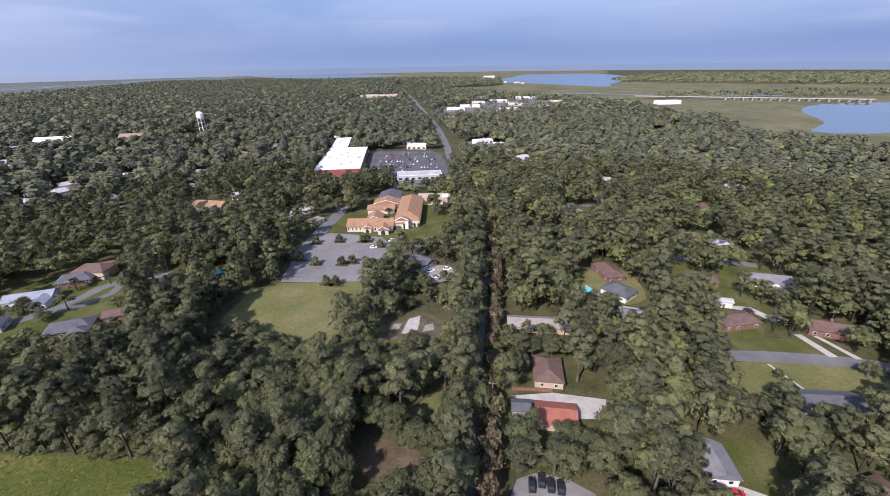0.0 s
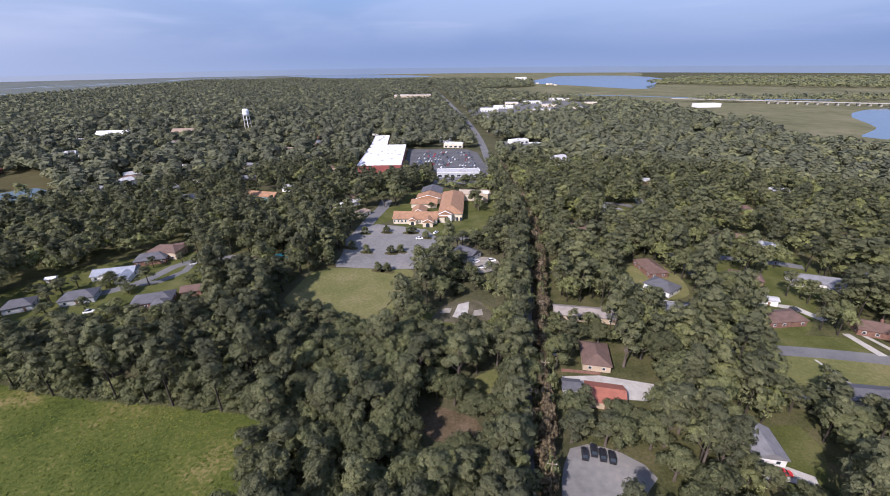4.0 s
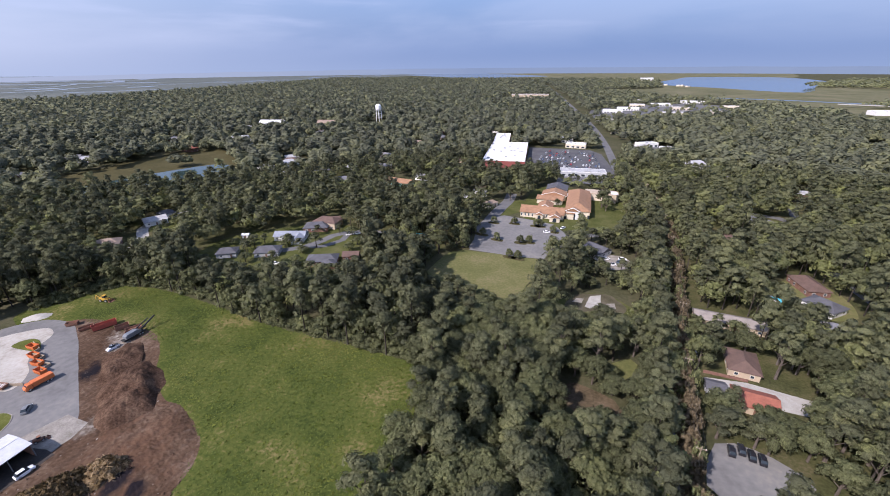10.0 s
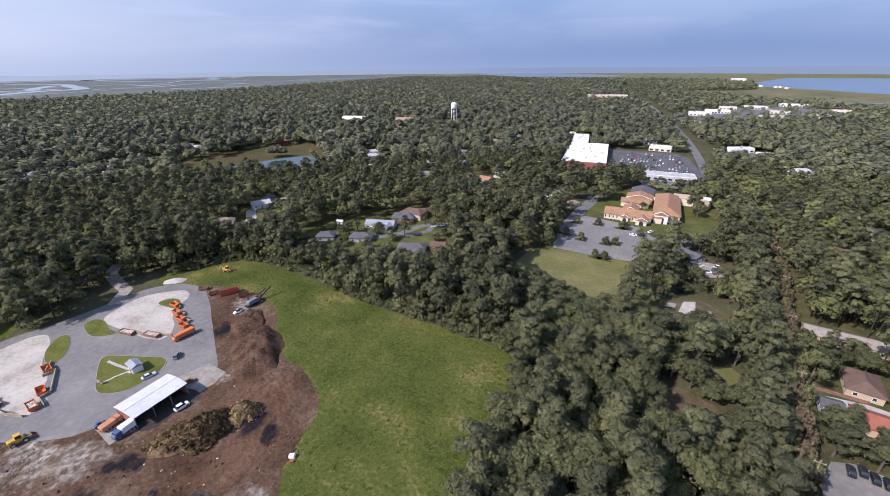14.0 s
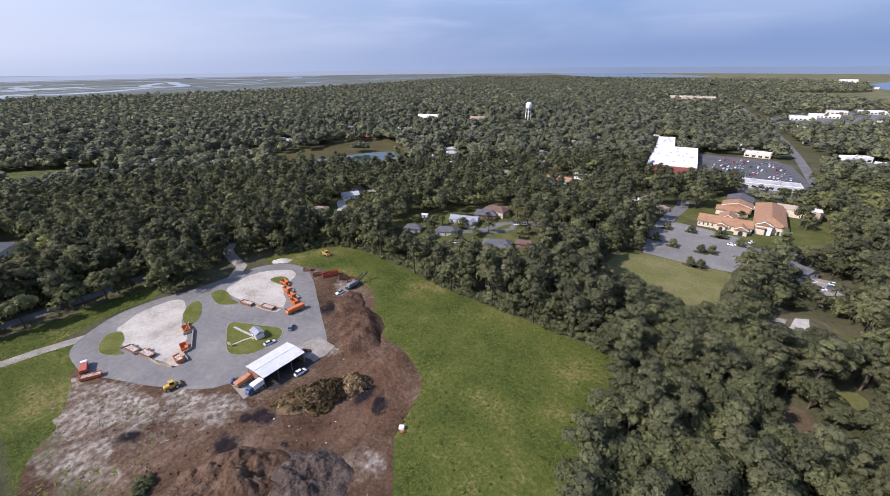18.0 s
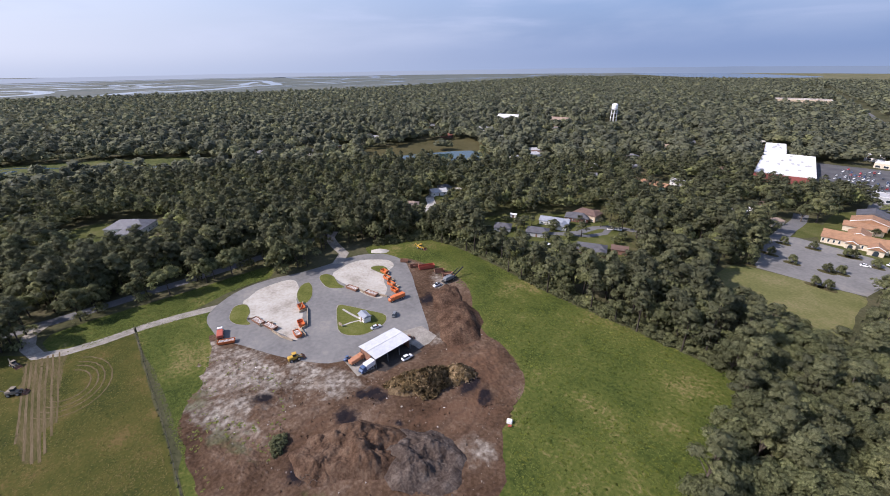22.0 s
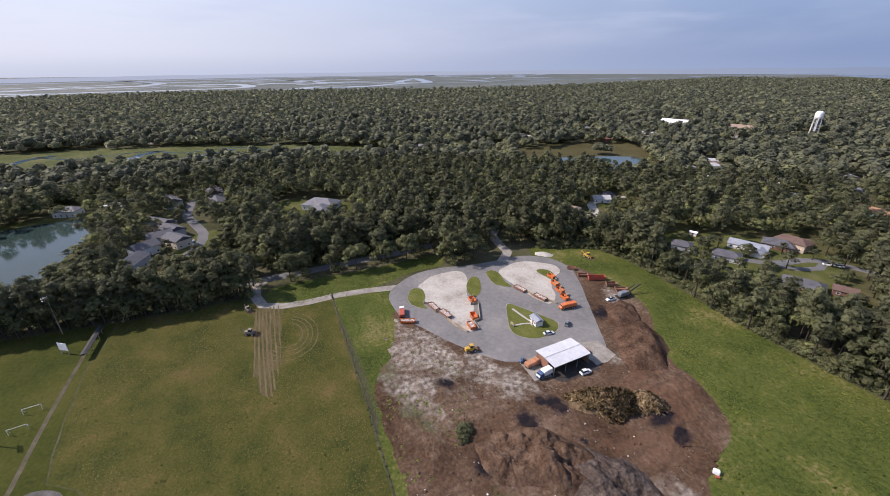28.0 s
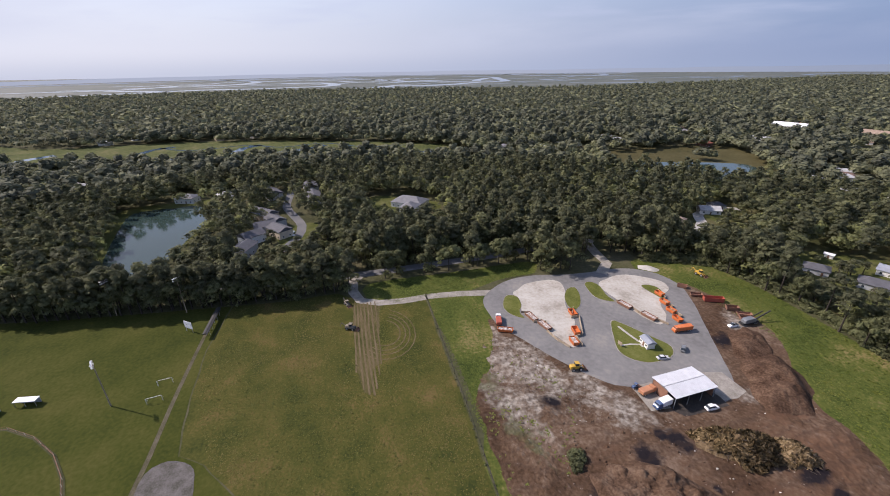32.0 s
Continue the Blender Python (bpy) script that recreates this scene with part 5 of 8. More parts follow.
for i in range(6):
    flat_building("riverside_house", pose(285 + i * 22 + 13 * math.sin(i * 2.3), 2390 - i * 38 + 20 * math.cos(i * 3.1), 0, 0, 0, -30 + 20 * math.sin(i)), 13, 10, 6, WALL["cream"], ROOF["grey"], "cream house with grey roof on the river bank", "house", 0.4, 0, False)


def road_bridge():
    t = empty("road_bridge", pose(750, 1193, 0), "long low concrete road bridge across the river", "bridge")
    way = Vector((300, -125, 0))
    d = way.normalized()
    n = Vector((-d.y, d.x, 0))
    bm = bmesh.new()
    a, b = Vector((-200, 83, 0)), way
    vs = [bm.verts.new(p + n * s + Vector((0, 0, z))) for z in (6.2, 7.4) for p, s in ((a, -6), (b, -6), (b, 6), (a, 6))]
    for f in ((3, 2, 1, 0), (4, 5, 6, 7), (0, 1, 5, 4), (1, 2, 6, 5), (2, 3, 7, 6), (3, 0, 4, 7)):
        bm.faces.new([vs[i] for i in f])
    part("deck", bm, M_CONCRETE, t)
    for i in range(16):
        p = way * ((i + 0.5) / 16)
        part("pier", boxed(p.x - 1.5, p.y - 5, -1, p.x + 1.5, p.y + 5, 6.2), M_CONCRETE, t)


road_bridge()


def water_tower():
    t = empty("water_tower", pose(-419, 737, 0), "white elevated water tower with domed tank on legs", "water tower")
    bm = bmesh.new()
    prof = [(0.2, 21.5), (4.0, 22.2), (5.4, 23.6), (5.6, 25), (5.6, 30.5), (5.0, 32.2), (3.2, 33.6), (0.2, 34.2)]
    rings = [[bm.verts.new((r * math.cos(2 * math.pi * i / 24), r * math.sin(2 * math.pi * i / 24), z)) for i in range(24)] for r, z in prof]
    for a, b in zip(rings, rings[1:]):
        for i in range(24):
            bm.faces.new((a[i], a[(i + 1) % 24], b[(i + 1) % 24], b[i]))
    part("tank", bm, M_WHITE, t)
    for i in range(6):
        a = 2 * math.pi * i / 6
        part("leg", roded((6.4 * math.cos(a), 6.4 * math.sin(a), 0), (5.3 * math.cos(a), 5.3 * math.sin(a), 23.5), 0.42, 0.36), M_WHITE, t)
        b = 2 * math.pi * (i + 1) / 6
        for z, r in ((8, 6.0), (16, 5.6)):
            part("brace", roded((r * math.cos(a), r * math.sin(a), z), (r * math.cos(b), r * math.sin(b), z), 0.16, sides=5), M_WHITE, t)
    part("riser", roded((0, 0, 0), (0, 0, 22), 0.8, sides=12), M_WHITE, t, "central white riser pipe")
    bm = bmesh.new()
    for i in range(24):
        a, b = 2 * math.pi * i / 24, 2 * math.pi * (i + 1) / 24
        rod(bm, (6.3 * math.cos(a), 6.3 * math.sin(a), 25), (6.3 * math.cos(b), 6.3 * math.sin(b), 25), 0.12, sides=4)
    part("catwalk", bm, M_METAL, t)


water_tower()
CLEAR.append((np.array([(-405, 640), (-375, 640), (-400, 750), (-436, 750)]), 4))


# ---------------------------------------------------------------- vehicles
PAINT = {n: plain(n + "_car_paint", c, 0.3) for n, c in {"white": (0.8, 0.8, 0.8), "black": (0.02, 0.02, 0.025), "silver": (0.5, 0.51, 0.52), "red": (0.45, 0.03, 0.03), "blue": (0.06, 0.1, 0.2), "grey": (0.16, 0.17, 0.18)}.items()}


def loft(sections):
    """A body through cross sections along x: (x, half width, bottom, top)."""
    bm = bmesh.new()
    rows = [[bm.verts.new((x, s * w * k, z)) for s, k, z in ((-1, 1, b), (1, 1, b), (1, 1, b + (t - b) * 0.6), (1, 0.86, t), (-1, 0.86, t), (-1, 1, b + (t - b) * 0.6))] for x, w, b, t in sections]
    for a, b in zip(rows, rows[1:]):
        for i in range(6):
            j = (i + 1) % 6
            bm.faces.new((a[i], b[i], b[j], a[j]))
    bm.faces.new(rows[0])
    bm.faces.new(rows[-1][::-1])
    bmesh.ops.recalc_face_normals(bm, faces=bm.faces)
    return bm


def wheel_mesh(r, w):
    key = (r, w)
    if key not in WHEELS:
        out = []
        for name, rr, ww, mat in (("tyre", r, w, M_BLACK), ("rim", r * 0.6, w + 0.03, M_METAL)):
            bm = roded((0, -ww / 2, 0), (0, ww / 2, 0), rr, sides=12)
            me = bpy.data.meshes.new(name)
            bm.to_mesh(me)
            bm.free()
            me.materials.append(mat)
            out.append(me)
        WHEELS[key] = out
    return WHEELS[key]


WHEELS = {}


def wheels(parent, spots, r, w):
    tyre, rim = wheel_mesh(r, w)
    for x, y in spots:
        o = shared("wheel", tyre, parent, pose(x, y, r))
        shared("rim", rim, o)


def car(colour, kind="saloon"):
    tall = 1.48 if kind == "saloon" else 1.8
    label = {"saloon": f"{colour} saloon car parked", "suv": f"{colour} sport utility car parked", "pickup": f"{colour} pickup truck parked"}[kind]
    t = empty("car", pose(0, 0, 0), label, "car")
    hood = 0.86 if kind == "saloon" else 1.05
    part("body", loft([(-2.3, 0.75, 0.35, 0.75), (-2.2, 0.88, 0.25, hood), (-0.9, 0.9, 0.22, hood + 0.06), (1.0, 0.9, 0.22, hood + 0.06), (2.1, 0.87, 0.25, hood - 0.12), (2.35, 0.72, 0.35, 0.66)]), PAINT[colour], t)
    if kind == "pickup":
        cab = [(-0.5, 0.82, hood, hood + 0.1), (-0.3, 0.8, hood, tall), (0.7, 0.78, hood, tall), (1.2, 0.82, hood, hood + 0.1)]
        part("cargo_bed", boxed(-2.1, -0.72, hood, -0.6, 0.72, hood + 0.1), M_BLACK, t)
    else:
        back = -2.0 if kind == "suv" else -1.7
        cab = [(back, 0.82, hood, hood + 0.12), (back + 0.5, 0.78, hood, tall - 0.06), (0.35, 0.76, hood, tall - 0.06), (1.15, 0.82, hood, hood + 0.1)]
    part("glasshouse", loft(cab), M_GLASS, t, "dark car windows")
    x0, x1 = cab[1][0] + 0.02, cab[2][0] - 0.02
    part("roof", boxed(x0, -0.64, tall - 0.07, x1, 0.64, tall, bevel=0.03), PAINT[colour], t)
    wheels(t, ((1.4, 0.8), (1.4, -0.8), (-1.4, 0.8), (-1.4, -0.8)), 0.33, 0.22)
    for y in (-0.6, 0.6):
        part("headlight", boxed(2.22, y - 0.17, 0.58, 2.36, y + 0.17, 0.72), M_WHITE, t)
    return t


CARS = {}


def park(colour, kind, x, y, rot, z=0.07, group=""):
    key = (colour, kind)
    if key not in CARS:
        CARS[key] = car(colour, kind)
        CARS[key].matrix_basis = pose(x, y, z, 0, 0, rot)
        c = CARS[key]
    else:
        c = copy_thing(CARS[key], pose(x, y, z, 0, 0, rot))
    if group:
        tagged(c, group=group)
    return c


for x, y in ((22.2, 76), (25.1, 77.3), (27.3, 75.9), (29.8, 75.2)):
    park("black", "suv", x, y, 82, 0.06, "cars in the parking court")
park("red", "saloon", 75.6, 73, -9, 0.06)
park("silver", "saloon", 21.5, 123, 85, 0.06)
park("black", "suv", 24.5, 122.5, 85, 0.06)
park("black", "saloon", 107, 104, -5, 0.06)
park("black", "saloon", 137, 159.5, -55, 0.06)
park("black", "suv", 90, 161, -20, 0.06)
park("white", "saloon", -46, 236, 10, 0.06)
park("white", "saloon", -36, 247, 60, 0.06)
park("silver", "saloon", -194.2, 11.6, 78)
park("grey", "suv", -196, 23.4, 130)
park("white", "suv", -168.6, 7.6, 86, 0.11)
park("white", "pickup", -172, 193, 40, 0.06)
park("white", "suv", -190, 141, 15, 0.06)
park("white", "saloon", -168, 196, 30, 0.06)
park("white", "saloon", -378, -128, 20, 0.06)
park("white", "suv", -384, -129, 60, 0.06)
for x, y, rot in ((-6, 196, 20), (-2, 201, 60), (0, 205, 10), (-9, 203, 35)):
    park("white" if rot != 60 else "blue", "pickup" if rot == 20 else "suv", x, y, rot, 0.06)
g = random.Random(12)
for row in range(7):
    for i in range(22):
        x, y = -76 + i * 3.3, 437 + row * 14.0 + (i % 2) * 0.3
        if g.random() < 0.62 and x < -4 - row * 2.0 and x > -84 + row * 1:
            park(g.choice(("white", "black", "silver", "grey", "blue", "red")), g.choice(("saloon", "suv", "saloon")), x, y - 0.12 * (x + 40), 83 + g.choice((0, 180)), 0.06, "cars in the shopping car park")


# ---------------------------------------------------------------- the depot yard
def steel_shed():
    t = empty("steel_shed", pose(-177.6, 4.2, 0.1), "open steel shed with low white metal roof and dark inside", "shed")
    for i, x in enumerate((-5.5, 0.1)):
        bm = bmesh.new()
        z0, z1 = (4.6, 5.1) if i == 0 else (5.1, 4.6)
        x1 = x + 5.4
        vs = [bm.verts.new(p) for p in ((x, -8.8, z0), (x1, -8.8, z1), (x1, 8.8, z1), (x, 8.8, z0), (x, -8.8, z0 + 0.15), (x1, -8.8, z1 + 0.15), (x1, 8.8, z1 + 0.15), (x, 8.8, z0 + 0.15))]
        for f in ((3, 2, 1, 0), (4, 5, 6, 7), (0, 1, 5, 4), (1, 2, 6, 5), (2, 3, 7, 6), (3, 0, 4, 7)):
            bm.faces.new([vs[k] for k in f])
        part("roof_panel", bm, M_SHEET, t, "white ribbed roof sheet")
        for k in range(24):
            y = -8.5 + k * 0.74
            part("roof_rib", roded((x + 0.05, y, z0 + 0.15), (x1 - 0.05, y, z1 + 0.15), 0.025, sides=4), M_SHEET, t)
    part("ridge_gutter", boxed(-0.14, -8.75, 4.95, 0.14, 8.75, 5.1), PAINT["grey"], t, "dark seam between the roof sheets")
    for x in (-5.0, 5.0):
        for y in (-8.4, -2.8, 2.8, 8.4):
            part("post", boxed(x - 0.1, y - 0.1, 0, x + 0.1, y + 0.1, 4.55), PAINT["grey"], t)
    part("back_wall", boxed(-5.1, -8.3, 0, -4.95, 8.3, 4.5), M_RUST, t, "rusty sheet metal wall")
    part("end_wall", boxed(-4.9, -8.36, 0, 1.5, -8.24, 4.4), M_RUST, t, "rusty sheet metal end wall")
    part("end_wall", boxed(-4.9, 8.24, 0, 4.6, 8.36, 4.4), M_RUST, t, "rusty sheet metal end wall")
    for y in (-8.5, 8.5):
        part("end_beam", boxed(-5, y - 0.08, 4.45, 5, y + 0.08, 4.6), PAINT["grey"], t)


steel_shed()


def kiosk():
    t = empty("kiosk", pose(-202.8, 11.8, 0.2, 0, 0, -8), "small white attendant hut with pitched metal roof", "hut")
    part("wall", boxed(-2.6, -1.7, 0, 2.6, 1.7, 2.5), WALL["white"], t)
    part("roof", roof_bm(5.2, 3.4, 2.5, 0.9, 0.0, 0.35), ROOF["slate"], t)
    part("door", boxed(-0.5, -1.78, 0.02, 0.5, -1.71, 2.05), M_DOOR, t)
    for x in (-1.7, 1.7):
        f = part("window", boxed(x - 0.5, -1.77, 1.0, x + 0.5, -1.71, 1.9), M_TRIM, t)
        part("pane", boxed(x - 0.4, -1.8, 1.1, x + 0.4, -1.775, 1.8), M_GLASS, f)
    part("step", boxed(-0.7, -2.6, 0, 0.7, -1.8, 0.18), M_CONCRETE, t)


kiosk()
band("footway", [(-217.5, 9.6), (-212, 9.9), (-205.5, 10.6)], 1.1, 0.215, M_CONCRETE, "narrow concrete footway on the grass island", "path", None)
band("footway", [(-206, 1.6), (-205.5, 6), (-204, 10)], 0.8, 0.22, M_CONCRETE, "narrow concrete footway on the grass island", "path", None)
t = empty("sign_board", pose(-206, 1.2, 0.2, 0, 0, 10), "weathered wooden notice board beside the island", "sign")
part("board", boxed(-1.0, -0.08, 0.7, 1.0, 0.08, 2.0), M_WOOD, t)
for x in (-0.8, 0.8):
    part("post", boxed(x - 0.08, -0.07, -0.1, x + 0.08, 0.07, 2.1), M_WOOD, t)


def bin_part(bm, l, w, h, wall=0.12, flare=0.25):
    """An open-topped steel container: four thick leaning sides and a floor."""
    a, b, c, d = l / 2, w / 2, l / 2 + flare, w / 2 + flare * 0.4
    rings = []
    for x, y, z in ((a, b, 0.2), (c, d, h), (c - wall, d - wall, h), (a - wall, b - wall, 0.35)):
        rings.append([bm.verts.new(p) for p in ((-x, -y, z), (x, -y, z), (x, y, z), (-x, y, z))])
    for p, q in zip(rings, rings[1:]):
        for i in range(4):
            bm.faces.new((p[i], p[(i + 1) % 4], q[(i + 1) % 4], q[i]))
    bm.faces.new(rings[0][::-1])
    bm.faces.new(rings[-1])


def container(x, y, rot, paint, label, l=6.6, w=2.4, h=1.7, fill=None, group="roll-off containers"):
    t = empty("roll_off_container", pose(x, y, 0.09, 0, 0, rot), label, "container", group)
    bm = bmesh.new()
    bin_part(bm, l, w, h)
    part("hopper", bm, paint, t)
    for s in (-1, 1):
        for i in range(7):
            px = -l / 2 + 0.5 + i * (l - 1) / 6
            part("rib", boxed(px - 0.06, s * (w / 2 + 0.02) - 0.06, 0.25, px + 0.06, s * (w / 2 + 0.08) + 0.06, h - 0.1), paint, t)
        part("skid", boxed(-l / 2, s * 0.6 - 0.09, 0, l / 2, s * 0.6 + 0.09, 0.21), M_RUST, t)
    if fill:
        bm = bmesh.new()
        bmesh.ops.create_grid(bm, x_segments=10, y_segments=5, size=1)
        for v in bm.verts:
            v.co = Vector((v.co.x * (l / 2 - 0.16), v.co.y * (w / 2 - 0.16), h * 0.8 + 0.35 * noise.noise(Vector((x + v.co.x * 4, y + v.co.y * 2, 0)))))
        part("load", bm, fill, t, "heaped mixed scrap")
    return t


for x, y, rot in ((-233.4, 46.4, 4), (-226.4, 42.8, 0), (-219.6, 40.2, 5), (-213.2, 37.4, -2)):
    container(x, y, rot, M_ORANGE, "open orange roll-off container below the sand lot", 3.9, 2.2)
for x, y, rot in ((-232.2, -3.6, -10), (-219.8, -10.2, -14), (-213.8, -15.0, -8)):
    container(x, y, rot, M_ORANGE, "open orange roll-off container beside the sand lot", 4.4, fill=M_SCRAP if x > -215 else None)
for x, y, rot in ((-235.6, -22.8, 8), (-227.6, -20.6, 10), (-230.5, 23.6, 12), (-219, 27.3, 12)):
    container(x, y, rot, M_RUST, "rusty roll-off container heaped with white scrap", h=1.4, fill=M_SCRAP)
container(-220.5, 66.0, 62, M_RED, "long faded red roll-off container on grass", 8.5, 2.4, 2.3, group="containers on the grass")
container(-227, 62.6, 62, M_RUST, "dented rusty open container on grass", 5, 2.2, 1.3, group="containers on the grass")
container(-212, 67.6, 60, M_RUST, "faded brownish container on grass", 4.8, 2.4, 1.9, group="containers on the grass")
container(-206.6, 68.6, 60, M_RUST, "rusty brown container on grass", 5.5, 2.4, 1.2, group="containers on the grass")
container(-236, 62.8, 40, M_RUST, "rusty brown container at the yard's edge", 4, 2.2, 1.6, group="containers on the grass")
container(-203.6, 66.4, 60, M_RUST, "rusty brown container on grass", 5.5, 2.4, 1.6, group="containers on the grass")
container(-230.2, -38.2, 62, M_ORANGE, "orange open container beside the yard", 6.2, 2.3, 1.4, M_SCRAP, group="containers on the grass")


def saw_wall(points, label):
    """A stepped timber retaining edge, each stretch a plank wall."""
    t = empty("retaining_edge", pose(0, 0, 0), label, "retaining wall")
    for (x0, y0), (x1, y1) in zip(points, points[1:]):
        d = Vector((x1 - x0, y1 - y0, 0))
        a = math.atan2(d.y, d.x)
        o = part("panel", boxed(0, -0.14, 0, d.length, 0.14, 1.1), M_WOOD, t, "weathered timber panel")
        o.matrix_basis = pose(x0, y0, 0.05, 0, 0, math.degrees(a))


saw_wall([(-241, -25.2), (-238.5, -21), (-231.8, -23.6), (-230.2, -18.4), (-224, -21.4), (-217.5, -20.6), (-211.5, -18.4)], "stepped timber edge of the western sand lot")
saw_wall([(-236.5, -0.5), (-229.5, -6.0), (-229.5, -2), (-217, -8.6), (-216.5, -12), (-210.5, -13)], "stepped timber edge of the western sand lot")
saw_wall([(-235.5, 22.5), (-227, 25.5), (-223.5, 25.5), (-215, 29.5), (-211.5, 31)], "stepped timber edge of the northern sand lot")
saw_wall([(-237, 48.6), (-229.5, 46.5), (-229, 43.3), (-222, 44.0), (-221.5, 41), (-214.5, 41.5), (-214, 38)], "stepped timber edge of the northern sand lot")


M_FADED = plain("faded_orange_paint", (0.42, 0.19, 0.1), 0.7)


def lorry(name, x, y, rot, paint, label, l=8.0, cab=M_WHITE, box_h=2.6, box_mat=None):
    t = empty(name, pose(x, y, 0.08, 0, 0, rot), label, "lorry")
    part("chassis", boxed(-l / 2, -0.5, 0.55, l / 2, 0.5, 0.8), M_BLACK, t)
    c = part("cab", loft([(l / 2 - 2.2, 1.15, 0.7, 2.5), (l / 2 - 0.9, 1.15, 0.6, 2.5), (l / 2 - 0.3, 1.1, 0.5, 1.7), (l / 2, 1.05, 0.5, 1.4)]), cab, t)
    part("windscreen", boxed(l / 2 - 0.86, -0.95, 1.65, l / 2 - 0.5, 0.95, 2.3), M_GLASS, c)
    body = boxed(-l / 2, -1.2, 0.85, l / 2 - 2.35, 1.2, box_h, bevel=0.12)
    part("load_body", body, box_mat or paint, t)
    wheels(t, ((l / 2 - 1.2, 1.0), (l / 2 - 1.2, -1.0), (-l / 2 + 1.2, 1.0), (-l / 2 + 1.2, -1.0), (-l / 2 + 2.3, 1.0), (-l / 2 + 2.3, -1.0)), 0.48, 0.3)
    return t


lorry("refuse_lorry", -206.2, 33.0, -97, M_ORANGE, "orange lorry with an orange container body", 8.6, M_ORANGE, 2.7)
lorry("orange_lorry", -181.2, -7.0, 95, M_FADED, "faded orange lorry parked by the shed", 6.8, M_FADED, 2.3)
lorry("box_lorry", -174.6, -7.0, -85, M_WHITE, "white box lorry with blue cab by the shed", 6.5, PAINT["blue"], 3.0)
lorry("tipper_lorry", -237.6, -38.0, 160, M_RED, "faded red and white lorry beside the yard", 7.5, M_WHITE, 2.2)


M_MACHINE = plain("faded_tan_paint", (0.2, 0.17, 0.13), 0.7)


def loader(x, y, rot, paint, label, arm=True, name="wheel_loader", s=1.0):
    t = empty(name, pose(x, y, 0.05, 0, 0, rot) @ Matrix.Scale(s, 4), label, "loader")
    part("body", loft([(-2.6, 0.8, 0.9, 1.9), (-2.3, 0.95, 0.8, 2.1), (-0.4, 0.95, 0.8, 2.1), (1.4, 0.7, 0.8, 1.5)]), paint, t)
    c = part("cab", boxed(-0.7, -0.75, 2.05, 0.7, 0.75, 3.1, bevel=0.08), M_GLASS, t)
    part("cab_roof", boxed(-0.85, -0.85, 3.1, 0.85, 0.85, 3.22, bevel=0.04), paint, c)
    wheels(t, ((1.3, 1.05), (1.3, -1.05), (-1.6, 1.05), (-1.6, -1.05)), 0.72, 0.5)
    for y0 in (-0.6, 0.6):
        part("lift_arm", roded((0.6, y0, 1.7), (3.0, y0, 0.7), 0.14), paint, t)
    bm = bmesh.new()
    vs = [bm.verts.new(p) for p in ((2.9, -1.3, 0.1), (2.9, 1.3, 0.1), (4.0, 1.3, 0.1), (4.0, -1.3, 0.1), (2.8, -1.3, 1.2), (2.8, 1.3, 1.2))]
    for f in ((0, 3, 2, 1), (0, 1, 5, 4), (0, 4, 3), (1, 2, 5)):
        bm.faces.new([vs[i] for i in f])
    part("bucket", bm, M_RUST, t, "worn steel bucket")
    if arm:
        part("boom", roded((-2.4, 0, 1.5), (-4.4, 0, 3.0), 0.16), paint, t)
        part("dipper", roded((-4.4, 0, 3.0), (-5.2, 0, 0.9), 0.13), paint, t)
    return t


loader(-243, 82, 10, M_YELLOW, "yellow backhoe loader standing on grass")
loader(-199.5, -23.4, 80, M_YELLOW, "yellow wheel loader at the yard's edge", False)
loader(-274, -101, 20, M_MACHINE, "grey-tan tracked machine on the meadow", True, "skid_machine", 0.8)
loader(-253, -101.4, 60, M_MACHINE, "grey-tan loader with raised boom on the meadow", True, "skid_machine", 0.95)
loader(-177.5, 16.5, 60, M_RUST, "small rusty tractor beside the shed", False, "tractor", 0.6)
loader(-184.6, -9.2, 100, PAINT["blue"], "small blue tractor by the shed", False, "tractor", 0.6)


def conveyor_rig():
    t = empty("screening_rig", pose(-201.4, 60, 0.05, 0, 0, 88), "dark wheeled screening machine with raised conveyor behind a white pickup", "machine")
    part("frame", boxed(0, -1.1, 0.7, 9, 1.1, 1.3), M_BLACK, t)
    part("hopper", loft([(1, 1.2, 1.3, 2.4), (2, 1.3, 1.3, 3.0), (6, 1.3, 1.3, 3.0), (7.5, 1.0, 1.3, 2.2)]), PAINT["grey"], t)
    part("conveyor", roded((7, 0, 1.4), (15, 0, 4.6), 0.35, sides=6), M_BLACK, t, "raised conveyor arm")
    part("conveyor", roded((5, 0.9, 2.0), (13, 1.6, 4.0), 0.25, sides=6), M_BLACK, t, "raised conveyor arm")
    wheels(t, ((6.5, 1.1), (6.5, -1.1), (7.6, 1.1), (7.6, -1.1)), 0.5, 0.3)


conveyor_rig()
park("white", "pickup", -201.8, 56.2, -95, 0.06)


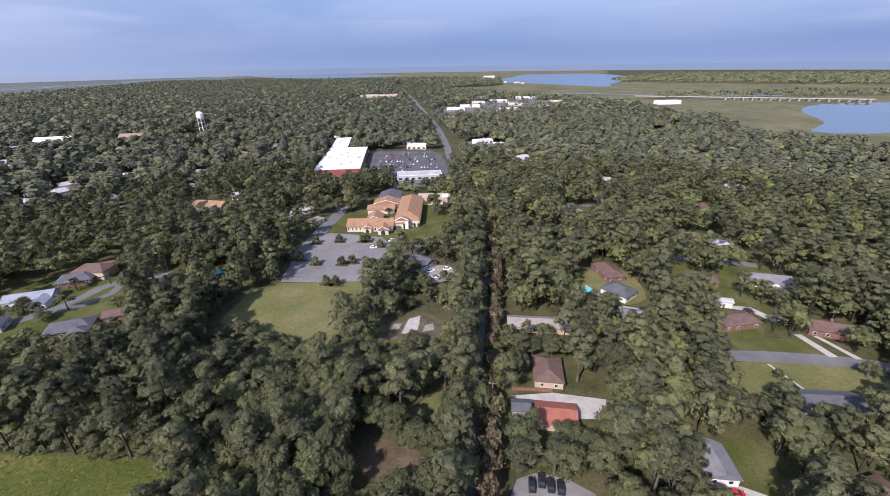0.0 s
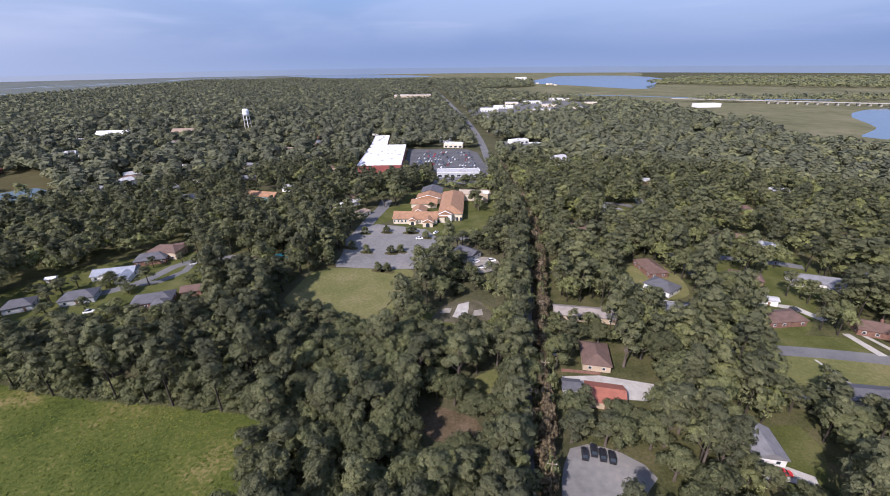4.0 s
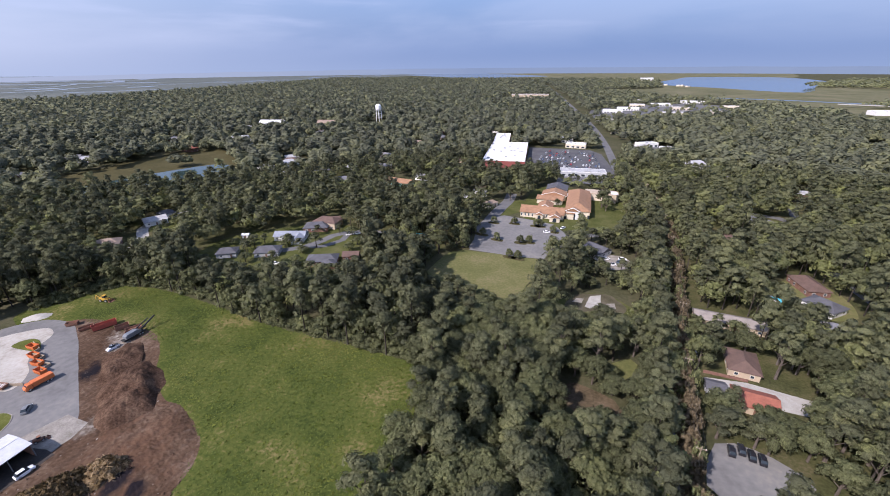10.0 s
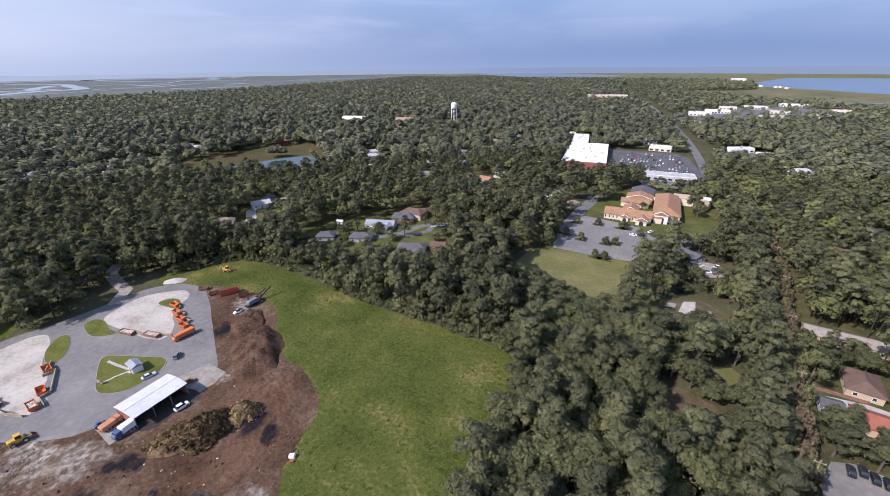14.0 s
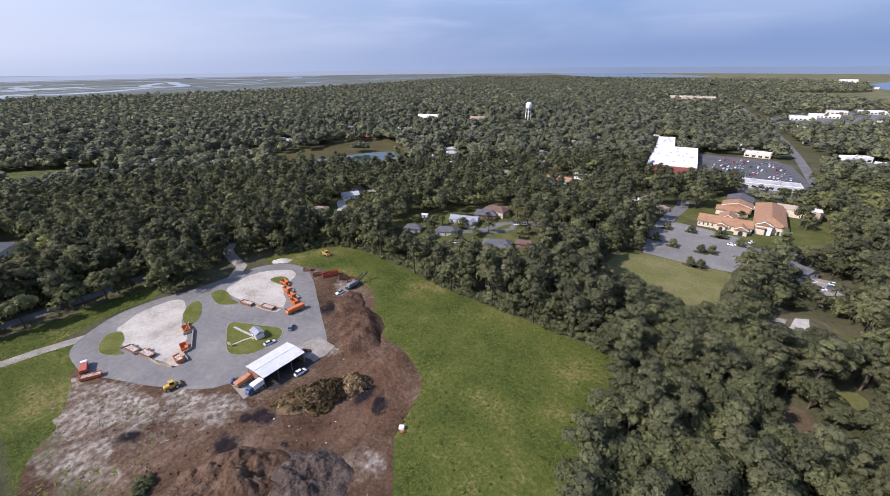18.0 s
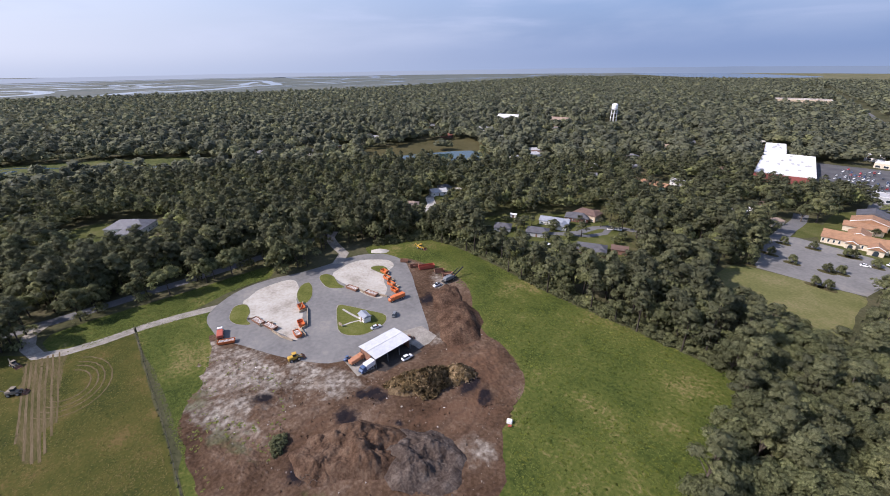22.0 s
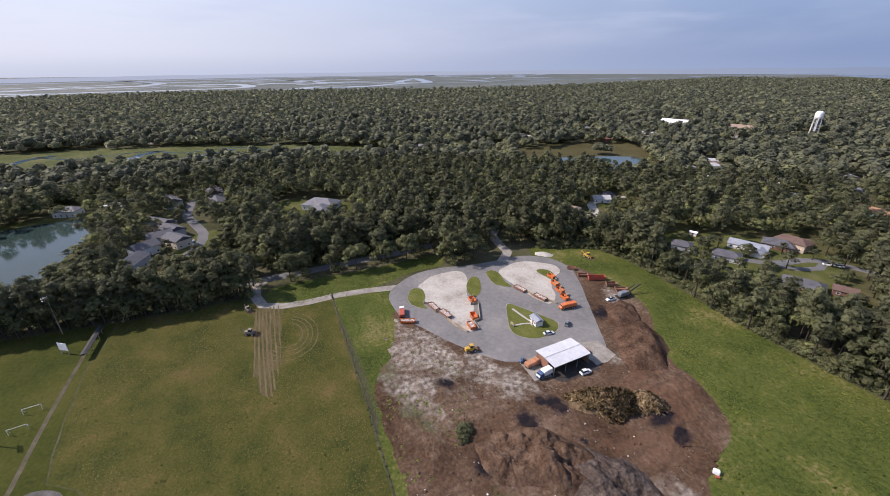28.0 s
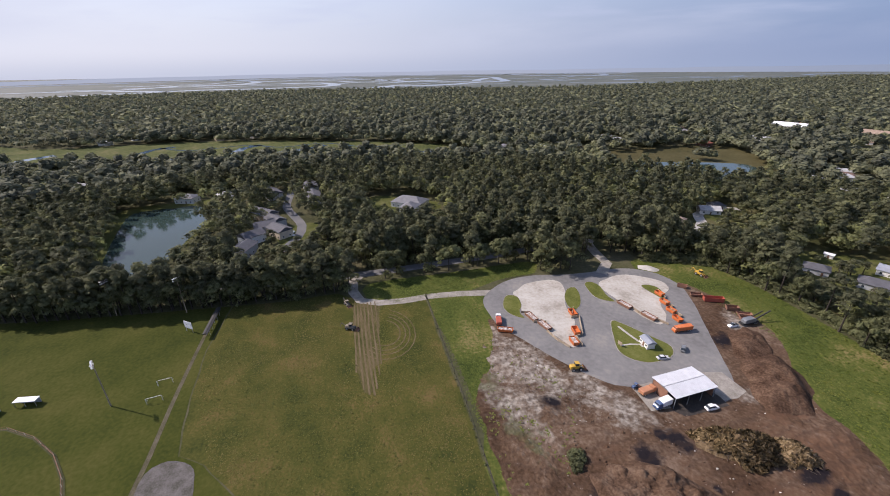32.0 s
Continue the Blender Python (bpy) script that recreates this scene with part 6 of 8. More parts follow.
def heap(name, x, y, rx, ry, h, mat, label, category, seed, rot=0.0, rough=0.55, n=100, scale=0.13, grit=0.16):
    """A heap of loose stuff: a dome with gullies and lumps."""
    bm = bmesh.new()
    bmesh.ops.create_grid(bm, x_segments=n, y_segments=n, size=1)
    o = Vector((seed * 17.3, seed * 5.1, 0))
    for v in bm.verts:
        r = math.hypot(v.co.x, v.co.y)
        p = Vector((v.co.x * rx, v.co.y * ry, 0))
        edge = 1 + 0.3 * noise.noise(Vector((v.co.x, v.co.y, 0)) * 1.6 + o)
        base = max(0.0, 1 - (r / edge) ** 1.7) if r < edge else 0.0
        lump = noise.fractal(p * scale + o, 1.0, 2.0, 5) * rough + abs(noise.noise(p * scale * 0.9 - o)) * rough
        a = math.atan2(v.co.y, v.co.x)
        gully = abs(noise.noise(Vector((math.cos(a) * 3.2, math.sin(a) * 3.2, seed * 3.7 + r * 0.6)))) * min(r, 1.0) * 0.7
        z = h * base * (0.72 + lump + rough * (gully - 0.3)) + rough * (0.25 * noise.noise(p * 0.9 + o) + grit * noise.fractal(p * 1.7 - o, 0.8, 2.0, 3)) * (base > 0)
        v.co = Vector((p.x, p.y, z if base > 0 else -0.15))
    ob = part(name, bm, mat)
    ob.matrix_basis = pose(x, y, 0.03, 0, 0, rot)
    for f in ob.data.polygons:
        f.use_smooth = True
    return tagged(ob, label, category)


M_MULCH = material("brown_mulch", [(0.042, 0.025, 0.016), (0.085, 0.053, 0.035), (0.135, 0.092, 0.064)], 0.25, 1.6, 1.0, 0.25)
M_BARKMULCH = material("red_brown_bark_mulch", [(0.038, 0.022, 0.014), (0.078, 0.047, 0.031), (0.128, 0.083, 0.055)], 0.2, 1.6, 1.0, 0.25)
M_GREYMULCH = material("grey_old_mulch", [(0.034, 0.025, 0.02), (0.07, 0.054, 0.045), (0.12, 0.099, 0.084)], 0.3, 1.6, 1.0, 0.25)
M_BRUSH = material("cut_brush", [(0.05, 0.038, 0.02), (0.13, 0.09, 0.05), (0.22, 0.165, 0.1)], 0.6, 2.2, 1.0, 0.4)
heap("bark_mulch_mound", -171, 40, 17, 11, 5.6, M_BARKMULCH, "steep reddish brown bark mulch heap", "mulch heap", 1, -40, 0.24)
heap("bark_mulch_ridge", -189, 50, 15, 7, 3.2, M_BARKMULCH, "long low bank of brown bark mulch", "mulch heap", 2, -45, 0.3)
tagged(heap("spread_mulch", -146, 24, 20, 14, 1.3, M_YARD, "spread reddish mulch with dozer tracks", "mulch", 3, -30, 0.5), kind="structure")
heap("mulch_mound", -147, -29, 16, 11, 6.0, M_MULCH, "large ridged brown mulch heap", "mulch heap", 4, 40)
heap("mulch_mound", -152, -39, 10, 8, 3.8, M_MULCH, "rounded brown mulch heap", "mulch heap", 5, 10)
heap("grey_mulch_mound", -131, -19, 13, 11, 4.4, M_GREYMULCH, "grey weathered mulch heap", "mulch heap", 6, 30)
heap("brush_mound", -154, 3, 13, 6.5, 3.6, M_BRUSH, "tangled heap of cut brush and branches", "brush heap", 7, 60, 0.5, 60, 0.3, 0.2)
heap("brush_mound", -147, 15, 6, 5, 3.0, M_BRUSH, "tangled heap of cut brush and branches", "brush heap", 8, 20, 0.5, 40, 0.3, 0.2)
heap("sand_mound", -258.5, 62, 5.5, 3.2, 1.9, M_SAND, "small heap of white sand", "sand heap", 9, 40, 0.2, 24)
heap("soil_ridge", -190, -46, 14, 7, 1.2, M_YARD, "low weedy ridge of pale rubble", "rubble heap", 10, 30, 0.5)
heap("soil_ridge", -170, -58, 15, 6, 0.9, M_YARD, "low ridge of dark soil", "soil heap", 11, 10, 0.5)

# bare ground: churned relief, one cell a metre
xs, ys = np.meshgrid(np.arange(-262, -104, 1.1), np.arange(-72, 74, 1.1))
poly = np.array(outline([(-228, -48), (-210, -57), (-198, -64.5), (-170, -68), (-150, -69), (-128, -60), (-112, -30), (-109, -10), (-118, 0), (-128, 26), (-152, 39), (-169, 48), (-186, 61), (-200, 68), (-190, 40), (-168, 26), (-168, 0), (-172, -14), (-186, -18), (-206, -29)], 6, 0))


def inside_relief(px, py):
    inside = np.zeros(px.shape, bool)
    x0, y0 = poly[-1]
    for x1, y1 in poly:
        inside ^= ((y1 > py) != (y0 > py)) & (px < (x0 - x1) * (py - y1) / ((y0 - y1) or 1e-9) + x1)
        x0, y0 = x1, y1
    return inside


keep = inside_relief(xs, ys)
bm = bmesh.new()
grid = {}
for i, j in zip(*np.nonzero(keep)):
    p = Vector((xs[i, j], ys[i, j], 0))
    z = 0.55 * noise.fractal(p * 0.12, 1.0, 2.0, 5) + 0.22 * abs(noise.noise(Vector((p.x * 0.9 + p.y * 0.5, p.y * 0.2 - p.x * 0.1, 3)))) - 0.06
    grid[i, j] = bm.verts.new((p.x + 0.4 * noise.noise(p * 0.7), p.y + 0.4 * noise.noise(p * 0.7 + Vector((9, 0, 0))), z))
for i, j in list(grid):
    if (i + 1, j) in grid and (i, j + 1) in grid and (i + 1, j + 1) in grid:
        bm.faces.new((grid[i, j], grid[i, j + 1], grid[i + 1, j + 1], grid[i + 1, j]))
o = tagged(part("churned_ground", bm, M_YARD), "churned and rutted bare brown soil", "bare ground", kind="structure")
for f in o.data.polygons:
    f.use_smooth = True


# ---------------------------------------------------------------- fence, poles and sports things
def wire_fence():
    t = empty("wire_fence", pose(0, 0, 0), "wire fence with thin posts between meadow and yard", "fence")
    line = [Vector((-271, -62.7, 0)), Vector((-232, -66, 0)), Vector((-196, -68.6, 0)), Vector((-158, -72.4, 0)), Vector((-120, -75.5, 0))]
    bm0 = roded((0, 0, -0.3), (0, 0, 1.5), 0.07, 0.06, 6)
    me = bpy.data.meshes.new("post")
    bm0.to_mesh(me)
    bm0.free()
    me.materials.append(M_BARK)
    for a, b in zip(line, line[1:]):
        n = int((b - a).length / 3.2)
        for i in range(n):
            shared("post", me, t, Matrix.Translation(a.lerp(b, i / n)))
        for z in (0.35, 0.8, 1.3):
            part("wire", roded(a + Vector((0, 0, z)), b + Vector((0, 0, z)), 0.02, sides=4), M_BLACK, t)


wire_fence()
band("fence_weeds", [(-271, -62.7), (-232, -66), (-196, -68.6), (-158, -72.4), (-120, -75.5)], 0.8, 0.06, M_WOODFLOOR, "dark strip of weeds under the fence", "weeds", 4.0)


def floodlight(x, y, rot):
    t = empty("floodlight_mast", pose(x, y, 0, 0, 0, rot), "tall wooden floodlight mast with two rows of lamps", "floodlight", "sports floodlights")
    part("mast", roded((0, 0, -0.5), (0, 0, 18.3), 0.22, 0.14, 10), M_WOOD, t)
    for z in (17.2, 18.2):
        c = part("crossarm", boxed(-1.9, -0.08, z - 0.08, 1.9, 0.08, z + 0.08), M_METAL, t)
        for i in range(5):
            part("lamp", roded((-1.6 + i * 0.8, -0.1, z + 0.25), (-1.6 + i * 0.8, -0.5, z + 0.1), 0.14, 0.26, 8), M_WHITE, c)


floodlight(-233.8, -184.6, 20)
floodlight(-300, -205, -30)
floodlight(-312.6, -255.8, -30)
floodlight(-292, -174, -40)
for x, y, rot in ((-242.7, -223.3, 78), (-243.8, -212.4, 78)):
    t = empty("dugout", pose(x, y, 0, 0, 0, rot), "low shelter with white flat roof beside the diamond", "dugout", "dugouts")
    part("roof", boxed(-3.6, -1.3, 2.2, 3.6, 1.3, 2.4, bevel=0.05), M_WHITE, t)
    part("back_wall", boxed(-3.4, 1.0, 0, 3.4, 1.15, 2.2), WALL["grey"], t)
    for px in (-3.4, 0, 3.4):
        part("post", boxed(px - 0.06, -1.15, 0, px + 0.06, -1.03, 2.2), M_METAL, t)
t = empty("scoreboard", pose(-274, -168.8, 0, 0, 0, 50), "white scoreboard frame on posts at the field edge", "scoreboard")
for x in (-1.9, 1.9):
    part("post", boxed(x - 0.12, -0.12, -0.2, x + 0.12, 0.12, 5.4), M_METAL, t)
for z in (1.9, 3.7):
    part("panel", boxed(-2.3, -0.14, z, 2.3, 0.02, z + 1.6), M_WHITE, t)
t = empty("shade_shelter", pose(-276.4, -160.0, 0, 0, 0, -5), "long dark roofed batting shelter beside the path", "shelter")
part("roof", roof_bm(21, 1.8, 2.4, 0.3, 0.0, 0.2), M_BLACK, t, "black netting roof")
for i in range(5):
    for y in (-0.8, 0.8):
        part("post", boxed(-7.6 + i * 3.8 - 0.07, y - 0.07, 0, -7.6 + i * 3.8 + 0.07, y + 0.07, 2.4), M_METAL, t)
for x, y in ((-231, -170.6), (-240, -169.6)):
    t = empty("goal_frame", pose(x, y, 0, 0, 0, 95), "white metal training frame on the turf", "goal", "training frames")
    part("crossbar", roded((-2.4, 0, 2.3), (2.4, 0, 2.3), 0.07), M_WHITE, t)
    for px in (-2.4, 2.4):
        part("upright", roded((px, 0, 0), (px, 0, 2.3), 0.07), M_WHITE, t)
        part("stay", roded((px, 0, 2.3), (px, 1.6, 0), 0.05), M_WHITE, t)
t = empty("outfield_fence", pose(0, 0, 0), "curved wire outfield fence of the diamond", "fence")
pts = [(-237.5, -232), (-235.5, -223.7), (-232.5, -212.6), (-225.3, -202.1), (-215.8, -193), (-205.5, -186.6), (-196.7, -183), (-184, -180)]
for (x0, y0), (x1, y1) in zip(pts, pts[1:]):
    for z in (0.1, 1.2):
        part("rail", roded((x0, y0, z), (x1, y1, z), 0.05, sides=5), M_RUST, t)
    for s in (0.0, 0.33, 0.66):
        part("post", roded((x0 + (x1 - x0) * s, y0 + (y1 - y0) * s, -0.2), (x0 + (x1 - x0) * s, y0 + (y1 - y0) * s, 1.3), 0.05, sides=5), M_METAL, t)
band("warning_track", pts, 1.1, 0.05, M_WOODFLOOR, "dark uncut strip along the outfield fence", "path", None)


def utility_pole(x, y, rot):
    t = empty("utility_pole", pose(x, y, 0, 0, 0, rot), "wooden utility pole with crossarm along the main road", "utility pole", "utility poles")
    part("pole", roded((0, 0, -0.5), (0, 0, 11.5), 0.18, 0.12), M_WOOD, t)
    c = part("crossarm", boxed(-1.3, -0.07, 10.4, 1.3, 0.07, 10.6), M_WOOD, t)
    for i in (-1.1, 0, 1.1):
        part("insulator", roded((i, 0, 10.6), (i, 0, 10.85), 0.06), M_WHITE, c)


def corridor_spot(i):
    y = 64.0 + i * 40
    return Vector((float(corridor_x(y)) + 0.4 * math.sin(i), y, 0))


for i in range(10):
    p = corridor_spot(i)
    utility_pole(p.x, p.y, -5)
for i in range(9):
    t = empty("power_line", pose(0, 0, 0), "thin sagging power cables between poles", "cable", "power cables")
    p, q = corridor_spot(i), corridor_spot(i + 1)
    for dx in (-1.1, 0, 1.1):
        bm = bmesh.new()
        sag = [p.lerp(q, k / 6) + Vector((dx, 0, 10.85 - 3.2 * k / 6 * (1 - k / 6))) for k in range(7)]
        rings = [[bm.verts.new(c + Vector((a, 0, b))) for a, b in ((-0.03, 0), (0, -0.03), (0.03, 0), (0, 0.03))] for c in sag]
        for a, b in zip(rings, rings[1:]):
            for k in range(4):
                bm.faces.new((a[k], a[(k + 1) % 4], b[(k + 1) % 4], b[k]))
        part("cable", bm, M_BLACK, t)
# garden things of the eastern houses
t = empty("swimming_pool", pose(70.0, 179, 0.02, 0, 0, 20), "bright turquoise back garden swimming pool", "pool")
part("coping", boxed(-3.8, -5.6, 0, 3.8, 5.6, 0.12), M_CONCRETE, t)
M_POOL = plain("turquoise_pool_water", (0.1, 0.55, 0.65), 0.1)
part("water", boxed(-2.8, -4.6, 0.1, 2.8, 4.6, 0.14), M_POOL, t)
CLEAR.append((np.array([(65, 172), (75, 172), (75, 187), (65, 187)]), 2))
DEEP.append(np.array([(66, 172), (75, 172), (75, 187), (66, 187)]))
DEEP.append(np.array([(29, 93), (40, 93), (40, 103), (29, 103)]))
DEEP.append(np.array([(68, 70), (86, 70), (86, 78), (68, 80)]))
t = empty("canopy_tent", pose(-123, 201, 0, 0, 0, 9), "bright turquoise garden canopy on posts", "canopy")
part("canopy", roof_bm(8, 6, 2.6, 1.2, 3.0, 0.1), plain("turquoise_canvas", (0.08, 0.5, 0.5), 0.8), t)
for x in (-3.8, 3.8):
    for y in (-2.8, 2.8):
        part("post", roded((x, y, 0), (x, y, 2.6), 0.06), M_METAL, t)
CLEAR.append((np.array([(-128, 196), (-118, 196), (-118, 206), (-128, 206)]), 2))
DEEP.append(np.array([(-128, 196), (-118, 196), (-118, 206), (-128, 206)]))
sheet("sports_court", [(-208, 318), (-198, 339), (-188, 334), (-198, 313)], 0.06, plain("teal_court_paint", (0.07, 0.24, 0.22), 0.8), "teal painted hard court among trees", "court", 6, 0.1, False, clear=3)
DEEP.append(np.array([(-208, 318), (-198, 339), (-180, 330), (-184, 312)]))
t = empty("brick_wall", pose(29.3, 111.6, 0, 0, 0, -5), "low red brick garden wall along the driveway", "wall")
for i in range(7):
    part("section", boxed(-7 + i * 2.0, -0.15, 0, -5.02 + i * 2.0, 0.15, 1.2), WALL["brick"], t)


# ---------------------------------------------------------------- trees
def in_poly(px, py, poly):
    inside = np.zeros(len(px), bool)
    x0, y0 = poly[-1]
    for x1, y1 in poly:
        cut = ((y1 > py) != (y0 > py)) & (px < (x0 - x1) * (py - y1) / ((y0 - y1) or 1e-9) + x1)
        inside ^= cut
        x0, y0 = x1, y1
    return inside


def edge_gap(px, py, poly):
    best = np.full(len(px), 1e9)
    x0, y0 = poly[-1]
    for x1, y1 in poly:
        dx, dy = x1 - x0, y1 - y0
        s = np.clip(((px - x0) * dx + (py - y0) * dy) / (dx * dx + dy * dy + 1e-9), 0, 1)
        best = np.minimum(best, np.hypot(px - x0 - s * dx, py - y0 - s * dy))
        x0, y0 = x1, y1
    return best


def free(px, py, extra=0.0):
    """Where a tree may stand: off every cleared piece of ground."""
    ok = np.ones(len(px), bool)
    for poly, gap in CLEAR:
        g = gap + extra
        lo, hi = poly.min(0) - max(g, 0), poly.max(0) + max(g, 0)
        near = np.nonzero(ok & (px > lo[0]) & (px < hi[0]) & (py > lo[1]) & (py < hi[1]))[0]
        if len(near):
            x, y = px[near], py[near]
            ins = in_poly(x, y, poly)
            d = edge_gap(x, y, poly)
            bad = (ins | (d < g)) if g >= 0 else (ins & (d > -g))
            ok[near[bad]] = False
    for k, poly in enumerate(THIN):
        ok &= ~(in_poly(px, py, poly) & (RNG.uniform(size=len(px)) < ((0.45, 0.6)[k] if k < 2 else 0.16)))
    return ok


HOME = (-50.0, -10.0)


def from_flight(px, py):
    """Distance from the nearer end of the flight."""
    return np.minimum(np.hypot(px, py), np.hypot(px + 96, py + 100))


def free_of(px, py, sites):
    """Away from the given blocks."""
    ok = np.ones(len(px), bool)
    for poly in sites:
        ok &= ~in_poly(px, py, poly) & (edge_gap(px, py, poly) > 8)
    return ok


def low_growth(px, py):
    """Where only young trees stand, in front of houses, lawns and clearings on the side of the open fields."""
    low = np.ones(len(px))
    for hx, hy in ((-5.0, -5.0), (-55.0, -55.0)):
        r = np.hypot(px - hx, py - hy)
        for reach, sites in ((0.05, FRONT), (0.1, FRONT), (0.05, DEEP), (0.09, DEEP), (0.125, DEEP), (0.16, DEEP)):
            qx, qy = px + (px - hx) * reach, py + (py - hy) * reach
            for poly in sites:
                lo, hi = poly.min(0), poly.max(0)
                near = np.nonzero((r < 900) & (r > (70 if reach < 0.06 else 165 if reach == 0.1 else 90)) & (qx > lo[0]) & (qx < hi[0]) & (qy > lo[1]) & (qy < hi[1]))[0]
                if len(near):
                    hit = near[in_poly(qx[near], qy[near], poly)]
                    low[hit] = np.minimum(low[hit], 0.6 if sites is FRONT else 0.4)
    return low


def in_sight(x, y):
    """The wedge of country that the flight looks over."""
    return (x < 1.22 * y + 70) & (y > -190 + 0.64 * (x + 96)) & ((y > 12) | (x < -75))


RNG = np.random.default_rng(7)


def crown(kind, leaves, size, seed, jitter=0.4):
    """Leaf clumps on the lobes of one crown: corners of the quads, the way each clump faces the light, its shade of green, and the lobes; the foot at the origin, the top at 13 to 18 m."""
    g = np.random.default_rng(seed)
    if kind == "oak":
        lobes = int(g.integers(13, 18))
        a = np.arange(lobes) * 2.4 + g.uniform(-0.5, 0.5, lobes)
        up = np.linspace(0.08, 0.97, lobes) + g.uniform(-0.1, 0.1, lobes)
        up = np.clip(up, 0.0, 0.98)
        out = np.sqrt(1 - up * up) * g.uniform(3.0, 4.4, lobes)
        c = np.stack([out * np.cos(a), out * np.sin(a), 6.4 + up * g.uniform(3.6, 5.2, lobes)], 1)
        rad = np.stack([g.uniform(1.5, 2.4, lobes)] * 2 + [g.uniform(1.2, 1.9, lobes)], 1)
        heart = np.array([0, 0, 6.5])
    else:
        lobes = int(g.integers(11, 15))
        a = np.arange(lobes) * 2.4 + g.uniform(-0.6, 0.6, lobes)
        h = np.linspace(9.0, 17.6, lobes) + g.uniform(-0.5, 0.5, lobes)
        out = (0.9 + (18.4 - h) * 0.3) * g.uniform(0.45, 1.15, lobes)
        c = np.stack([out * np.cos(a), out * np.sin(a), h], 1)
        rad = np.stack([g.uniform(1.2, 2.1, lobes)] * 2 + [g.uniform(0.7, 1.2, lobes)], 1)
        heart = np.array([0, 0, 10.0])
    if leaves <= 60:
        lobes = 1
        c = np.array([[0, 0, 7.6 if kind == "oak" else 11.5]])
        rad = np.array([[5.2, 5.2, 4.6] if kind == "oak" else [3.5, 3.5, 5.4]])
    pick = g.integers(0, lobes, leaves)
    d = g.normal(size=(leaves, 3))
    d[:, 2] += 0.45
    d /= np.linalg.norm(d, axis=1, keepdims=True)
    if leaves <= 60:
        d = np.stack([np.cos(np.arange(leaves) * 2.4), np.sin(np.arange(leaves) * 2.4), np.linspace(1.0, -0.25, leaves)], 1)
        d[:, :2] *= np.sqrt(np.clip(1 - d[:, 2:] ** 2, 0.02, 1))
    lump = 1 + 0.12 * np.sin(d[:, :1] * 5 + seed) * np.cos(d[:, 1:2] * 5 - seed) if lobes == 1 else 1.0
    p = c[pick] + d * rad[pick] * lump * g.uniform(0.78, 1.1, (leaves, 1))
    nrm = d + g.normal(size=(leaves, 3)) * jitter + [0, 0, 0.25]
    nrm /= np.linalg.norm(nrm, axis=1, keepdims=True)
    u = np.cross(nrm, g.normal(size=(leaves, 3)))
    u /= np.linalg.norm(u, axis=1, keepdims=True) + 1e-9
    v = np.cross(nrm, u)
    s = size * g.uniform(0.55, 1.35, (leaves, 1))
    k = g.uniform(0.5, 1.0, (leaves, 1))
    quads = np.stack([p - u * s - v * s * k * 0.6, p + u * s * 0.7 - v * s * k, p + u * s + v * s * k * 0.5, p - u * s * 0.5 + v * s * k], 1)
    dome = p - heart
    dome /= np.linalg.norm(dome, axis=1, keepdims=True)
    face = d * 0.75 + dome * 0.45 + g.normal(size=(leaves, 3)) * 0.3
    face /= np.linalg.norm(face, axis=1, keepdims=True)
    shade = g.normal(0, 0.07, lobes)[pick] + g.normal(0, 0.05, leaves)
    return quads, face, shade, c, rad


def lobe_core(c, rad, fine, shrink=0.78):
    """Bodies inside the lobes, so that a crown is not see-through."""
    bm = bmesh.new()
    if fine:
        bmesh.ops.create_icosphere(bm, subdivisions=1, radius=1)
    else:
        bmesh.ops.create_cone(bm, segments=4, radius1=1, radius2=0, depth=1.4)
    v = np.array([x.co[:] for x in bm.verts])
    bmesh.ops.triangulate(bm, faces=bm.faces)
    f = np.array([[q.index for q in t.verts] for t in bm.faces])
    bm.free()
    verts = (v[None] * rad[:, None] * shrink + c[:, None]).reshape(-1, 3)
    faces = (f[None] + (np.arange(len(c)) * len(v))[:, None, None]).reshape(-1, 3)
    way = np.tile(v / np.linalg.norm(v, axis=1, keepdims=True), (len(c), 1)).reshape(-1, 3)
    return verts, faces, way


def mesh_from(name, verts, quads, tris, mat, tint=None, face=None):
    """A mesh from arrays of points, four-cornered and three-cornered faces."""
    me = bpy.data.meshes.new(name)
    nq, nt_ = len(quads), len(tris)
    me.vertices.add(len(verts))
    me.vertices.foreach_set("co", verts.astype(np.float32).ravel())
    me.loops.add(nq * 4 + nt_ * 3)
    me.loops.foreach_set("vertex_index", np.concatenate([quads.ravel(), tris.ravel()]).astype(np.int32))
    me.polygons.add(nq + nt_)
    me.polygons.foreach_set("loop_start", np.concatenate([np.arange(nq) * 4, nq * 4 + np.arange(nt_) * 3]).astype(np.int32))
    me.polygons.foreach_set("loop_total", np.concatenate([np.full(nq, 4), np.full(nt_, 3)]).astype(np.int32))
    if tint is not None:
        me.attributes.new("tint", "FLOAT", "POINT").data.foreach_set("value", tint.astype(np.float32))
    if face is not None:
        me.attributes.new("custom_normal", "FLOAT_VECTOR", "POINT").data.foreach_set("vector", face.astype(np.float32).ravel())
    me.materials.append(mat)
    me.update(calc_edges=True)
    return me


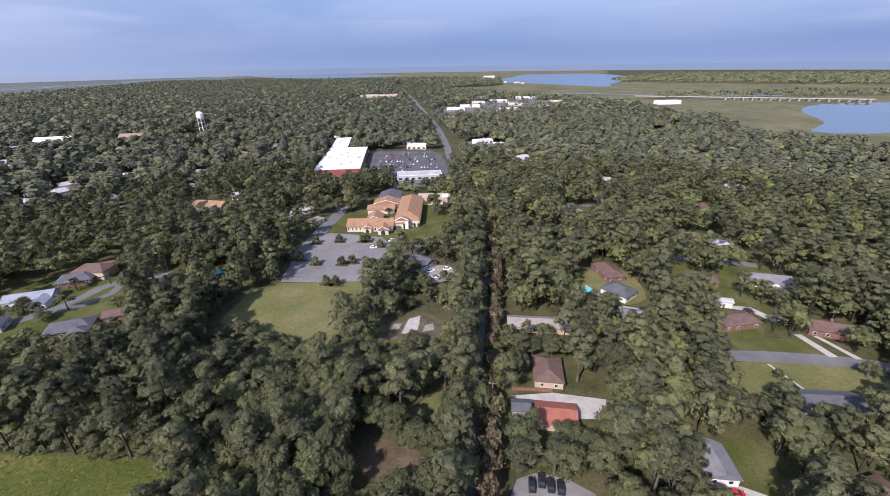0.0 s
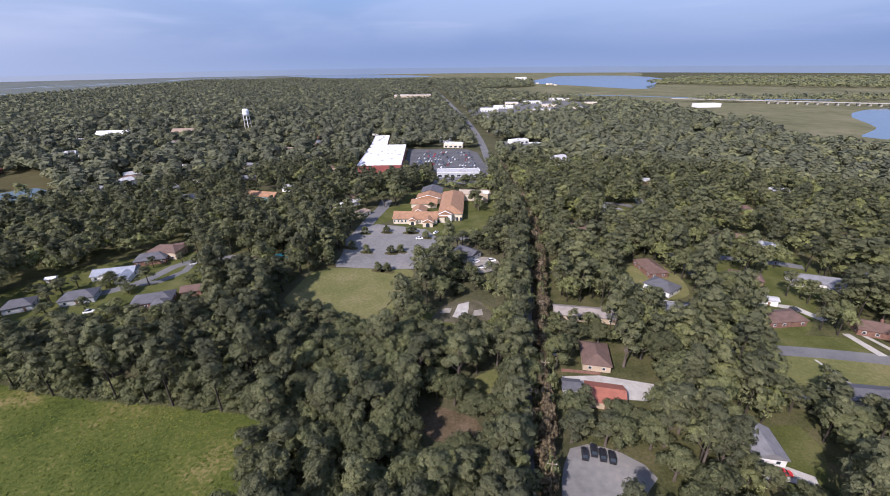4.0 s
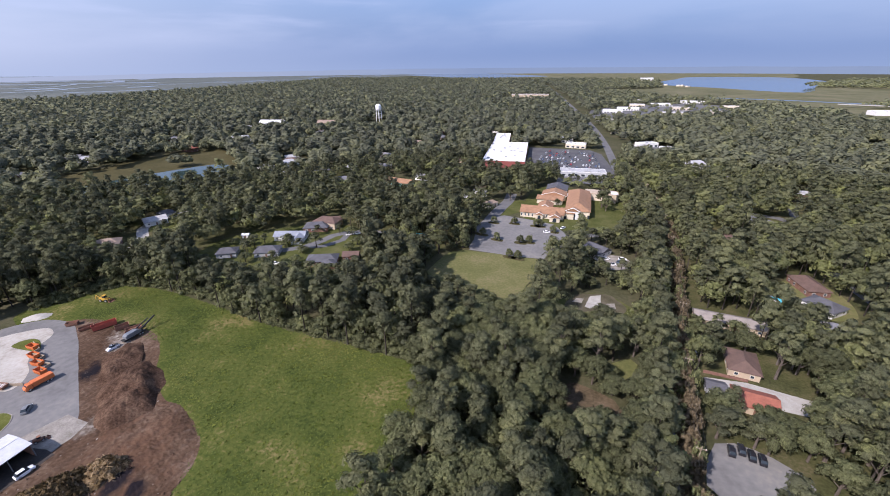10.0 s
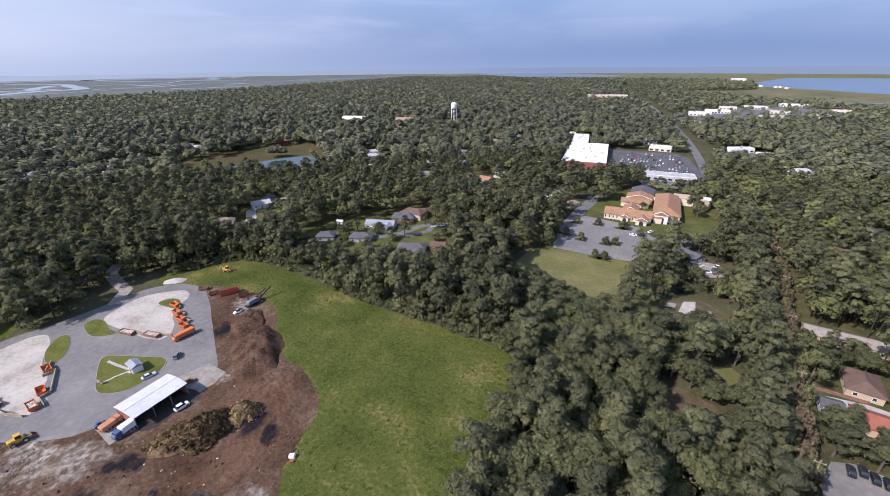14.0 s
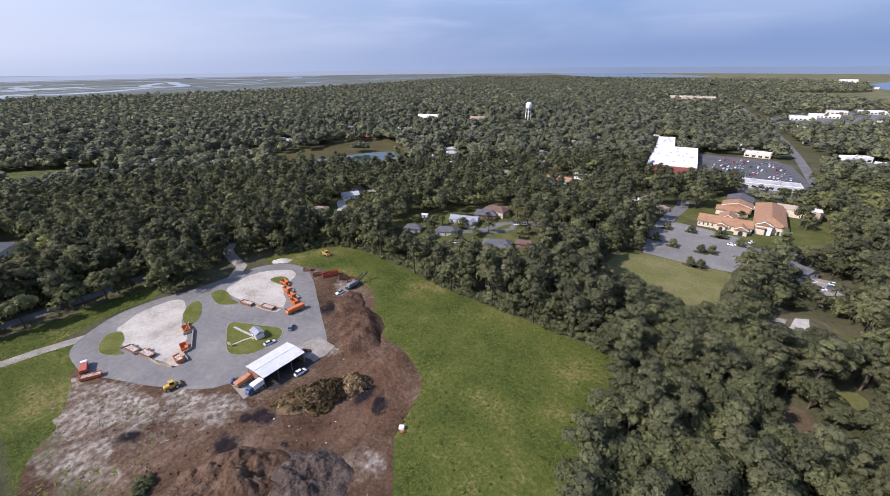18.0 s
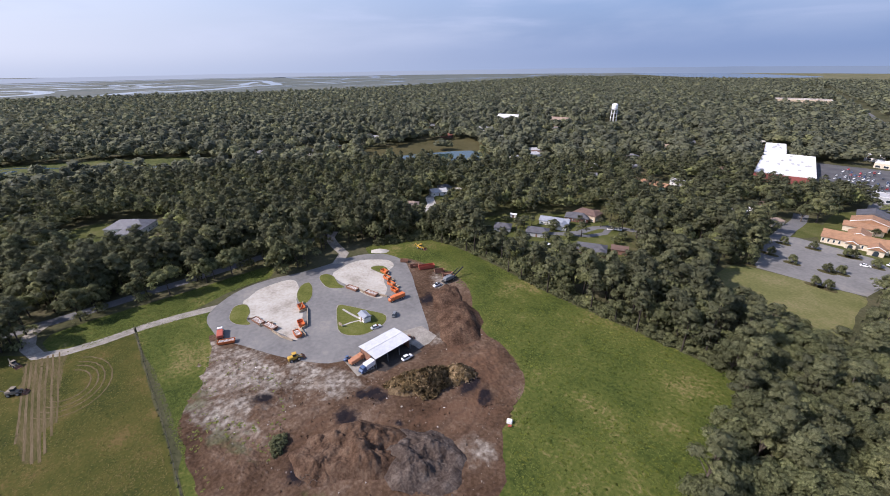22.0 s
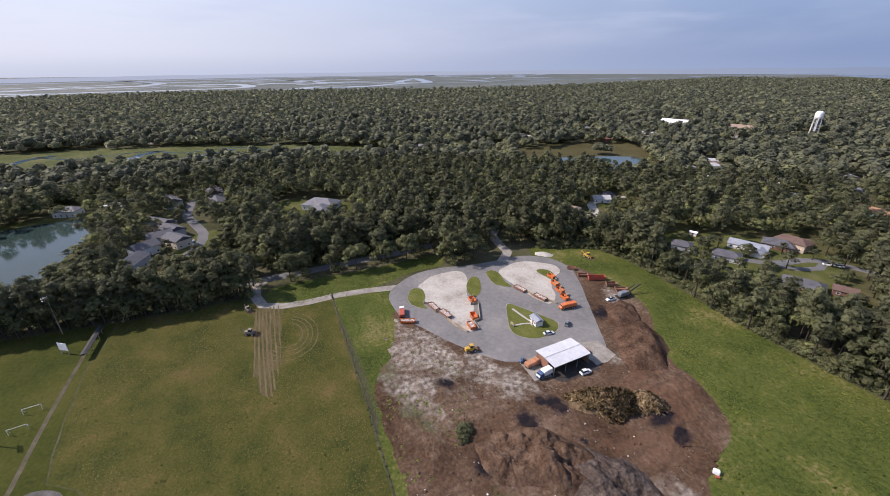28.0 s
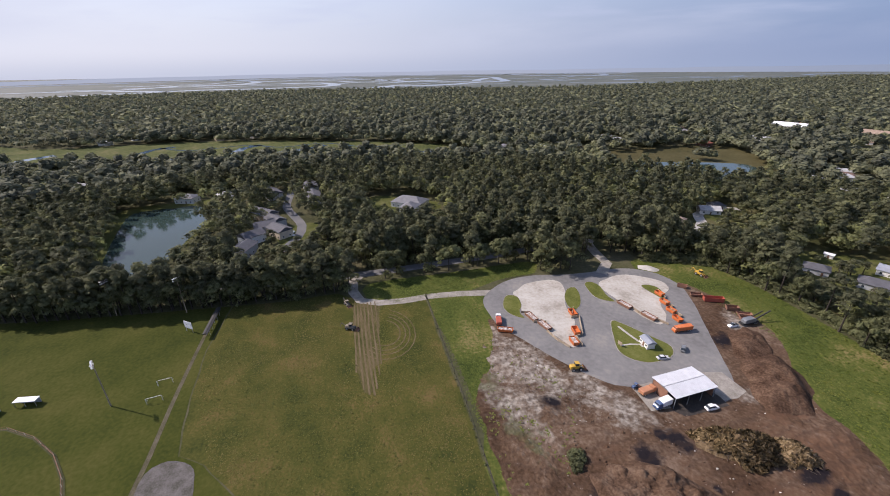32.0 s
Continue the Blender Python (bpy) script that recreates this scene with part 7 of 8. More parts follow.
class Kind:
    """One model of a tree: its arrays, to be copied into a wood, and its meshes, for single trees."""

    def __init__(self, kind, leaves, size, seed, lumps=99):
        quads, face, shade, c, rad = crown(kind, leaves, size, seed, 0.28 if leaves > 60 else 0.32)
        self.kind, self.c = kind, c
        q = quads.reshape(-1, 3)
        self.q = np.arange(len(q)).reshape(-1, 4)
        if 0 < lumps < 4:
            rad = rad * 0.95
        if not lumps:
            c, rad = c[:0], rad[:0]
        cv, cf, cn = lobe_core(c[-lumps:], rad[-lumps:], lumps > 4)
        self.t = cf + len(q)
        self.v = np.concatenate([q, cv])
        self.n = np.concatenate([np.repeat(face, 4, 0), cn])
        # inner bodies get a darker tint: the crown's inside shade put into the colour
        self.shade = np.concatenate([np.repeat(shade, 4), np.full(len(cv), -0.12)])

    def meshes(self):
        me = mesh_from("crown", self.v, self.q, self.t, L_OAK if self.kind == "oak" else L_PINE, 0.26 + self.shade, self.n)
        bm = bmesh.new()
        top = 11.0 if self.kind == "oak" else 16.5
        rod(bm, (0, 0, -0.3), (0, 0, 4), 0.42, 0.3, 7)
        rod(bm, (0, 0, 4), (0.15, 0.1, top * 0.8), 0.3, 0.1, 6)
        for p in self.c[:6]:
            rod(bm, (0, 0, min(max(p[2] - 4.5, 3), top * 0.7)), tuple(p), 0.15, 0.04, 5)
        tr = bpy.data.meshes.new("trunk")
        bm.to_mesh(tr)
        bm.free()
        tr.materials.append(M_BARK)
        return me, tr


def wood(name, kinds, x, y, size, tint, label, wide=1.0, tall=1.0, leaf=(L_OAK, L_PINE), squat=None, trunks=False):
    """Many trees joined into one mesh, a wood."""
    stems = []
    for sort in ("oak", "pine"):
        vs, qs, ts, tn, ns, n = [], [], [], [], [], 0
        for i in range(len(x)):
            k = kinds[i % len(kinds)]
            if k.kind != sort:
                continue
            a = RNG.uniform(0, 6.28)
            s = size[i] * RNG.uniform(0.85, 1.15, 3)
            s[2] = min(s[2], RNG.uniform(0.95, 1.35)) * tall
            s[:2] *= wide
            if squat is not None:
                s[2] *= squat[i]
                s[:2] *= 0.5 + 0.5 * squat[i]
            ca, sa = math.cos(a), math.sin(a)
            v = k.v * s
            v = np.stack([v[:, 0] * ca - v[:, 1] * sa + x[i], v[:, 0] * sa + v[:, 1] * ca + y[i], v[:, 2]], 1)
            w = np.stack([k.n[:, 0] * ca - k.n[:, 1] * sa, k.n[:, 0] * sa + k.n[:, 1] * ca, k.n[:, 2]], 1)
            stems.append((x[i], y[i], (0.26 + 0.1 * s[0]), v[:, 2].max() * 0.72))
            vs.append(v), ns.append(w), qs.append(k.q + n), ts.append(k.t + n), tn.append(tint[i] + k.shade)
            n += len(v)
        if vs:
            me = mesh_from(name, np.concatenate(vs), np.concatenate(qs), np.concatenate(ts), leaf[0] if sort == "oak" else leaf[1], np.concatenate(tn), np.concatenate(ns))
            tagged(new(name, me), label, "woodland", kind="stuff")
    if trunks:
        st = np.array(stems)
        ring = np.array([(math.cos(a), math.sin(a)) for a in (0.4, 1.97, 3.54, 5.11)])
        low = np.concatenate([st[:, None, :2] + ring[None] * st[:, 2:3, None], np.full((len(st), 4, 1), -0.3)], 2)
        high = np.concatenate([st[:, None, :2] + ring[None] * st[:, 2:3, None] * 0.4, np.repeat(st[:, 3:4, None], 4, 1)], 2)
        v = np.concatenate([low, high], 1).reshape(-1, 3)
        f = np.array([(0, 1, 5, 4), (1, 2, 6, 5), (2, 3, 7, 6), (3, 0, 4, 7)])
        # trunks of the wood wear the bark with shade in its colour
        me = mesh_from("trunks", v, (f[None] + (np.arange(len(st)) * 8)[:, None, None]).reshape(-1, 4), np.zeros((0, 3), int), M_SHADEBARK)
        tagged(new("wood_trunks", me), "bare brown trunks of the near wood", "tree trunks", kind="stuff")


def jittered(x0, y0, x1, y1, step):
    gx, gy = np.meshgrid(np.arange(x0, x1, step), np.arange(y0, y1, step * 0.87))
    gx = gx + (np.arange(gx.shape[0]) % 2)[:, None] * step / 2
    x, y = gx.ravel(), gy.ravel()
    x = x + RNG.uniform(-0.42, 0.42, len(x)) * step
    y = y + RNG.uniform(-0.42, 0.42, len(x)) * step
    return x, y


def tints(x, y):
    """Species vary from stand to stand and tree to tree, here and there a light green one; tint falls to the west and
    rises to the east.
    """
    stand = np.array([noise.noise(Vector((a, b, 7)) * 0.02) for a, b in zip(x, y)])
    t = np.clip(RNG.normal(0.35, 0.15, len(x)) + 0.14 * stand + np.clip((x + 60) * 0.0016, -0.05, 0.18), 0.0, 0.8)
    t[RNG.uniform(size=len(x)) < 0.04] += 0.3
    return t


# trees one by one, in the belt between field and road
near_kinds = [Kind("oak", 1000, 0.4, 11), Kind("oak", 1000, 0.4, 12), Kind("oak", 1000, 0.4, 13), Kind("pine", 800, 0.4, 14), Kind("pine", 800, 0.4, 15), Kind("oak", 1000, 0.4, 16)]
wood_kinds = [Kind(k, 310 if k == "oak" else 270, 0.66, 21 + i, 7) for i, k in enumerate(("oak", "pine", "oak", "pine", "oak", "pine", "oak", "pine"))]
middle_kinds = [Kind(k, 130, 0.88, 51 + i, 5) for i, k in enumerate(("oak", "pine", "oak", "pine", "oak", "pine"))]
mid_kinds = [Kind(k, 44, 1.4, 31 + i, 2) for i, k in enumerate(("oak", "pine", "oak", "oak", "pine"))]
far_kinds = [Kind(k, 10, 2.9, 41 + i, 0) for i, k in enumerate(("oak", "oak", "pine", "oak"))]


def plant(models, i, x, y, s, label, group="", squat=1.0):
    crown_me, trunk_me = models[i % len(models)]
    m = pose(x, y, 0, 0, 0, RNG.uniform(0, 360)) @ Matrix.Diagonal((s * RNG.uniform(0.9, 1.12), s * RNG.uniform(0.9, 1.12), s * squat, 1))
    t = empty("tree", m, label, "tree", group)
    shared("trunk", trunk_me, t)
    shared("crown", crown_me, t)
    return t


near_models = [k.meshes() for k in near_kinds]
tx, ty = jittered(-400, -300, 420, 420, 7.0)
ok = in_sight(tx, ty) & (from_flight(tx, ty) < 275) & free(tx, ty, 0.8)
tx, ty = tx[ok], ty[ok]
belt = (tx > -82) & (tx < 62) & (ty > 12) & (ty < 132)
low = low_growth(tx, ty)
order = np.nonzero(belt)[0]
RNG.shuffle(order)
single = order[:300]
for n, i in enumerate(single):
    kind = near_kinds[n % len(near_kinds)].kind
    plant(near_models, n, tx[i], ty[i], RNG.uniform(0.92, 1.3) * (0.85 if low[i] < 1 else 1.0), "broad green oak with a lumpy crown" if kind == "oak" else "tall dark green pine", "trees of the belt", 0.3 + 0.7 * low[i])
rest = np.ones(len(tx), bool)
rest[single] = False
wx, wy = tx[rest], ty[rest]
lift = low[rest]
ry = np.arange(24, 425, 6.5)
ry = ry + RNG.uniform(-2, 2, len(ry))
sx = np.concatenate([np.linspace(-287, -290, 10), np.linspace(-290, -296, 10), np.linspace(-296, -303, 10), np.linspace(-303, -316, 9)])
sy = np.concatenate([np.linspace(-106, -148, 10), np.linspace(-150, -190, 10), np.linspace(-194, -234, 10), np.linspace(-238, -275, 9)])
sx, sy = np.concatenate([sx, np.full(22, -310.0)]), np.concatenate([sy, np.linspace(-84, 46, 22)])
wx, wy = np.concatenate([wx, sx - 1.5, sx - 7]), np.concatenate([wy, sy, sy + 2.5])
wx, wy = np.concatenate([wx, corridor_x(ry) - 9.6 + RNG.uniform(-0.9, 0.9, len(ry))]), np.concatenate([wy, ry])
lift = np.concatenate([lift, np.ones(len(wx) - len(lift))])
wood("near_wood", wood_kinds, wx, wy, RNG.uniform(0.8, 1.25, len(wx)), tints(wx, wy), "mixed oaks and pines standing close", 1.14, 1.15, squat=lift, trunks=True)
under_kinds = [Kind("oak", 76, 0.95, 91 + i, 4) for i in range(3)]
for k in under_kinds:
    k.v[:, 2] -= 4.4
ok = (wx < -240) & (RNG.uniform(size=len(wx)) < 0.75)
ux, uy = wx[ok] + RNG.uniform(-1.0, 3.0, int(ok.sum())), wy[ok] + RNG.uniform(-2.5, 2.5, int(ok.sum()))
ok = free(ux, uy, 0.3)
wood("undergrowth", under_kinds, ux[ok], uy[ok], RNG.uniform(0.45, 0.8, int(ok.sum())), tints(ux[ok], uy[ok]), "leafy undergrowth below the pines")
tx, ty = jittered(-620, -560, 520, 520, 8.4)
r = from_flight(tx, ty)
ok = in_sight(tx, ty) & (r >= 275) & (r < 450) & free(tx, ty, 0.8)
tx, ty = tx[ok], ty[ok]
wood("middle_wood", middle_kinds, tx, ty, RNG.uniform(0.85, 1.3, len(tx)), tints(tx, ty), "mixed oaks and pines round the houses", 1.2, 1.05, squat=low_growth(tx, ty))
tx, ty = jittered(-950, -700, 950, 950, 10.6)
r = from_flight(tx, ty)
ok = in_sight(tx, ty) & (r >= 450) & (np.hypot(tx - HOME[0], ty - HOME[1]) < 920) & free(tx, ty, 1.0)
gap = np.array([noise.noise(Vector((a, b, 0)) * 0.02) for a, b in zip(tx, ty)])
ok &= ~((gap > 0.28) & (RNG.uniform(size=len(tx)) < 0.75))
tx, ty = tx[ok], ty[ok]
wood("mid_wood", mid_kinds, tx, ty, RNG.uniform(0.85, 1.35, len(tx)), tints(tx, ty) * 0.8 + 0.05, "wooded town of oaks and pines", 1.3, squat=low_growth(tx, ty), leaf=(L_HAZEOAK, L_HAZEPINE))
tx, ty = jittered(-48, -160, 190, 16, 9.5)
ok = free(tx, ty, 1.0) & (ty < 10 + 0 * tx) & ~in_sight(tx, ty)
wood("south_wood", mid_kinds, tx[ok], ty[ok], RNG.uniform(0.85, 1.3, int(ok.sum())), tints(tx[ok], ty[ok]), "oaks and pines south of the belt", 1.3)
tx, ty = jittered(-2200, -2200, 2700, 3300, 16.5)
r = np.hypot(tx - HOME[0], ty - HOME[1])
ok = in_sight(tx, ty) & (r >= 920) & free(tx, ty, 3.0) & (tx > -2150 - 0.02 * ty) & (tx < 900 + 0 * ty) & (ty < 2950)
tx, ty = tx[ok], ty[ok]
wood("far_wood", far_kinds, tx, ty, RNG.uniform(0.95, 1.45, len(tx)), tints(tx, ty), "far wooded land", 1.1, 1.0, leaf=(L_HAZEOAK, L_HAZEPINE))
vx, vy = jittered(-20, 790, 300, 1290, 30.0)
spare = free_of(vx, vy, STORES)
wood("town_trees", mid_kinds, vx[spare], vy[spare], RNG.uniform(0.5, 0.9, int(spare.sum())), tints(vx[spare], vy[spare]), "street trees between the stores", 1.3, leaf=(L_HAZEOAK, L_HAZEPINE))
ix, iy = jittered(800, 1650, 2700, 3100, 24.0)
isle = np.array([(836, 2244), (1300, 2900), (1608, 3064), (2663, 2517), (2300, 2000), (1831, 1719), (1400, 1850)])
ok = in_poly(ix, iy, isle)
wood("island_wood", far_kinds, ix[ok], iy[ok], RNG.uniform(1.5, 2.3, int(ok.sum())), tints(ix[ok], iy[ok]), "far wooded island across the river", leaf=(L_HAZEOAK, L_HAZEPINE))
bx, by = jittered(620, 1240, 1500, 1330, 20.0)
wood("causeway_wood", far_kinds, bx, by, RNG.uniform(0.8, 1.4, len(bx)), tints(bx, by), "strip of trees along the causeway", leaf=(L_HAZEOAK, L_HAZEPINE))


# ---------------------------------------------------------------- car park trees, bushes, weeds
small_models = [Kind("oak", 420, 0.4, 61).meshes(), Kind("oak", 420, 0.4, 62).meshes()]
for i, (x, y) in enumerate(((-84, 244), (-69.6, 246.5), (-54.6, 245.9), (-51.5, 246.5), (-92.8, 221), (-86.6, 219.6), (-75.6, 213.7), (-60.4, 213), (-55.1, 215.3), (-63.4, 190.2), (-58.3, 189.2), (-92.9, 195), (-98.8, 191), (-42, 238))):
    t = empty("tree", pose(x, y, 0.1, 0, 0, 50 * i) @ Matrix.Diagonal((0.5, 0.5, 0.72, 1)), "small round tree on a car park island", "tree", "car park trees")
    shared("trunk", small_models[i % 2][1], t, Matrix.Translation((0, 0, -4.6)))
    shared("crown", small_models[i % 2][0], t, Matrix.Translation((0, 0, -4.6)))
    sheet("planting_bed", [(x - 3.4, y - 1.4), (x + 3.4, y - 2.2), (x + 3.6, y + 1.0), (x - 3.2, y + 1.8)], 0.16, M_REED, "kerbed mulch bed in the car park", "planting bed", 1.5, 0.1, skirt=0.16)
for i, (x, y, s) in enumerate(((118, 116, 0.35), (150, 116, 0.6), (127, 178, 0.6), (120, 186, 0.5), (140, 200, 0.6), (-44, 297, 0.5), (-10, 302, 1.25), (-7, 294, 0.9), (-82, 300, 1.1), (-74, 306, 1.2), (-18, 366, 0.9), (4, 366, 0.7))):
    plant(small_models, i, x, y, s, "small garden tree on a lawn")


def tufts(name, poly, count, size, mat, label, seed, bare=()):
    """Tufts of tall grass and weeds, each a few upright blades' clumps."""
    g = np.random.default_rng(seed)
    lo, hi = poly.min(0), poly.max(0)
    x, y = g.uniform(lo[0], hi[0], count * 3), g.uniform(lo[1], hi[1], count * 3)
    ok = in_poly(x, y, poly)
    for p in bare:
        ok &= ~in_poly(x, y, np.array(p))
    patch = np.array([noise.noise(Vector((a, b, 5)) * 0.05) + 0.5 * noise.noise(Vector((a, b, 9)) * 0.2) for a, b in zip(x, y)])
    ok &= g.uniform(-1.1, 0.6, len(x)) < patch
    x, y, patch = x[ok][:count], y[ok][:count], patch[ok][:count]
    n = len(x)
    vs, tn = [], []
    for k in range(3):
        a = g.uniform(0, np.pi, n)
        w, h = size * g.uniform(0.4, 1.2, n), size * g.uniform(0.05, 0.2, n)
        u = np.stack([np.cos(a) * w, np.sin(a) * w, w * g.normal(0, 0.16, n)], 1)
        v = np.stack([-np.sin(a) * w * 0.7, np.cos(a) * w * 0.7, w * g.normal(0, 0.16, n)], 1)
        p = np.stack([x + g.normal(0, size * 0.5, n), y + g.normal(0, size * 0.5, n), h], 1)
        vs.append(np.stack([p - u - v * 0.5, p + u * 0.6 - v, p + u + v * 0.6, p - u * 0.5 + v], 1))
        tn.append(np.repeat(np.clip(0.4 + 0.55 * np.array([noise.noise(Vector((a, b, 2)) * 0.03) for a, b in zip(x, y)]) + g.normal(0, 0.06, n), 0, 1), 4))
    v = np.concatenate(vs).reshape(-1, 3)
    me = mesh_from(name, v, np.arange(len(v)).reshape(-1, 4), np.zeros((0, 3), int), mat, np.concatenate(tn), np.repeat(g.normal(0, 0.22, (len(v) // 4, 3)) + [0, 0, 1], 4, 0))
    tagged(new(name, me), label, "grass", kind="stuff")


L_GRASS = leaf_material("rank_grass_blades", (0.088, 0.116, 0.029), (0.13, 0.155, 0.037), (0.195, 0.185, 0.068), 7.0, 0.0, 0.2)
L_HAY = leaf_material("meadow_grass_blades", (0.082, 0.092, 0.025), (0.118, 0.115, 0.031), (0.175, 0.138, 0.056), 7.0, 0.0, 0.2)
L_WEED = leaf_material("coarse_weed_blades", (0.08, 0.108, 0.02), (0.138, 0.158, 0.031), (0.22, 0.2, 0.064), 6.0, 0.0, 0.2)
tufts("grass_tufts", np.array([(-258, 90), (-253, 95), (-227, 100), (-166, 92.5), (-110, 88), (-74, 84), (-70.5, 58), (-70, 35), (-66, 0), (-106, -8), (-122, 10), (-128, 27), (-151, 41), (-186, 65), (-236, 67)]), 18000, 0.24, L_GRASS, "tufts of tall green grass and weeds", 3)
tufts("weed_clumps", np.array([(-250, 92), (-227, 99), (-166, 91.5), (-110, 87), (-74, 83), (-71.5, 58), (-71, 35), (-67, 0), (-106, -7), (-121, 11), (-127, 28), (-151, 42), (-186, 66)]), 1600, 0.5, L_WEED, "clumps of coarse weeds in the green field", 14)
tufts("meadow_clumps", np.array([(-266, -70), (-196, -74), (-145, -79), (-145, -138), (-184, -135), (-198, -146), (-230, -156), (-284, -151), (-281, -108)]), 450, 0.4, L_HAY, "clumps of coarse weeds in the meadow", 15, [[(-277, -105), (-270, -94), (-212, -95), (-212, -100), (-250, -105)]])
tufts("meadow_tufts", np.array([(-270, -66), (-196, -70.5), (-140, -76), (-140, -140), (-184, -137), (-198, -148), (-230, -158), (-288, -153), (-284, -106), (-272, -95)]), 18000, 0.22, L_HAY, "tufts of uncut meadow grass", 4, [[(-276, -104), (-268, -95), (-245, -94), (-228, -96), (-212, -97), (-212, -99.5), (-230, -101.5), (-250, -104)]])
tufts("yard_weeds", np.array([(-226, -47), (-198, -62), (-160, -70), (-150, -62), (-172, -40), (-200, -30)]), 350, 0.45, L_GRASS, "weeds sprouting on bare ground", 5)
tufts("strip_tufts", np.array([(-267, -42), (-260, -39.5), (-228, -48), (-198, -64), (-176, -68), (-196, -67.4), (-232, -65), (-269, -61.6)]), 3000, 0.26, L_GRASS, "tufts of green grass along the fence", 8)
tufts("verge_weeds", np.array([(-269, -80), (-271, -45), (-275, -5), (-287, -5), (-290, -60), (-288, -88)]), 3500, 0.35, L_GRASS, "tall weeds on the ditch verge", 6)
# a lone bush on the bare ground, and brush along the wood's edge
bush = [Kind("oak", 260, 0.55, 71).meshes()[0], Kind("oak", 260, 0.55, 72).meshes()[0]]
g = random.Random(9)


L_DRY = leaf_material("dry_scrub_foliage", (0.09, 0.07, 0.04), (0.16, 0.125, 0.075), (0.22, 0.18, 0.12))
dry_bush = [m.copy() for m in bush]
for m in dry_bush:
    m.materials[0] = L_DRY


def shrub(x, y, s, label="low leafy bush", group="", kinds=bush):
    t = tagged(new("bush", g.choice(kinds)), label, "bush", group)
    t.matrix_basis = pose(x, y, -8.0 * s * 0.62, 0, 0, g.uniform(0, 360)) @ Matrix.Diagonal((s, s, s * 0.75, 1))
    return t


shrub(-166.5, -45.5, 0.62, "bright green bush growing on bare earth")
shrub(-163.5, -47, 0.45, "bright green bush growing on bare earth")
edge = [(-268, 66), (-258, 84), (-252, 97), (-227, 101.5), (-193, 98), (-166, 93), (-138, 90), (-110, 89), (-85, 87), (-72, 82), (-69.5, 58), (-69, 35), (-67, 16)]
for (x0, y0), (x1, y1) in zip(edge, edge[1:]):
    n = int(math.hypot(x1 - x0, y1 - y0) / 3.4)
    for i in range(n):
        k = (i + g.random()) / n
        shrub(x0 + (x1 - x0) * k + g.uniform(-1, 1), y0 + (y1 - y0) * k + g.uniform(-1, 1.5), g.uniform(0.25, 0.5), "green brush at the edge of the wood", "edge brush")
        dx, dy = (y0 - y1) / (n * 3.4), (x1 - x0) / (n * 3.4)
        side = -3.2 if x0 < -200 or y0 > 80 else -3.2
        shrub(x0 + (x1 - x0) * k - dx * side + g.uniform(-1, 1), y0 + (y1 - y0) * k - dy * side + g.uniform(-1, 1), g.uniform(0.7, 1.25), "tall leafy thicket at the edge of the wood", "edge brush")
scrub_kinds = [Kind("oak", 120, 0.8, 81, 6), Kind("oak", 120, 0.8, 82, 6), Kind("oak", 120, 0.8, 83, 6)]
for k in scrub_kinds:
    k.v[:, 2] -= 3.6
sy = RNG.uniform(42, 430, 340)
sx = corridor_x(sy) + RNG.uniform(-2.8, 2.6, 340)
ok = ~((sy > 58) & (sy < 80) & (sx > 11.5))
pale = RNG.uniform(size=340) < 0.75
for name, part_ok, leaf in (("corridor_scrub", ok & pale, L_DRY), ("corridor_bushes", ok & ~pale, L_OAK)):
    wood(name, scrub_kinds, sx[part_ok], sy[part_ok], RNG.uniform(0.8, 1.2, int(part_ok.sum())), np.full(int(part_ok.sum()), 0.45), "dry brownish scrub under the power lines" if name == "corridor_scrub" else "green bushes under the power lines", 0.4, leaf=(leaf, leaf))
for i in range(46):
    k = i / 46
    shrub(-271 + 151 * k, -62.7 - 12.8 * k + g.uniform(-0.3, 0.3), g.uniform(0.05, 0.1), "weedy growth along the wire fence", "fence weeds")


# litter, stones and broken branches on the bare ground
def scatter(name, poly, count, lo, hi, mat, label, seed, flat=0.5):
    """Small angular bits lying about, joined."""
    q = np.random.default_rng(seed)
    a, b = poly.min(0), poly.max(0)
    x, y = q.uniform(a[0], b[0], count * 3), q.uniform(a[1], b[1], count * 3)
    ok = in_poly(x, y, poly)
    x, y = x[ok][:count], y[ok][:count]
    n = len(x)
    corner = np.array([(-1, -1, 0), (1, -1, 0), (1, 1, 0), (-1, 1, 0), (-0.7, -0.6, 1), (0.8, -0.7, 1), (0.6, 0.8, 1), (-0.8, 0.6, 1)], float)
    size = q.uniform(lo, hi, (n, 1, 1)) * q.uniform(0.4, 1.2, (n, 1, 3)) * np.array([1, 1, flat])
    v = corner[None] * size
    t = q.uniform(0, 6.28, n)[:, None]
    v = np.stack([v[..., 0] * np.cos(t) - v[..., 1] * np.sin(t) + x[:, None], v[..., 0] * np.sin(t) + v[..., 1] * np.cos(t) + y[:, None], v[..., 2] + 0.12], -1)
    f = np.array([(4, 5, 6, 7), (0, 1, 5, 4), (1, 2, 6, 5), (2, 3, 7, 6), (3, 0, 4, 7)])
    me = mesh_from(name, v.reshape(-1, 3), (f[None] + (np.arange(n) * 8)[:, None, None]).reshape(-1, 4), np.zeros((0, 3), int), mat)
    tagged(new(name, me), label, "debris", kind="stuff")


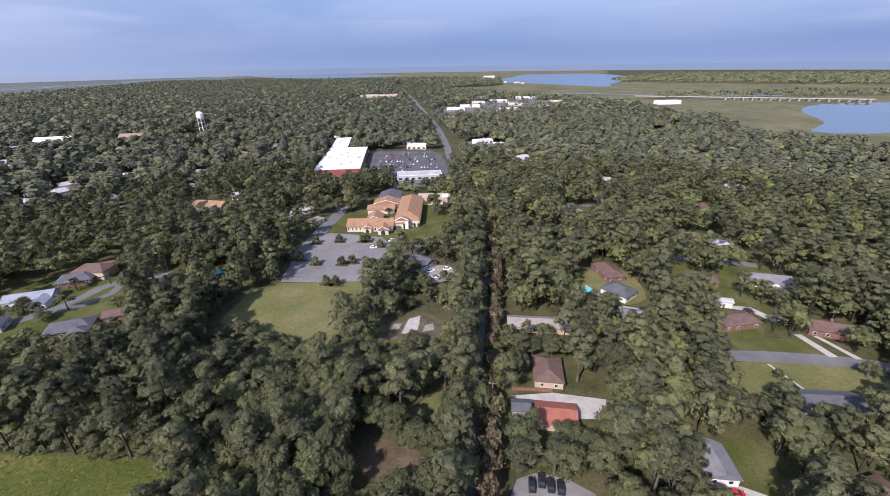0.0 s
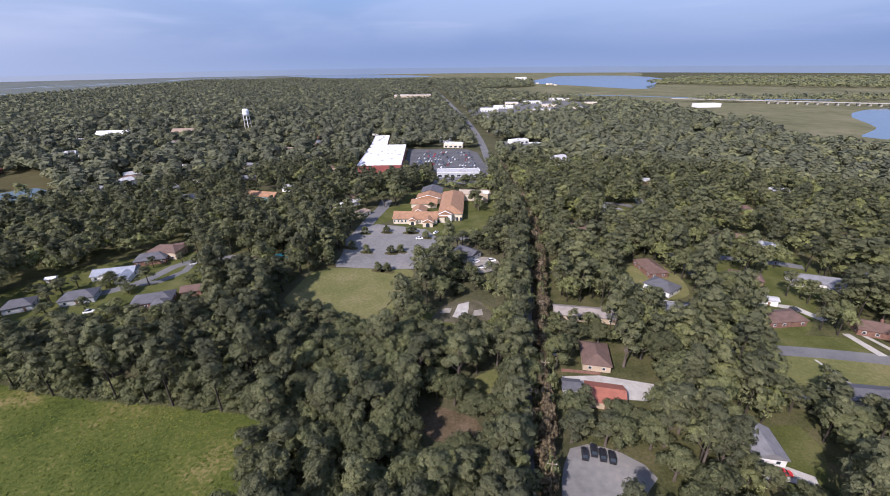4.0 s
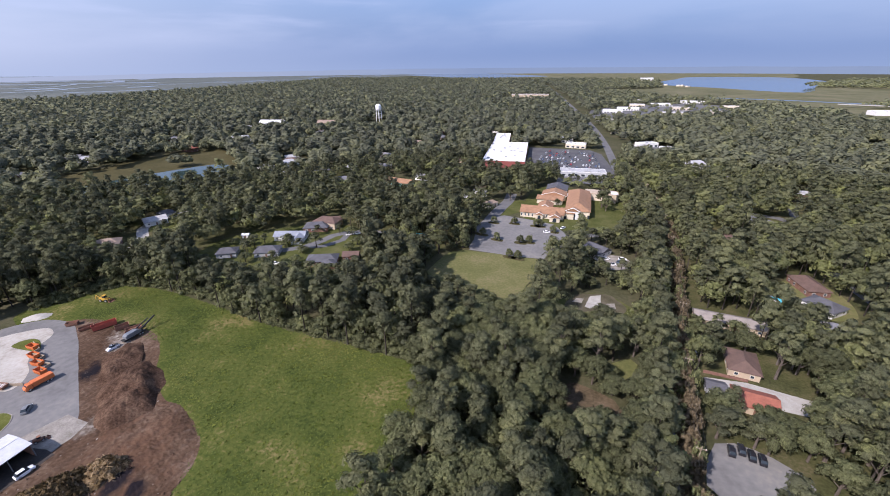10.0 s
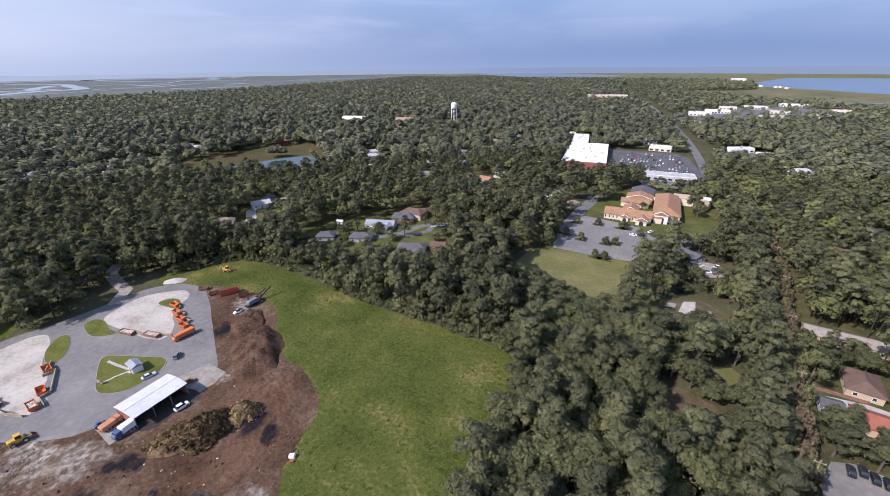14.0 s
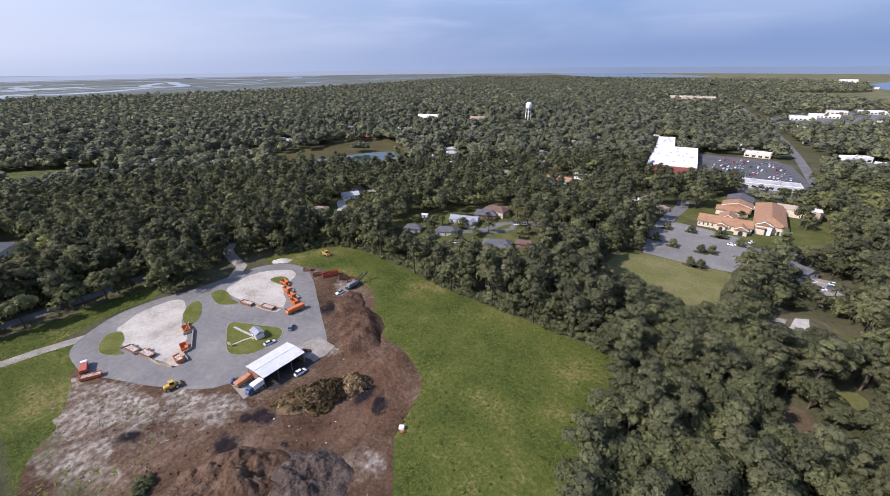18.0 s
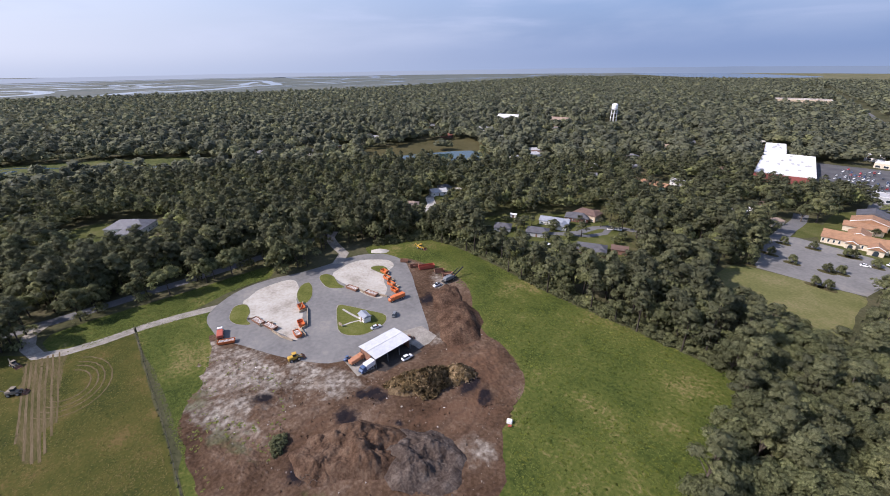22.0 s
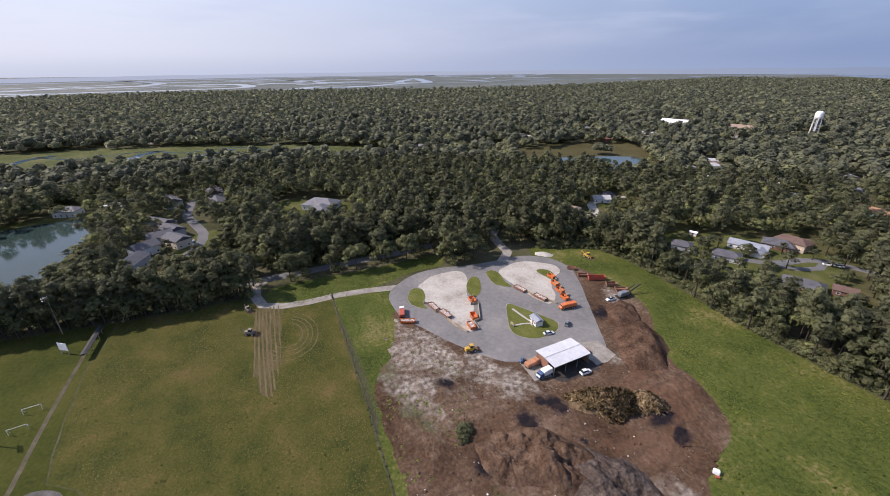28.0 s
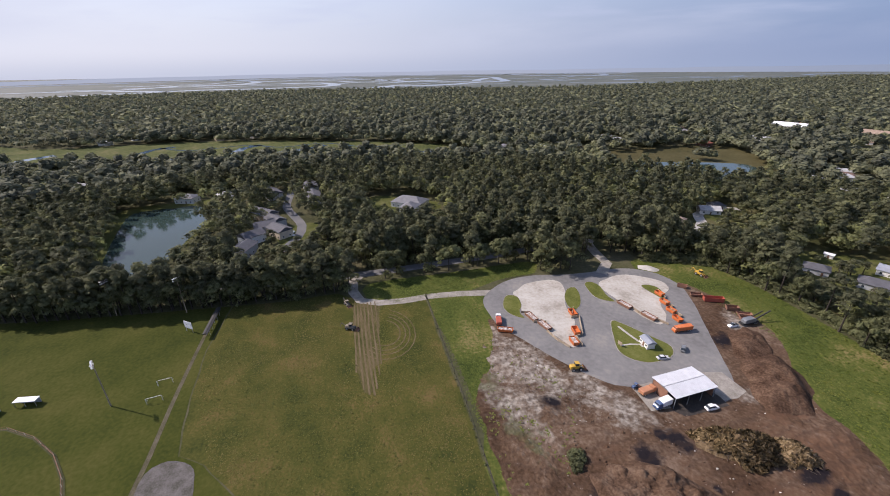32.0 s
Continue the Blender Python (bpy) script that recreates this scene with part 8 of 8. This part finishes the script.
YARD = np.array([(-226, -47), (-198, -62), (-150, -68), (-116, -30), (-112, -10), (-124, 10), (-130, 28), (-165, 46), (-168, 12), (-172, -14), (-205, -30)])
scatter("litter", YARD, 45, 0.1, 0.25, M_WHITE, "scraps of white litter on the bare ground", 21, 0.3)
scatter("rubble", YARD, 350, 0.08, 0.26, M_PALE, "scattered stones and rubble", 22, 0.7)
scatter("clods", YARD, 450, 0.12, 0.4, M_YARD, "clods of brown earth", 23, 0.8)
scatter("rubble", np.array([(-226, -46), (-206, -56), (-190, -50), (-174, -26), (-186, -17), (-206, -28)]), 420, 0.08, 0.24, M_PALE, "scattered stones and rubble", 24, 0.7)


def branches(x, y, rx, ry, rot, h, count, seed):
    """Cut branches lying over a heap of brush."""
    q = random.Random(seed)
    bm = bmesh.new()
    for i in range(count):
        a, r = q.uniform(0, 6.28), math.sqrt(q.random())
        p = Vector((math.cos(a) * r * rx, math.sin(a) * r * ry, h * (1 - r ** 1.7) * 0.9 + 0.3))
        d = Vector((q.uniform(-1, 1), q.uniform(-1, 1), q.uniform(-0.2, 0.5))).normalized() * q.uniform(0.8, 2.4)
        rod(bm, p - d, p + d, q.uniform(0.05, 0.12), 0.03, 4)
    o = tagged(part("branch_tangle", bm, M_BARK), "cut branches lying tangled over the brush", "branches", kind="stuff")
    o.matrix_basis = pose(x, y, 0.1, 0, 0, rot)


def brush_leaves(x, y, rx, ry, rot, h, count, seed):
    """Wilted leafy boughs thrown over a heap of brush."""
    q = np.random.default_rng(seed)
    a, r = q.uniform(0, 6.28, count), np.sqrt(q.uniform(0, 1, count))
    k = r * (0.85 + 0.2 * np.sin(3 * a + seed) + 0.12 * np.sin(7 * a))
    p = np.stack([np.cos(a) * k * rx, np.sin(a) * k * ry, h * np.clip(1 - k ** 1.7, 0, 1) * 0.85 + q.uniform(0.05, 0.6, count)], 1)
    u, w = q.normal(size=(count, 3)) * 0.42, q.normal(size=(count, 3)) * 0.42
    up = np.stack([np.cos(a) * r, np.sin(a) * r, np.full(count, 0.8)], 1) + q.normal(size=(count, 3)) * 0.3
    w *= np.sign((np.cross(u, w) * up).sum(1, keepdims=True))
    v = np.stack([p - u - w * 0.5, p + u * 0.6 - w, p + u + w * 0.6, p - u * 0.5 + w], 1).reshape(-1, 3)
    me = mesh_from("brush_leaves", v, np.arange(len(v)).reshape(-1, 4), np.zeros((0, 3), int), L_BRUSH, np.repeat(np.clip(q.normal(0.45, 0.28, count), 0, 1), 4), np.repeat(up, 4, 0))
    o = tagged(new("brush_leaves", me), "wilted leafy boughs heaped over the brush", "brush", kind="stuff")
    o.matrix_basis = pose(x, y, 0.1, 0, 0, rot)


L_BRUSH = leaf_material("wilted_boughs", (0.085, 0.064, 0.034), (0.21, 0.15, 0.078), (0.40, 0.30, 0.18), 5.0, 0.0, 0.5)
brush_leaves(-154, 3, 13.5, 7.5, 60, 3.6, 2600, 31)
brush_leaves(-147, 15, 6.5, 5.5, 20, 3.0, 900, 32)
branches(-154, 3, 12, 6, 60, 3.4, 260, 3)
branches(-147, 15, 5.5, 4.5, 20, 2.8, 110, 4)
branches(-150, -44, 4, 3, 0, 0.8, 40, 5)
t = empty("discarded_tank", pose(-121, 10, 0.05, 0, 0, 30), "white plastic tank lying beside a faded red drum", "tank")
part("tank", loft([(-0.9, 0.5, 0.05, 0.9), (-0.7, 0.65, 0.0, 1.1), (0.7, 0.65, 0.0, 1.1), (0.9, 0.5, 0.05, 0.9)]), M_WHITE, t)
part("drum", roded((-0.2, -1.7, 0.35), (0.8, -1.5, 0.35), 0.35, sides=12), M_RED, t, "faded red drum")
